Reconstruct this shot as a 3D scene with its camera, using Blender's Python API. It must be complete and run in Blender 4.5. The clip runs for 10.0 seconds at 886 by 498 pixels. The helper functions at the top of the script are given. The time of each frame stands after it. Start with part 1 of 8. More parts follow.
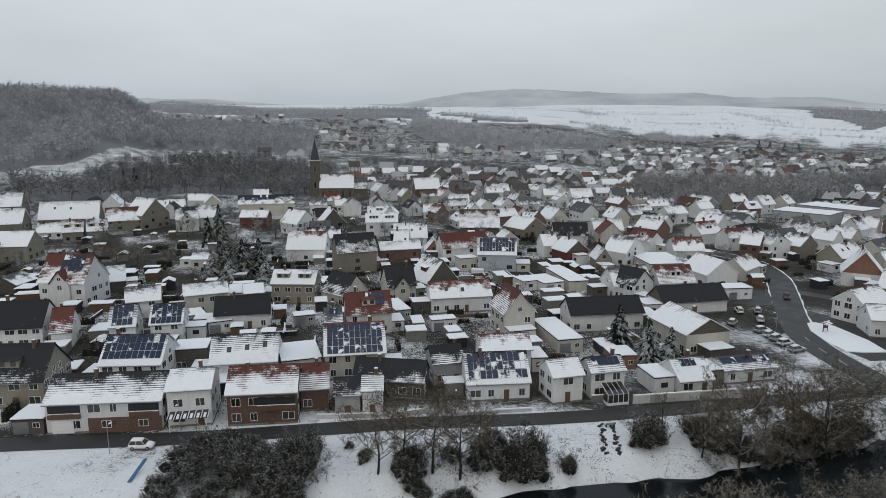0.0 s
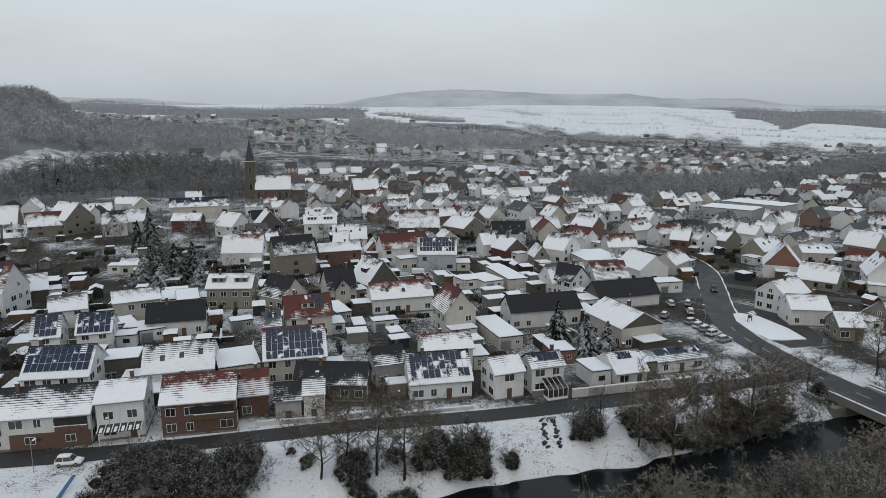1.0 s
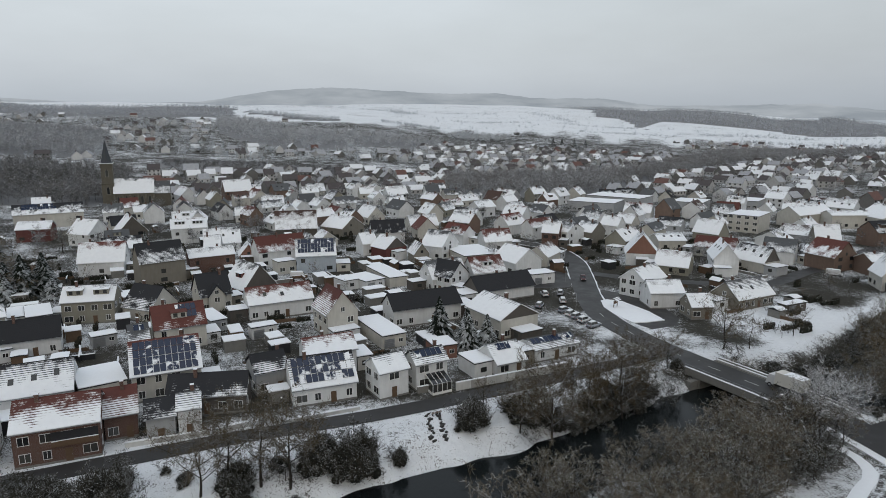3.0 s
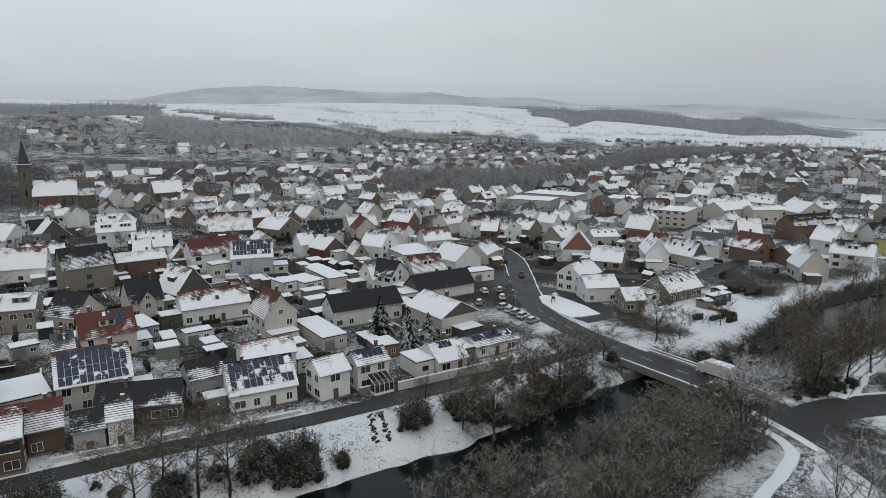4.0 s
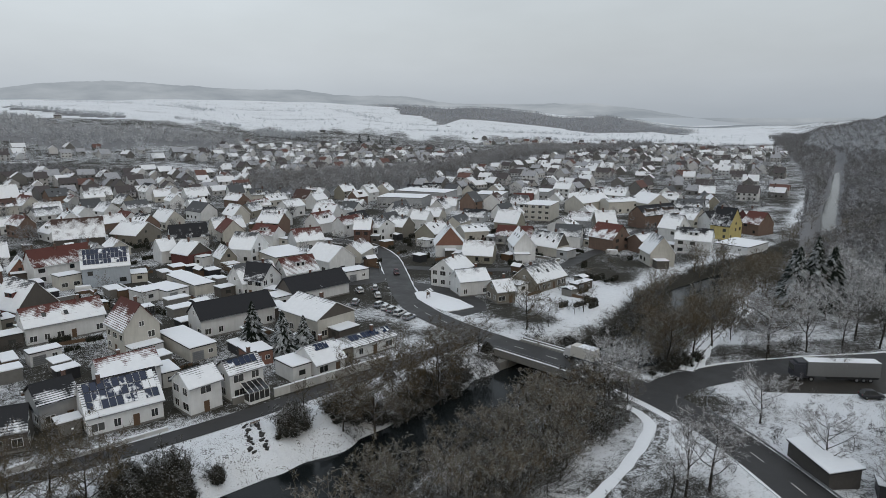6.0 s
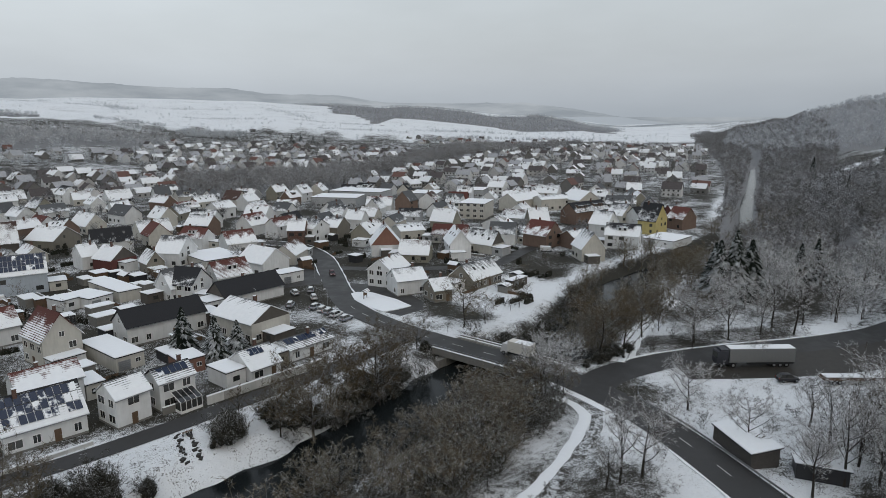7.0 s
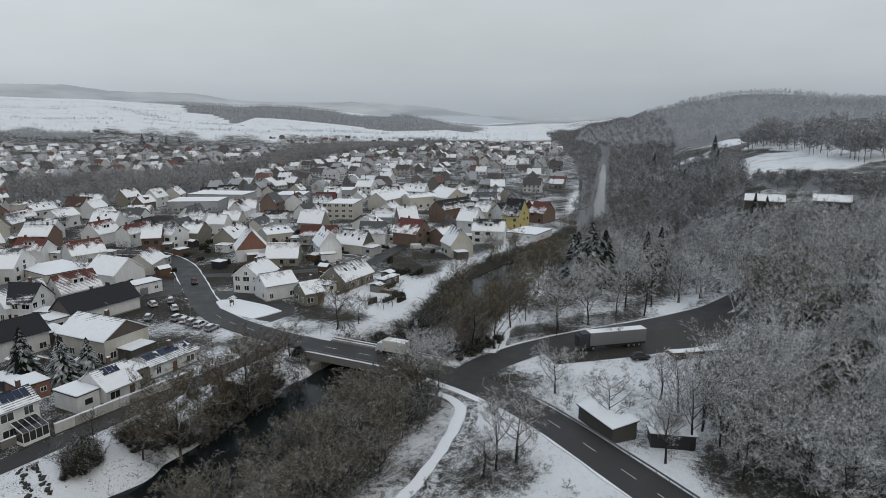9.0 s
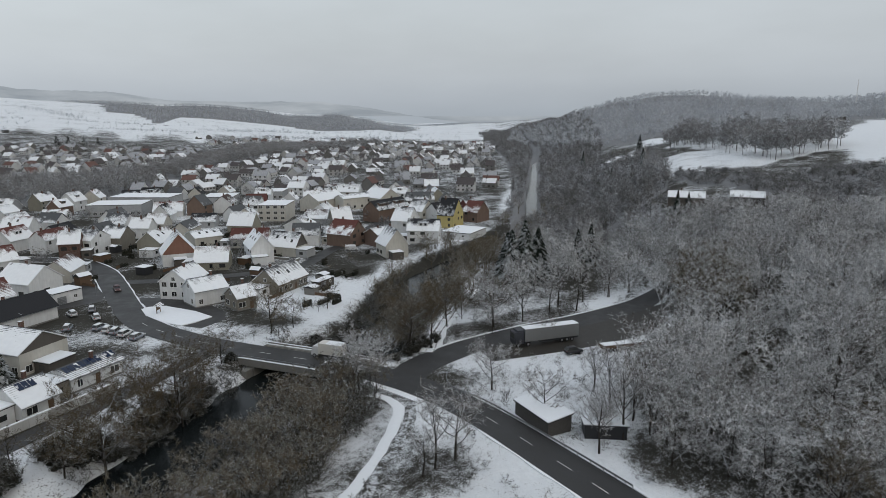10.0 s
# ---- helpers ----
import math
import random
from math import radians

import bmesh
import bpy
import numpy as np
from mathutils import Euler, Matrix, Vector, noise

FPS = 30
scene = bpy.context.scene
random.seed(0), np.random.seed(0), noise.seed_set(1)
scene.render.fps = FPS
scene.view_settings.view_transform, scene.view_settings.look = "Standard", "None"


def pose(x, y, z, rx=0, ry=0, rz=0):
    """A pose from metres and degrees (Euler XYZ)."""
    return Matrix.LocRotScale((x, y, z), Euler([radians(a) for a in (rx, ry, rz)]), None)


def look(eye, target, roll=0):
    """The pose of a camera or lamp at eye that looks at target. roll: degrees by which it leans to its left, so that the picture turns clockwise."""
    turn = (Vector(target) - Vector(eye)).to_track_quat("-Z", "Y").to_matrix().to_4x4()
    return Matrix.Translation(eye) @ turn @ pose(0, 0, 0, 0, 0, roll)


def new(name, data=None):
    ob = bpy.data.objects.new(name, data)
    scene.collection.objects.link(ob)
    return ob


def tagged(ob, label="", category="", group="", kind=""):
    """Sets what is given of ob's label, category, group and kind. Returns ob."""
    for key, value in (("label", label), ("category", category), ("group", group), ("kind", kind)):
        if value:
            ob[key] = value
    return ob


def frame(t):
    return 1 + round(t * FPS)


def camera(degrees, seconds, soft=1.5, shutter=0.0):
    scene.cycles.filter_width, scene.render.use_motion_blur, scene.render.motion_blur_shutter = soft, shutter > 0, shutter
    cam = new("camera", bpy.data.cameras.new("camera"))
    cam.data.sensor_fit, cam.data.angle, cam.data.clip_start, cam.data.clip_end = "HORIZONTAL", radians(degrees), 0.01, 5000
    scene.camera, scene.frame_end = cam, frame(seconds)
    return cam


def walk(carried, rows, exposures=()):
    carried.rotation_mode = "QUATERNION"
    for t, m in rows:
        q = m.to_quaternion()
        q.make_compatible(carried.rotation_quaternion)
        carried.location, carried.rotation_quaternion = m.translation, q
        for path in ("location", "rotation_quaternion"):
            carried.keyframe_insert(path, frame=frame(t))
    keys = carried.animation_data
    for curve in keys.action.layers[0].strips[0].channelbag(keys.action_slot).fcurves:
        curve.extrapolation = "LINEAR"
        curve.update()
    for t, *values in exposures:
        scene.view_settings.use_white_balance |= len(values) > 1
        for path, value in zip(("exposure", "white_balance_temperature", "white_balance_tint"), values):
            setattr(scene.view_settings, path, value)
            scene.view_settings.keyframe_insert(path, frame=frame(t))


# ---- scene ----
cam = camera(69.11, 10.0, soft=0.75)
PATH = [
    (0, pose(0, 0, 50, 78.974, -0.035, 0.000)),
    (0.5, pose(0, 0, 50, 78.990, -0.021, -2.712)),
    (1, pose(0, 0, 50, 78.987, -0.012, -5.425)),
    (1.5, pose(0, 0, 50, 78.981, 0.015, -8.146)),
    (2, pose(0, 0, 50, 78.952, 0.033, -10.869)),
    (2.5, pose(0, 0, 50, 78.917, 0.047, -13.585)),
    (4, pose(0, 0, 50, 78.787, 0.013, -21.764)),
    (4.5, pose(0, 0, 50, 78.748, -0.008, -24.541)),
    (5, pose(0, 0, 50, 78.715, -0.006, -27.430)),
    (5.5, pose(0, 0, 50, 78.671, -0.017, -30.297)),
    (7, pose(0, 0, 50, 78.557, -0.015, -38.955)),
    (7.5, pose(0, 0, 50, 78.532, 0.000, -41.870)),
    (8, pose(0, 0, 50, 78.515, 0.003, -44.799)),
    (8.5, pose(0, 0, 50, 78.502, -0.020, -47.738)),
    (9, pose(0, 0, 50, 78.497, 0.019, -50.665)),
    (9.5, pose(0, 0, 50, 78.476, 0.022, -53.611)),
    (10, pose(0, 0, 50, 78.490, -0.022, -56.543)),
]
walk(cam, PATH)

# ---------------------------------------------------------------- light
world = bpy.data.worlds.new("overcast_sky")
scene.world = world
world.use_nodes = True
wn, wl = world.node_tree.nodes, world.node_tree.links
wn.clear()


def wnode(kind, **inputs):
    n = wn.new(kind)
    for k, v in inputs.items():
        n.inputs[k].default_value = v
    return n


sky = wnode("ShaderNodeTexSky")
sky.sky_type, sky.sun_disc = "NISHITA", False
sky.sun_elevation, sky.sun_rotation = radians(32), radians(200)
sky.dust_density, sky.air_density = 6.0, 2.0
coord = wnode("ShaderNodeTexCoord")
split = wnode("ShaderNodeSeparateXYZ")
wl.new(coord.outputs["Generated"], split.inputs[0])
ramp = wnode("ShaderNodeValToRGB")
stops = [(0.0, (0.43, 0.48, 0.535)), (0.02, (0.465, 0.513, 0.568)), (0.06, (0.515, 0.565, 0.62)), (0.17, (0.580, 0.630, 0.685)),
         (0.45, (0.595, 0.650, 0.720)), (1.0, (0.575, 0.630, 0.699))]
while len(ramp.color_ramp.elements) < len(stops):
    ramp.color_ramp.elements.new(0.5)
for el, (p, c) in zip(ramp.color_ramp.elements, stops):
    el.position, el.color = p, (*c, 1)
wl.new(split.outputs["Z"], ramp.inputs[0])
cloud = wnode("ShaderNodeTexNoise", Scale=2.2, Detail=5.0, Roughness=0.55)
stretch = wnode("ShaderNodeMapping")
stretch.inputs["Scale"].default_value = (1, 1, 3.5)
wl.new(coord.outputs["Generated"], stretch.inputs[0])
wl.new(stretch.outputs[0], cloud.inputs["Vector"])
shade = wnode("ShaderNodeMapRange", **{"From Min": 0.3, "From Max": 0.7, "To Min": 0.93, "To Max": 1.06})
wl.new(cloud.outputs["Fac"], shade.inputs["Value"])
# the cloud is thicker towards the east
east = wnode("ShaderNodeVectorMath")
east.operation = "DOT_PRODUCT"
east.inputs[1].default_value = (math.sin(radians(80)), math.cos(radians(80)), 0)
wl.new(coord.outputs["Generated"], east.inputs[0])
thick = wnode("ShaderNodeMapRange", **{"From Min": 0.35, "From Max": 1.0, "To Min": 1.02, "To Max": 0.86})
wl.new(east.outputs["Value"], thick.inputs["Value"])
cover = wnode("ShaderNodeMath")
cover.operation = "MULTIPLY"
wl.new(shade.outputs[0], cover.inputs[0])
wl.new(thick.outputs[0], cover.inputs[1])
grey = wnode("ShaderNodeVectorMath")
grey.operation = "SCALE"
wl.new(ramp.outputs[0], grey.inputs[0])
wl.new(cover.outputs[0], grey.inputs["Scale"])
both = wnode("ShaderNodeMix")
both.data_type = "RGBA"
both.inputs["Factor"].default_value = 0.02
wl.new(grey.outputs[0], both.inputs["A"])
wl.new(sky.outputs[0], both.inputs["B"])
back = wnode("ShaderNodeBackground", Strength=1.0)
wl.new(both.outputs["Result"], back.inputs["Color"])
wout = wnode("ShaderNodeOutputWorld")
wl.new(back.outputs[0], wout.inputs["Surface"])

lamp = bpy.data.lights.new("sun", "SUN")
lamp.energy, lamp.angle, lamp.color = 0.20, radians(40), (1.0, 0.97, 0.93)
sun = new("sun", lamp)
sun.matrix_world = look((0, 0, 400), (-60, 160, 0))

# ---------------------------------------------------------------- materials


class Nodes:
    def __init__(self, name, rough=0.8, spec=0.25):
        self.mat = bpy.data.materials.new(name)
        self.mat.use_nodes = True
        self.t = self.mat.node_tree
        self.b = self.t.nodes["Principled BSDF"]
        self.b.inputs["Roughness"].default_value = rough
        self.b.inputs["Specular IOR Level"].default_value = spec

    def n(self, kind, links=None, **inputs):
        nd = self.t.nodes.new(kind)
        for k, v in inputs.items():
            nd.inputs[k].default_value = v
        for k, v in (links or {}).items():
            self.t.links.new(v, nd.inputs[k])
        return nd

    def math(self, op, a, b=0.0, c=0.0, clamp=False):
        nd = self.t.nodes.new("ShaderNodeMath")
        nd.operation, nd.use_clamp = op, clamp
        for i, v in enumerate((a, b, c)):
            if hasattr(v, "is_linked"):
                self.t.links.new(v, nd.inputs[i])
            else:
                nd.inputs[i].default_value = v
        return nd.outputs[0]

    def mix(self, f, a, b, mode="MIX"):
        nd = self.t.nodes.new("ShaderNodeMix")
        nd.data_type, nd.blend_type = "RGBA", mode
        for key, v in (("Factor", f), ("A", a), ("B", b)):
            i = [s for s in nd.inputs if s.name == key and (key == "Factor" and s.type == "VALUE" or key != "Factor" and s.type == "RGBA")][0]
            if hasattr(v, "is_linked"):
                self.t.links.new(v, i)
            else:
                i.default_value = v if key == "Factor" else (*v, 1)
        return [s for s in nd.outputs if s.type == "RGBA"][0]

    def noise(self, vec, scale, detail=4.0, rough=0.55):
        nd = self.n("ShaderNodeTexNoise", {"Vector": vec} if vec else None, Scale=scale, Detail=detail, Roughness=rough)
        return nd.outputs["Fac"]

    def bump(self, h, strength=0.4, dist=0.05):
        nd = self.n("ShaderNodeBump", {"Height": h}, Strength=strength, Distance=dist)
        self.t.links.new(nd.outputs[0], self.b.inputs["Normal"])

    def color(self, sock):
        self.t.links.new(sock, self.b.inputs["Base Color"])
        return self.mat

    def pos(self):
        return self.n("ShaderNodeNewGeometry").outputs["Position"]

    def obj(self):
        return self.n("ShaderNodeTexCoord").outputs["Object"]


SNOW = (0.80, 0.82, 0.84)


def plain(name, col, rough=0.7, scale=3.0, vary=0.25, metal=0.0, spec=0.25):
    m = Nodes(name, rough, spec)
    m.b.inputs["Metallic"].default_value = metal
    v = m.obj()
    f = m.math("MULTIPLY_ADD", m.noise(v, scale, 5), 0.7, m.math("MULTIPLY", m.noise(v, scale * 9, 3), 0.3))
    dark = tuple(c * (1 - vary) for c in col)
    lite = tuple(min(1, c * (1 + vary * 0.6)) for c in col)
    return m.color(m.mix(f, dark, lite))


def make_wall():
    m = Nodes("painted_render", 0.85)
    oi = m.n("ShaderNodeObjectInfo")
    v = m.obj()
    streak = m.n("ShaderNodeMapping", {"Vector": v})
    streak.inputs["Scale"].default_value = (1.6, 1.6, 0.25)
    f = m.math("MULTIPLY_ADD", m.noise(streak.outputs[0], 1.2, 6), 0.30, m.math("MULTIPLY", m.noise(v, 0.5, 3), 0.30))
    f = m.math("ADD", f, 0.62)
    g = m.n("ShaderNodeCombineColor", {"Red": f, "Green": f, "Blue": f})
    m.bump(m.noise(v, 18.0, 2), 0.15, 0.02)
    return m.color(m.mix(1.0, oi.outputs["Color"], g.outputs[0], "MULTIPLY"))


def make_brick():
    m = Nodes("brick_facing", 0.85)
    v = m.obj()
    br = m.n("ShaderNodeTexBrick", {"Vector": v}, Scale=1.0)
    rot = m.n("ShaderNodeMapping", {"Vector": v})
    rot.inputs["Rotation"].default_value = (radians(90), 0, 0)
    m.t.links.new(rot.outputs[0], br.inputs["Vector"])
    br.inputs["Color1"].default_value = (0.115, 0.058, 0.043, 1)
    br.inputs["Color2"].default_value = (0.095, 0.045, 0.033, 1)
    br.inputs["Mortar"].default_value = (0.20, 0.18, 0.16, 1)
    br.inputs["Brick Width"].default_value, br.inputs["Row Height"].default_value = 0.25, 0.075
    br.inputs["Mortar Size"].default_value = 0.008
    return m.color(m.mix(m.math("MULTIPLY", m.noise(v, 0.8, 5), 0.5), br.outputs["Color"], (0.10, 0.06, 0.05)))


def make_roof():
    """Tiles in the object's colour, with snow lying in courses; the colour's alpha tells how much snow is left."""
    m = Nodes("snowy_roof_tiles", 0.75)
    oi = m.n("ShaderNodeObjectInfo")
    uv = m.n("ShaderNodeTexCoord").outputs["UV"]
    off = m.n("ShaderNodeVectorMath", {0: uv})
    shift = m.n("ShaderNodeCombineXYZ", {"X": m.math("MULTIPLY", oi.outputs["Random"], 93.0), "Y": m.math("MULTIPLY", oi.outputs["Random"], 57.0)})
    m.t.links.new(shift.outputs[0], off.inputs[1])
    s = m.n("ShaderNodeSeparateXYZ", {"Vector": uv})
    saw = m.math("FRACT", m.math("DIVIDE", s.outputs["Y"], 0.44))
    low = m.math("DIVIDE", s.outputs["Y"], 5.0, 0.0, True)
    col = m.math("FRACT", m.math("DIVIDE", s.outputs["X"], 0.30))
    n1 = m.noise(off.outputs[0], 0.32, 6, 0.6)
    n2 = m.noise(off.outputs[0], 3.2, 3)
    tile = m.mix(m.noise(off.outputs[0], 1.6, 5), oi.outputs["Color"], m.mix(0.45, oi.outputs["Color"], (0.02, 0.02, 0.022)))
    a = m.math("MULTIPLY_ADD", oi.outputs["Alpha"], 1.50, -0.92)
    a = m.math("MULTIPLY_ADD", m.math("SUBTRACT", n1, 0.5), 2.0, a)
    a = m.math("MULTIPLY_ADD", m.math("SUBTRACT", n2, 0.5), 0.6, a)
    a = m.math("MULTIPLY_ADD", m.math("SUBTRACT", low, 0.5), 0.8, a)
    lap = m.math("GREATER_THAN", saw, m.math("MULTIPLY_ADD", n2, -0.30, 0.84))
    a = m.math("MULTIPLY_ADD", m.math("SUBTRACT", saw, 0.5), -0.15, a)
    bare = m.math("MULTIPLY", m.math("MULTIPLY_ADD", low, -0.55, 1.15), m.math("MULTIPLY_ADD", oi.outputs["Alpha"], -1.7, 2.2))
    depth = m.math("MULTIPLY", m.math("MULTIPLY_ADD", oi.outputs["Random"], -0.62, -0.05), bare)
    a = m.math("MULTIPLY_ADD", lap, depth, a)
    f = m.math("MULTIPLY_ADD", a, 3.6, 0.5, True)
    grime = m.mix(m.noise(off.outputs[0], 0.9, 6), (0.70, 0.72, 0.74), (0.84, 0.86, 0.875))
    h = m.math("MULTIPLY_ADD", f, 1.0, m.math("MULTIPLY_ADD", saw, 0.3, m.math("MULTIPLY", col, 0.15)))
    m.bump(h, 0.5, 0.06)
    return m.color(m.mix(f, tile, grime))


def make_ground():
    m = Nodes("snow_over_grass", 0.9, 0.15)
    p = m.pos()
    bare = m.n("ShaderNodeAttribute")
    bare.attribute_name = "bare"
    n1 = m.noise(p, 0.09, 8, 0.62)
    n2 = m.noise(p, 0.9, 6, 0.65)
    n3 = m.noise(p, 4.5, 3)
    wide = m.noise(p, 0.012, 5, 0.5)
    a = m.math("MULTIPLY_ADD", bare.outputs["Fac"], 1.25, -0.62)
    a = m.math("MULTIPLY_ADD", m.math("SUBTRACT", wide, 0.5), 0.8, a)
    a = m.math("MULTIPLY_ADD", m.math("SUBTRACT", n1, 0.5), 1.3, a)
    a = m.math("MULTIPLY_ADD", m.math("SUBTRACT", n2, 0.5), 1.2, a)
    a = m.math("MULTIPLY_ADD", m.math("SUBTRACT", n3, 0.5), 1.7, a)
    f = m.math("MULTIPLY_ADD", a, 3.0, 0.5, True)
    soil = m.mix(n2, (0.020, 0.020, 0.017), (0.060, 0.055, 0.044))
    clump = m.math("MULTIPLY_ADD", m.math("SUBTRACT", m.math("MULTIPLY_ADD", n2, 0.6, m.math("MULTIPLY", n3, 0.4)), 0.5), 3.0, 0.6, True)
    white = m.mix(clump, (0.60, 0.62, 0.64), m.mix(n1, (0.76, 0.78, 0.795), (0.84, 0.86, 0.88)))
    m.bump(m.math("MULTIPLY_ADD", n2, 0.7, m.math("MULTIPLY", n3, 0.4)), 0.9, 0.35)
    litter = m.n("ShaderNodeAttribute")
    litter.attribute_name = "litter"
    under = m.mix(n2, (0.13, 0.13, 0.132), (0.27, 0.275, 0.285))
    lf = m.math("MULTIPLY_ADD", m.math("SUBTRACT", n1, 0.5), 0.8, litter.outputs["Fac"])
    lf = m.math("MULTIPLY", m.math("MULTIPLY_ADD", m.math("SUBTRACT", lf, 0.5), 3.0, 0.5, True), m.math("GREATER_THAN", litter.outputs["Fac"], 0.02))
    return m.color(m.mix(lf, m.mix(f, white, soil), under))


def make_asphalt():
    m = Nodes("wet_asphalt", 0.4, 0.24)
    p = m.pos()
    n1, n2 = m.noise(p, 0.25, 6, 0.6), m.noise(p, 6.0, 3)
    c = m.mix(n1, (0.026, 0.026, 0.027), (0.056, 0.055, 0.054))
    slush = m.math("MULTIPLY_ADD", m.math("SUBTRACT", m.noise(p, 0.55, 7, 0.7), 0.66), 7.0, 0.0, True)
    m.t.links.new(m.math("MULTIPLY_ADD", n1, 0.55, 0.26), m.b.inputs["Roughness"])
    m.bump(n2, 0.15, 0.02)
    return m.color(m.mix(m.math("MULTIPLY", slush, 0.35), c, (0.6, 0.62, 0.64)))


def make_water():
    m = Nodes("dark_river_water", 0.10, 0.13)
    p = m.pos()
    m.bump(m.noise(p, 1.3, 4), 0.12, 0.1)
    return m.color(m.mix(m.noise(p, 0.15, 4), (0.006, 0.008, 0.009), (0.014, 0.017, 0.017)))


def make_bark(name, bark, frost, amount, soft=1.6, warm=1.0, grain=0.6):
    """Bark with hoarfrost and snow on whatever faces upwards; far woods pass colours paled for haze."""
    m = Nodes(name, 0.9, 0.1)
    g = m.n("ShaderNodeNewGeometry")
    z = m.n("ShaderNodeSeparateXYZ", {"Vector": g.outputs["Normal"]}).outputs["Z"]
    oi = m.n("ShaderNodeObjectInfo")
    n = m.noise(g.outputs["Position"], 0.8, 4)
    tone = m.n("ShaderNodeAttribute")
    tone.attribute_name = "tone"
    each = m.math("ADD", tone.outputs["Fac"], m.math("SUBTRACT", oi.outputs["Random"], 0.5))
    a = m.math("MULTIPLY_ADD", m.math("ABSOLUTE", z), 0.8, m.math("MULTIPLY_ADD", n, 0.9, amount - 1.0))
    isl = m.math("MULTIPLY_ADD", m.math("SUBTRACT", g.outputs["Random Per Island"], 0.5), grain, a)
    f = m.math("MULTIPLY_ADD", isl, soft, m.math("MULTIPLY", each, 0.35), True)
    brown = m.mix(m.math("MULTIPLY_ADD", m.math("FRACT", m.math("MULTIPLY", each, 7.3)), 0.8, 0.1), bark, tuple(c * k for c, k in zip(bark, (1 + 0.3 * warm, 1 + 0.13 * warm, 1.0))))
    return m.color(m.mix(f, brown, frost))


def make_panel():
    m = Nodes("solar_glass", 0.12, 0.35)
    v = m.obj()
    s = m.n("ShaderNodeSeparateXYZ", {"Vector": v})
    gx = m.math("LESS_THAN", m.math("FRACT", m.math("DIVIDE", s.outputs["X"], 0.165)), 0.07)
    gy = m.math("LESS_THAN", m.math("FRACT", m.math("DIVIDE", s.outputs["Y"], 0.165)), 0.07)
    cell = m.mix(m.math("MAXIMUM", gx, gy), (0.010, 0.020, 0.050), (0.035, 0.045, 0.07))
    oi = m.n("ShaderNodeObjectInfo")
    w = m.n("ShaderNodeVectorMath", {0: m.pos()})
    w.inputs[1].default_value = (0, 0, 0)
    n = m.noise(w.outputs[0], 0.7, 5)
    a = m.math("MULTIPLY_ADD", m.math("SUBTRACT", n, 0.5), 3.0, m.math("MULTIPLY_ADD", oi.outputs["Alpha"], 2.0, -1.0))
    a = m.math("MULTIPLY_ADD", m.math("SUBTRACT", oi.outputs["Random"], 0.5), 1.0, a)
    f = m.math("MULTIPLY_ADD", a, 4.0, 0.5, True)
    m.t.links.new(m.math("MULTIPLY_ADD", f, 0.7, 0.15), m.b.inputs["Roughness"])
    return m.color(m.mix(f, cell, SNOW))


def make_glass():
    m = Nodes("window_glass", 0.06, 0.6)
    oi = m.n("ShaderNodeObjectInfo")
    return m.color(m.mix(oi.outputs["Random"], (0.012, 0.014, 0.016), (0.075, 0.075, 0.07)))


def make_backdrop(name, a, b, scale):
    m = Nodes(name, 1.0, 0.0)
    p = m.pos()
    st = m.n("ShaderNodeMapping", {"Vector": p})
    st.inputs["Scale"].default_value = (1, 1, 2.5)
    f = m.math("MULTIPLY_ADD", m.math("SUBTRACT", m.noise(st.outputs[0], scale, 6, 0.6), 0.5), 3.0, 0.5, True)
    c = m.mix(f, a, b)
    # emits its colour unlit; the mist is painted into the two tones
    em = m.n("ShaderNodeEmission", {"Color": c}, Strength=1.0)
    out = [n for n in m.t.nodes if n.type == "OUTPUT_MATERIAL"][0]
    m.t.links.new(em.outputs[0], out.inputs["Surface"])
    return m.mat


WALL, BRICK, ROOF, GROUND = make_wall(), make_brick(), make_roof(), make_ground()
ASPHALT, WATER, PANEL, GLASS = make_asphalt(), make_water(), make_panel(), make_glass()
BARK = make_bark("frosted_bark", (0.036, 0.032, 0.028), (0.50, 0.52, 0.54), 0.12, 1.6, 0.0)
SLOPE = make_bark("hoarfrosted_twigs", (0.066, 0.055, 0.045), (0.66, 0.67, 0.68), 0.54, 1.5, 0.3)
BROWN = make_bark("mossy_brown_twigs", (0.082, 0.068, 0.044), (0.50, 0.515, 0.52), 0.0, 1.5, 0.6)
TWIG = make_bark("frosted_twigs", (0.108, 0.092, 0.062), (0.53, 0.545, 0.55), 0.15, 1.5, 0.6)
BRUSH = make_bark("dark_brush", (0.040, 0.039, 0.031), (0.54, 0.555, 0.565), 0.11, 1.5, 0.4)
# frosted twigs with some haze mixed into both colours
FARWOOD = make_bark("far_frosted_hazy_wood", (0.115, 0.111, 0.106), (0.36, 0.37, 0.385), 0.38, 1.3, 0.2, 0.3)
NEEDLE = make_bark("snowy_needles", (0.009, 0.013, 0.010), (0.60, 0.63, 0.65), -0.02)
BELTWOOD = make_bark("dark_frosted_belt", (0.155, 0.152, 0.150), (0.42, 0.43, 0.445), 0.44, 1.3, 0.2, 0.25)
# hill to distant woods: haze put into bark and frost, paler and flatter
HAZY_FROSTWOOD = make_bark("hill_frosted_hazy_wood", (0.25, 0.257, 0.266), (0.58, 0.60, 0.62), 0.52, 1.2, 0.1, 0.2)
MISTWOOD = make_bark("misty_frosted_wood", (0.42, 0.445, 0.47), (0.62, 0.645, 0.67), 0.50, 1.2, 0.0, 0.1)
HAZEWOOD = make_bark("distant_frosted_hazy_wood", (0.38, 0.40, 0.425), (0.53, 0.55, 0.58), 0.50, 1.2, 0.0, 0.1)
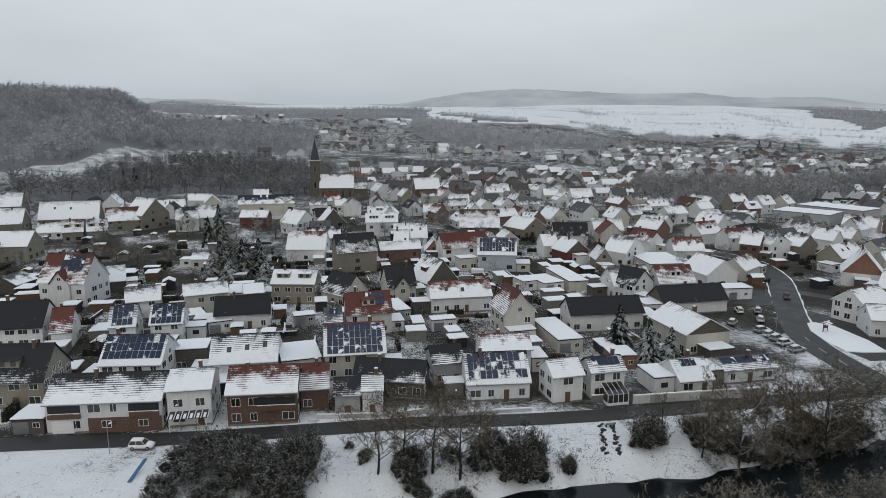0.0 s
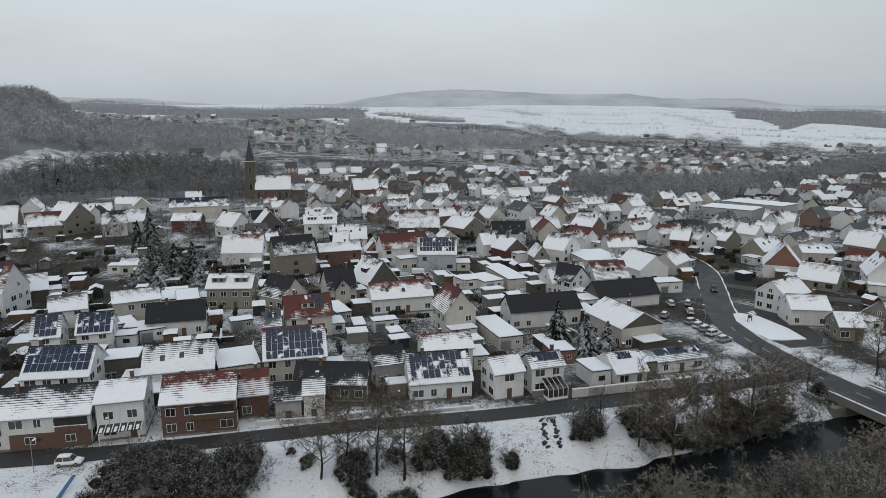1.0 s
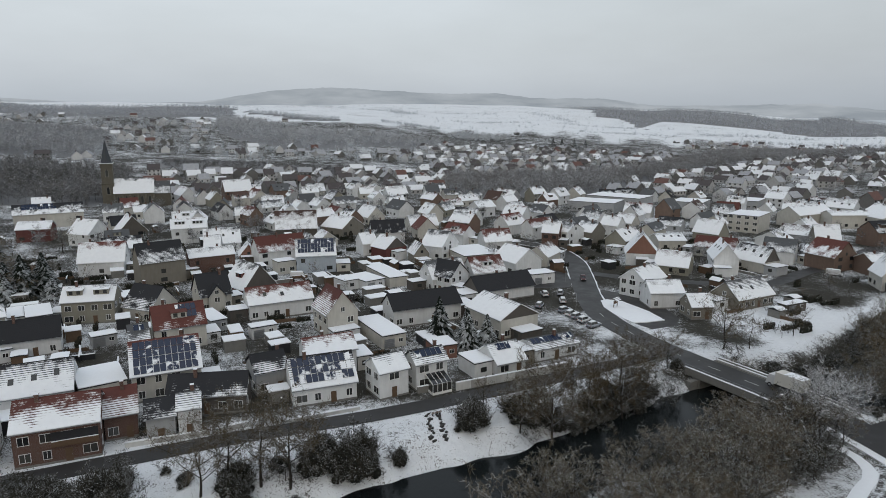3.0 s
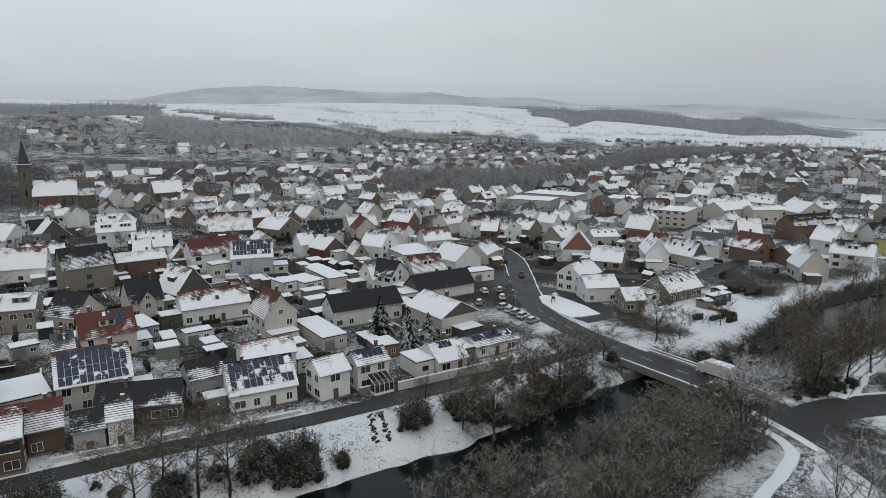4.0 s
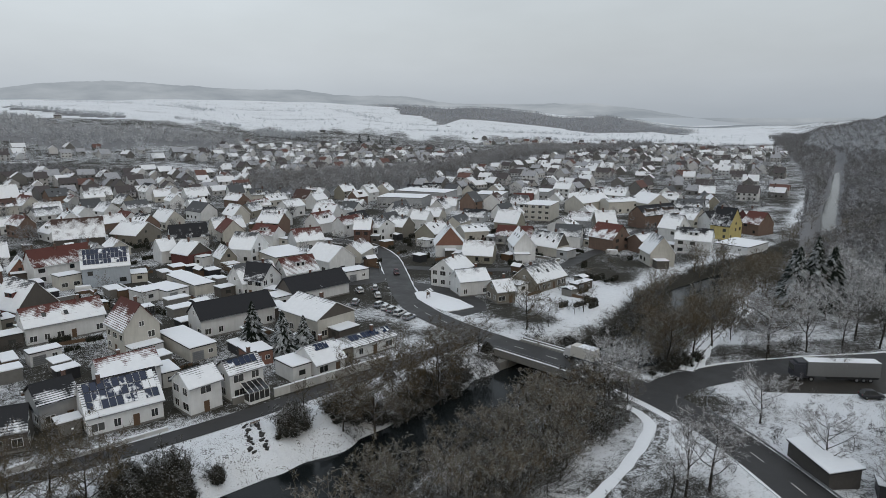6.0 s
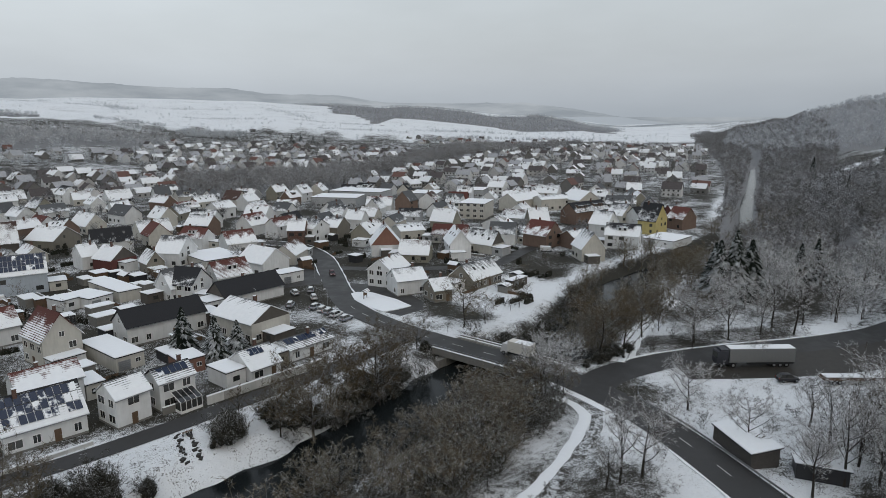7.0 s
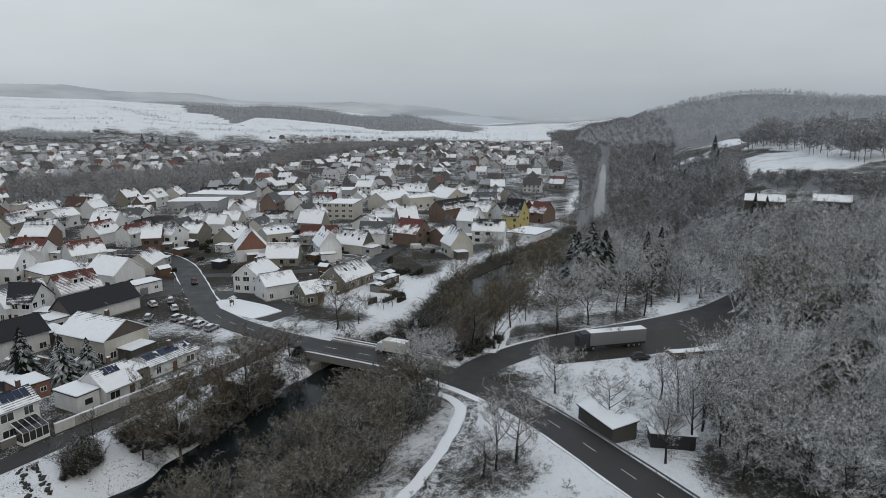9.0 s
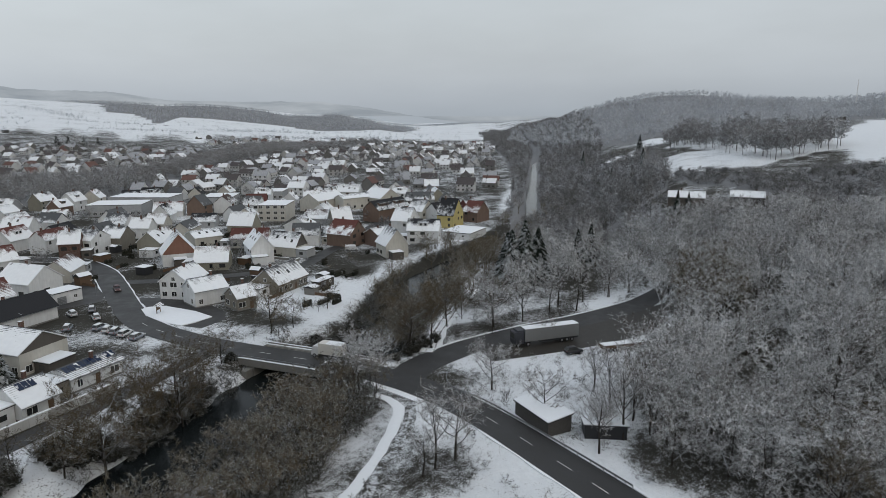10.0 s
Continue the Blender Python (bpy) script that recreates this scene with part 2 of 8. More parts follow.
COPSE = make_bark("dark_copse_twigs", (0.112, 0.112, 0.109), (0.32, 0.33, 0.34), 0.42, 1.2, 0.4, 0.3)
SNOWM = plain("settled_snow", SNOW, 0.9, 1.5, 0.08)
WHITE = plain("white_plastic", (0.75, 0.75, 0.74), 0.4, 4, 0.05)
DARKM = plain("dark_metal", (0.03, 0.031, 0.034), 0.5, 3, 0.3)
GREYM = plain("grey_metal", (0.30, 0.31, 0.32), 0.4, 3, 0.2, 0.6)
CONC = plain("stained_concrete", (0.20, 0.195, 0.18), 0.9, 1.2, 0.45)
WOODM = plain("weathered_wood", (0.13, 0.085, 0.055), 0.8, 2.5, 0.45)
BLACKM = plain("tyre_rubber", (0.015, 0.015, 0.016), 0.8, 5, 0.2)
STONE = plain("sandstone", (0.125, 0.115, 0.092), 0.9, 0.8, 0.4)
SLATE = plain("slate", (0.055, 0.06, 0.068), 0.6, 1.5, 0.4)
PAINTM = plain("road_paint", (0.60, 0.60, 0.58), 0.7, 2, 0.3)
HAZE1 = make_backdrop("glowing_mist_ridge", (0.285, 0.32, 0.355), (0.42, 0.455, 0.49), 0.0022)

# ---------------------------------------------------------------- mesh helpers


def cache_mesh(name, verts, faces, mat, uvs=None, smooth=False):
    me = bpy.data.meshes.new(name)
    me.from_pydata([tuple(v) for v in verts], [], [tuple(f) for f in faces])
    me.materials.append(mat)
    if uvs is not None:
        layer = me.uv_layers.new(name="UVMap")
        for i, c in enumerate(uvs):
            layer.data[i].uv = c
    if smooth:
        me.polygons.foreach_set("use_smooth", [True] * len(me.polygons))
    me.update()
    return me


def tri_mesh(name, v, f, mat):
    """A mesh of triangles from arrays."""
    me = bpy.data.meshes.new(name)
    n = len(f)
    me.vertices.add(len(v))
    me.vertices.foreach_set("co", np.asarray(v, np.float32).ravel())
    me.loops.add(n * 3)
    me.loops.foreach_set("vertex_index", np.asarray(f, np.int32).ravel())
    me.polygons.add(n)
    me.polygons.foreach_set("loop_start", np.arange(0, n * 3, 3, dtype=np.int32))
    me.materials.append(mat)
    me.update(calc_edges=True)
    return me


def part(name, me, parent, m=None, color=None, label=""):
    ob = new(name, me)
    ob.parent = parent
    if m is not None:
        ob.matrix_basis = m
    if color:
        ob.color = color
    if label:
        ob["label"] = label
    return ob


BOXF = ((0, 3, 2, 1), (4, 5, 6, 7), (0, 1, 5, 4), (1, 2, 6, 5), (2, 3, 7, 6), (3, 0, 4, 7))


def box(x0, x1, y0, y1, z0, z1):
    return [(x0, y0, z0), (x1, y0, z0), (x1, y1, z0), (x0, y1, z0), (x0, y0, z1), (x1, y0, z1), (x1, y1, z1), (x0, y1, z1)], list(BOXF)


def join(pieces):
    vs, fs = [], []
    for v, f in pieces:
        k = len(vs)
        vs += list(v)
        fs += [tuple(i + k for i in q) for q in f]
    return vs, fs


def prism(profile, x0, x1):
    """A profile of (y, z) points, anticlockwise seen from +x, pulled from x0 to x1."""
    n = len(profile)
    v = [(x0, y, z) for y, z in profile] + [(x1, y, z) for y, z in profile]
    f = [tuple(range(n - 1, -1, -1)), tuple(range(n, 2 * n))]
    f += [(i, (i + 1) % n, n + (i + 1) % n, n + i) for i in range(n)]
    return v, f


def tube(p0, p1, r0, r1, n=6):
    p0, p1 = Vector(p0), Vector(p1)
    q = (p1 - p0).to_track_quat("Z", "Y")
    ring = [Vector((math.cos(2 * math.pi * i / n), math.sin(2 * math.pi * i / n), 0)) for i in range(n)]
    v = [tuple(p0 + q @ (c * r0)) for c in ring] + [tuple(p1 + q @ (c * r1)) for c in ring]
    f = [(i, (i + 1) % n, n + (i + 1) % n, n + i) for i in range(n)] + [tuple(range(n - 1, -1, -1)), tuple(range(n, 2 * n))]
    return v, f


def root(name, x, y, z, rot, label, category, group=""):
    e = new(name)
    e.empty_display_size = 0.5
    e.matrix_basis = pose(x, y, z, 0, 0, rot)
    return tagged(e, label, category, group)


def spline(pts, step):
    """Points every step metres along a smooth curve through pts."""
    p = np.array([pts[0], *pts, pts[-1]], float)
    out = []
    for i in range(1, len(p) - 2):
        n = max(2, int(np.linalg.norm(p[i + 1] - p[i]) / step))
        for k in range(n):
            t = k / n
            a, b, c, d = p[i - 1], p[i], p[i + 1], p[i + 2]
            out.append(0.5 * (2 * b + (c - a) * t + (2 * a - 5 * b + 4 * c - d) * t * t + (3 * b - a - 3 * c + d) * t ** 3))
    out.append(p[-2])
    return np.array(out)


def distance_to(line, x, y):
    """Distance of points to a polyline."""
    x, y = np.asarray(x, float), np.asarray(y, float)
    a, d = line[:-1], line[1:] - line[:-1]
    dd = (d * d).sum(1)
    if x.ndim == 0:
        t = np.clip(((x - a[:, 0]) * d[:, 0] + (y - a[:, 1]) * d[:, 1]) / dd, 0, 1)
        return np.sqrt(((x - a[:, 0] - t * d[:, 0]) ** 2 + (y - a[:, 1] - t * d[:, 1]) ** 2).min())
    best = np.full(x.shape, 1e9)
    for p, q, n2 in zip(a, d, dd):
        t = np.clip(((x - p[0]) * q[0] + (y - p[1]) * q[1]) / n2, 0, 1)
        best = np.minimum(best, (x - p[0] - t * q[0]) ** 2 + (y - p[1] - t * q[1]) ** 2)
    return np.sqrt(best)


# ---------------------------------------------------------------- ground
RIVER = spline([(-160, 40), (-90, 56), (-45, 66), (-5, 73), (12, 77.3), (28, 80), (43, 83), (56, 86), (70, 91), (82, 94.5), (94, 96),
                (108, 94), (122, 98.5), (136, 104), (152, 112), (185, 122), (230, 127), (290, 140), (396, 190), (589, 280), (900, 430), (1500, 760)], 9)
MAIN = spline([(99, 262), (108, 246), (114, 232), (111, 209), (102, 186), (92, 163), (86, 145), (85.2, 130), (86.5, 116), (89.5, 102),
               (92.5, 88), (93.5, 75), (92.3, 62), (88.3, 48.5), (81.5, 32.5), (76, 20), (62, -10), (40, -45), (0, -90), (-60, -150)], 2.5)
SIDE = spline([(93.5, 71), (101, 72.8), (111.5, 71.5), (121, 69.0), (135, 63.4), (150, 56.2), (164, 50.8), (182, 45.6), (205, 40)], 2.5)
LANE = spline([(-150, 86), (-110, 90), (-70, 94), (-41, 96.4), (-21, 99.3), (-5, 101.6), (16, 103.2), (37, 106.3), (60, 110.7), (76, 114), (86, 117)], 2.5)
STREET = spline([(104, 192), (118, 178), (136, 166), (153, 160), (176, 169), (200, 177.5), (223, 189), (262, 205)], 3)
HILLS = [
    (-180, [(300, 0), (900, 40), (2500, 80)]),
    (-60, [(430, 0), (520, 10), (700, 48), (850, 78), (1300, 92)]),
    (-27, [(430, 0), (520, 10), (700, 46), (850, 76), (1300, 88)]),
    (-22, [(430, 0), (520, 8), (700, 26), (900, 40), (1400, 62), (2500, 120)]),
    (-14, [(480, 0), (560, 8), (800, 22), (1300, 56), (1900, 80), (2600, 118)]),
    (8, [(490, 0), (540, 6), (800, 14), (1300, 46), (1900, 74), (2700, 122)]),
    (20, [(700, 0), (1200, 12), (1700, 32), (2700, 118), (3200, 125)]),
    (36, [(900, 0), (1500, 8), (2000, 30), (2900, 100), (3400, 105)]),
    (47, [(1500, 0), (2200, 10), (3300, 62)]),
    (54, [(3000, 0), (4500, 10)]),
    (61, [(2000, 0), (4000, 20)]),
    (64, [(900, 0), (1300, 4), (1700, 18), (2300, 30), (4000, 40)]),
    (66, [(500, 0), (800, 3), (1200, 14), (1700, 34), (2300, 45), (4000, 50)]),
    (69, [(380, 0), (600, 8), (900, 18), (1300, 38), (1700, 70), (2100, 72), (4000, 60)]),
    (71.7, [(255, 0), (340, 6), (520, 16), (900, 26), (1300, 50), (1700, 89), (2100, 92), (4000, 70)]),
    (75, [(180, 0), (260, 8), (340, 14), (520, 27), (900, 36), (1300, 62), (1700, 101), (2100, 106), (4000, 80)]),
    (77.5, [(140, 0), (200, 6), (260, 12), (340, 18), (520, 32), (900, 38), (1300, 62), (1700, 102), (2100, 108), (4000, 80)]),
    (82, [(120, 0), (200, 10), (260, 14), (340, 21), (560, 42), (900, 44), (1300, 60), (1700, 93), (2100, 98), (4000, 80)]),
    (87, [(110, 0), (160, 6), (240, 15), (340, 23), (600, 50), (900, 48), (1300, 58), (1700, 88), (2100, 94), (4000, 80)]),
    (92, [(105, 0), (160, 8), (250, 18), (360, 29), (600, 50), (900, 52), (1300, 64), (1700, 98), (2100, 104), (4000, 80)]),
    (110, [(90, 0), (160, 10), (260, 24), (400, 40), (900, 60), (1700, 96), (2300, 100)]),
    (180, [(300, 0), (900, 40), (2500, 80)]),
]


def hill(az, r):
    az, r = np.asarray(az, float), np.asarray(r, float)
    z = np.zeros(np.broadcast(az, r).shape)
    for (a0, p0), (a1, p1) in zip(HILLS[:-1], HILLS[1:]):
        t = (az - a0) / (a1 - a0)
        k = (t >= 0) & (t < 1)
        t = t * t * (3 - 2 * t)
        h0 = np.interp(r, [0, p0[0][0]] + [p[0] for p in p0[1:]], [0, 0] + [p[1] for p in p0[1:]])
        h1 = np.interp(r, [0, p1[0][0]] + [p[0] for p in p1[1:]], [0, 0] + [p[1] for p in p1[1:]])
        z = np.where(k, h0 * (1 - t) + h1 * t, z)
    return z


WATER_Z = -3.0

# outlines of the woods, in degrees from north and metres
HILL_WOOD = [(-47, 560), (-34, 568), (-30, 582), (-24, 640), (-23.8, 860), (-26, 1050), (-47, 1100)]
TERRACE_WOOD = [(-24.2, 650), (-16, 730), (-11.6, 760), (-10.5, 1000), (-14, 1130), (-24.3, 1120)]
CHURCH_COPSE = [(-34, 488), (-29, 452), (-20, 455), (-12, 462), (-9.2, 476), (-9.0, 575), (-14, 610), (-20, 600), (-25, 560), (-30, 515), (-34, 520)]
MEADOW_SHRUBS = [(-40, 420), (-31, 425), (-29, 452), (-33, 480), (-40, 500)]
BANK_HEDGE = [(-7, 640), (-4.3, 580), (2, 575), (9.5, 592), (9, 650), (2, 668), (-6.6, 675)]
GARDEN_WOOD = [(-3.4, 1000), (-1.3, 905), (3, 825), (7.3, 850), (15.4, 950), (16, 1060), (8.4, 1060), (3.2, 1120), (-1, 1330), (-3.3, 1480)]
HEATH_WOOD = [(0, 1840), (3.3, 1700), (7.6, 1580), (7.6, 1700), (3.3, 1850), (0, 2060)]
TERRACE_TOP = [(-25, 1520), (-12, 1420), (-3.4, 1500), (-1, 1800), (-2, 2300), (-25, 2300)]
RIVER_BELT = [(16, 452), (18.5, 424), (22, 428), (28.6, 446), (31, 500), (34.6, 600), (39.3, 748), (46, 1010), (50.5, 1180), (50.5, 1330), (46, 1230), (38, 960), (33.4, 690), (28, 575), (21, 560), (16.2, 545)]
POPLARS = [(16.4, 1130), (22.3, 1250), (22.3, 1330), (19, 1300), (16.4, 1220)]
FIELD_BAND = [(24.7, 2900), (29, 2560), (31, 2300), (33.8, 1980), (34.4, 2330), (40.6, 2300), (48.6, 2230), (53.5, 2300), (54, 3300), (43, 3100), (34, 2920)]
FIELD_GROVE = [(10.5, 2060), (13, 2000), (13.6, 2160), (11, 2240)]
EAST_GROVE = [(23, 2280), (27.1, 1960), (27.6, 2060), (24, 2360)]
VALLEY_WOOD = [(61.8, 236), (63, 420), (62.8, 640), (60.3, 1300), (60.5, 2300), (66, 2300), (69.5, 1400), (70.6, 800), (70.4, 600), (72.5, 545), (74.8, 440), (75.2, 236)]
HILLTOP_GROVE = [(74.6, 512), (78, 462), (82.8, 402), (87.6, 412), (87, 450), (82, 520), (76, 620)]
DARK_SCRUB = [(75.4, 384), (80, 362), (84, 349), (90.2, 362), (96, 360), (96, 300), (83, 301), (75.5, 347)]
SLOPE_EDGE = [(64, 236), (103, 236), (103, 300), (84, 296), (83.7, 256), (75.6, 256), (75.2, 345), (70, 450), (66, 400)]
MIST_HILL = [(62.5, 1300), (66, 900), (70.8, 760), (75, 680), (79, 610), (86, 640), (86.5, 800), (110, 850), (112, 1850), (63, 1850)]


def inside(outline, az, r):
    """Which of the points lie in an outline."""
    az, r = np.asarray(az, float), np.asarray(r, float)
    hit = np.zeros(np.broadcast(az, r).shape, bool)
    for (a0, r0), (a1, r1) in zip(outline, outline[1:] + outline[:1]):
        if a0 != a1:
            hit ^= ((a0 > az) != (a1 > az)) & (r < (r1 - r0) * (az - a0) / (a1 - a0) + r0)
    return hit


def ragged(az, r):
    """Azimuth and distance, bent so that straight outlines come out ragged."""
    x, y = r * np.sin(np.radians(az)), r * np.cos(np.radians(az))
    k = np.clip(r / 700, 0.5, 2.5)
    da = 0.5 * np.sin(x / 31 / k + 1.3 * np.sin(y / 23 / k)) + 0.3 * np.sin(y / 11 / k + x / 17 / k)
    dr = 0.030 * np.sin(x / 41 / k + 2.0 * np.sin(y / 57 / k)) + 0.018 * np.sin(x / 13 / k + 1.1) * np.sin(y / 17 / k)
    return az + da, r * (1 + dr)


def in_woods(az, r):
    return any(bool(inside(o, az, r)) for o in (HILL_WOOD, TERRACE_WOOD, CHURCH_COPSE, BANK_HEDGE, GARDEN_WOOD, RIVER_BELT, VALLEY_WOOD, MEADOW_SHRUBS))



def height(x, y):
    x, y = np.asarray(x, float), np.asarray(y, float)
    r = np.hypot(x, y)
    z = hill(np.degrees(np.arctan2(x, y)), r)
    z = z + np.clip((r - 350) / 900, 0, 1) * (5 * np.sin(x / 190 + 1) * np.cos(y / 170) + 2.5 * np.sin(x / 61) * np.sin(y / 73 + 2)) * (z > 3)
    d = distance_to(RIVER, x, y)
    wob = 1.1 * np.sin(x * 0.21) * np.cos(y * 0.17) + 0.6 * np.sin(x * 0.53 + y * 0.31)
    narrow = np.clip((r - 170) / 150, 0, 1)
    t = np.clip((d - 5.2 + 3.2 * narrow - wob * (1 - narrow)) / (9.0 - 4 * narrow), 0, 1)
    bank = -4.2 * (1 - t * t * (3 - 2 * t))
    rough = 0.25 * np.sin(x * 0.7 + 1.3 * np.sin(y * 0.4)) * np.sin(y * 0.9) * np.clip((d - 6) / 4, 0, 1) * np.clip((20 - d) / 5, 0, 1)
    return z + np.where(r < 1600, bank + rough, 0)


def ground_at(x, y):
    return float(height(x, y))


def build_ground():
    rad = np.concatenate([np.arange(0, 60, 6), np.arange(60, 180, 1.1), np.arange(180, 620, 7), 620 * 1.024 ** np.arange(0, 90)])
    rad = rad[rad < 4800]
    ang = np.concatenate([np.arange(-180, -40, 2.0), np.arange(-40, 98, 0.4), np.arange(98, 180, 2.0)])
    na, nr = len(ang), len(rad)
    A, R = np.meshgrid(np.radians(ang), np.maximum(rad, 0.5))
    X, Y = R * np.sin(A), R * np.cos(A)
    Z = height(X, Y)
    v = np.stack([X, Y, Z], -1).reshape(-1, 3)
    i, j = np.meshgrid(np.arange(nr - 1), np.arange(na), indexing="ij")
    a, b = (i * na + j).ravel(), (i * na + (j + 1) % na).ravel()
    c, d = ((i + 1) * na + (j + 1) % na).ravel(), ((i + 1) * na + j).ravel()
    f = np.concatenate([np.stack([a, c, b], 1), np.stack([a, d, c], 1)])
    me = tri_mesh("ground", v, f, GROUND)
    me.polygons.foreach_set("use_smooth", [True] * len(me.polygons))
    x, y = v[:, 0], v[:, 1]
    r, az = np.hypot(x, y), np.degrees(np.arctan2(x, y))
    dr = distance_to(RIVER, x, y)
    wa = az + 2.2 * np.sin(x / 37 + 1.1 * np.sin(y / 23)) + 1.3 * np.sin(y / 17 + x / 51)
    wr = r * (1 + 0.05 * np.sin(az * 0.9 + 2 * np.sin(az * 0.37)) + 0.03 * np.sin(az * 2.3))

    def step(q, a, b):
        t = np.clip((q - a) / (b - a), 0, 1)
        return t * t * (3 - 2 * t)

    def ring(q, a, b, soft):
        return step(q, a - soft, a + soft) * (1 - step(q, b - soft, b + soft))

    def lay(base, amount, mask):
        return base + (amount - base) * mask

    dm = distance_to(MAIN, x, y)
    bare = np.full(len(v), 0.20)
    village = step(r, 104, 112) * (1 - step(wr, 1350, 1600)) * (1 - step(wa, 58, 66)) * step(dr, 14, 22)
    parcel = np.sin(x / 7.5 + 0.8 * np.sin(y / 11)) * np.sin(y / 9.5 + 0.9 * np.sin(x / 13))
    bare = lay(bare, 0.66 + 0.16 * np.clip(parcel * 2, -1, 1), village)
    bare = lay(bare, 0.62, village * step(r, 330, 460))
    bare = lay(bare, 0.14, ring(x, 112, 150, 5) * ring(y, 111, 146, 4) * step(dr, 8, 12))
    bare = lay(bare, 0.27, (y > np.interp(x, RIVER[:, 0], RIVER[:, 1])) & (y < np.interp(x, LANE[:, 0], LANE[:, 1])) & (x < 80))
    bare = lay(bare, 0.66, (1 - step(dr, 10, 18)) * step(x, 46, 58) * (1 - step(r, 150, 190)))
    bare = lay(bare, 0.34, ring(np.hypot((x - 75) / 7, (y - 102.5) / 4), -1, 0.9, 0.3))
    south = (1 - step(dr, 22, 30)) * step(x, 8, 26) * (1 - step(x, 82, 92)) * (y < np.interp(x, RIVER[:, 0], RIVER[:, 1]))
    bare = lay(bare, 0.62, south * step(dm, 5, 9))
    bare = lay(bare, 0.88, (1 - step(dr, 9, 13 + 6 * (y < np.interp(x, RIVER[:, 0], RIVER[:, 1])))) * step(x, 99, 104) * (1 - step(r, 700, 1000)))
    bare = lay(bare, 0.48, ring(dr, 26, 60, 5) * (y < 75) * step(dm, 8, 13) * (1 - step(wa, 60, 70)))
    slope = step(wa, 59, 67) * step(dm, 16, 26) * step(r, 72, 84)
    bare = lay(bare, 0.70, slope * (1 - step(wr, 700, 1000)) * step(distance_to(SIDE, x, y) + np.where(y > 55, 0, 6), 6, 16))
    bare = lay(bare, 0.62, slope * step(wr, 700, 1000))
    bare = lay(bare, 0.30, step(wa, 54, 60) * (1 - step(r, 150, 175)) * (y > 30 + (x - 95) * 0.1) * 0.9)
    north_side = y - np.interp(x, SIDE[:, 0], SIDE[:, 1])
    bare = lay(bare, 0.66, ring(north_side, 4.5, 15, 1.5) * ring(x, 108, 158, 4))
    bare = lay(bare, 0.70, step(wa, 60, 70) * ring(dm, 8, 30, 2.5) * (1 - step(y, 24, 32)))
    bare = lay(bare, 0.08, ring(wa, 75, 80, 1) * ring(r, 385, 450, 12))
    bare = lay(bare, 0.45, ring(wa, -37, -12, 3) * ring(r, 516, 690, 8))
    bare = lay(bare, 0.30, inside(HILLTOP_GROVE, *ragged(az, r)) | (ring(az, 75, 83, 1) * ring(r, 380, 470, 12) > 0.5))
    bare = lay(bare, 0.02, step(wa, 87, 89) * ring(r, 366, 720, 10))
    bare = lay(bare, 0.10, ring(wa, 71, 75.4, 1) * ring(r, 548, 680, 30))
    scrub = ring(np.hypot((x - 70) / 9, (y - 47) / 6.5), -1, 0.8, 0.35)
    bare = lay(bare, 0.62, scrub)
    bare = lay(bare, 0.97, (1 - step(dr, 4.8, 6.2)) * (1 - step(r, 180, 260)))
    litter = np.zeros(len(v))
    for outline in (HILL_WOOD, TERRACE_WOOD, CHURCH_COPSE, BANK_HEDGE, GARDEN_WOOD, HEATH_WOOD, TERRACE_TOP, RIVER_BELT, FIELD_BAND, VALLEY_WOOD, DARK_SCRUB, SLOPE_EDGE, MIST_HILL):
        litter = np.maximum(litter, inside(outline, *ragged(az, r)).astype(float))
    me.attributes.new("litter", "FLOAT", "POINT").data.foreach_set("value", litter.astype(np.float32))
    at = me.attributes.new("bare", "FLOAT", "POINT")
    at.data.foreach_set("value", bare.astype(np.float32))
    tagged(new("ground", me), "snow-covered valley floor and hills with bare grass patches", "ground", kind="structure")


build_ground()


def ribbon(name, line, half, lift, mat, label, category, z=None, half2=None, rough=0.0):
    n = len(line)
    t = np.gradient(line, axis=0)
    t /= np.linalg.norm(t, axis=1)[:, None]
    nrm = np.stack([-t[:, 1], t[:, 0]], 1)
    v, f = [], []
    cols = np.linspace(-1, 1, 5)
    for i in range(n):
        for c in cols:
            w = half if half2 is None or c < 0 else half2
            if half2 is None and z is not None:
                w = half * (1 - 0.5 * min(1.0, max(0.0, (np.hypot(*line[i]) - 170) / 150)))
            w *= 1 + rough * (math.sin(i * 1.9 + 2 * c) * 0.6 + math.sin(i * 0.7 + c) * 0.4)
            q = line[i] + nrm[i] * c * w
            crown = 0.04 * (1 - c * c)
            v.append((q[0], q[1], (max(0.0, ground_at(*q)) if z is None else z) + lift + crown))
    for i in range(n - 1):
        for k in range(4):
            a = i * 5 + k
            f.append((a, a + 5, a + 6, a + 1))
    me = cache_mesh(name, v, [q[::-1] for q in f], mat, smooth=True)
    return tagged(new(name, me), label, category, kind="structure")


road_main = ribbon("road", MAIN, 3.7, 0.10, ASPHALT, "wet dark asphalt road with slush along its edges", "road")
road_side = ribbon("road", SIDE, 3.9, 0.075, ASPHALT, "wet asphalt side road with a wide parking strip", "road")
road_lane = ribbon("road", LANE, 2.3, 0.06, ASPHALT, "narrow wet riverside lane", "road")
road_street = ribbon("road", STREET, 2.6, 0.065, ASPHALT, "narrow asphalt village street", "road")
ribbon("water", RIVER, 8.5, WATER_Z, WATER, "dark still river between snowy banks", "river", z=0.0)


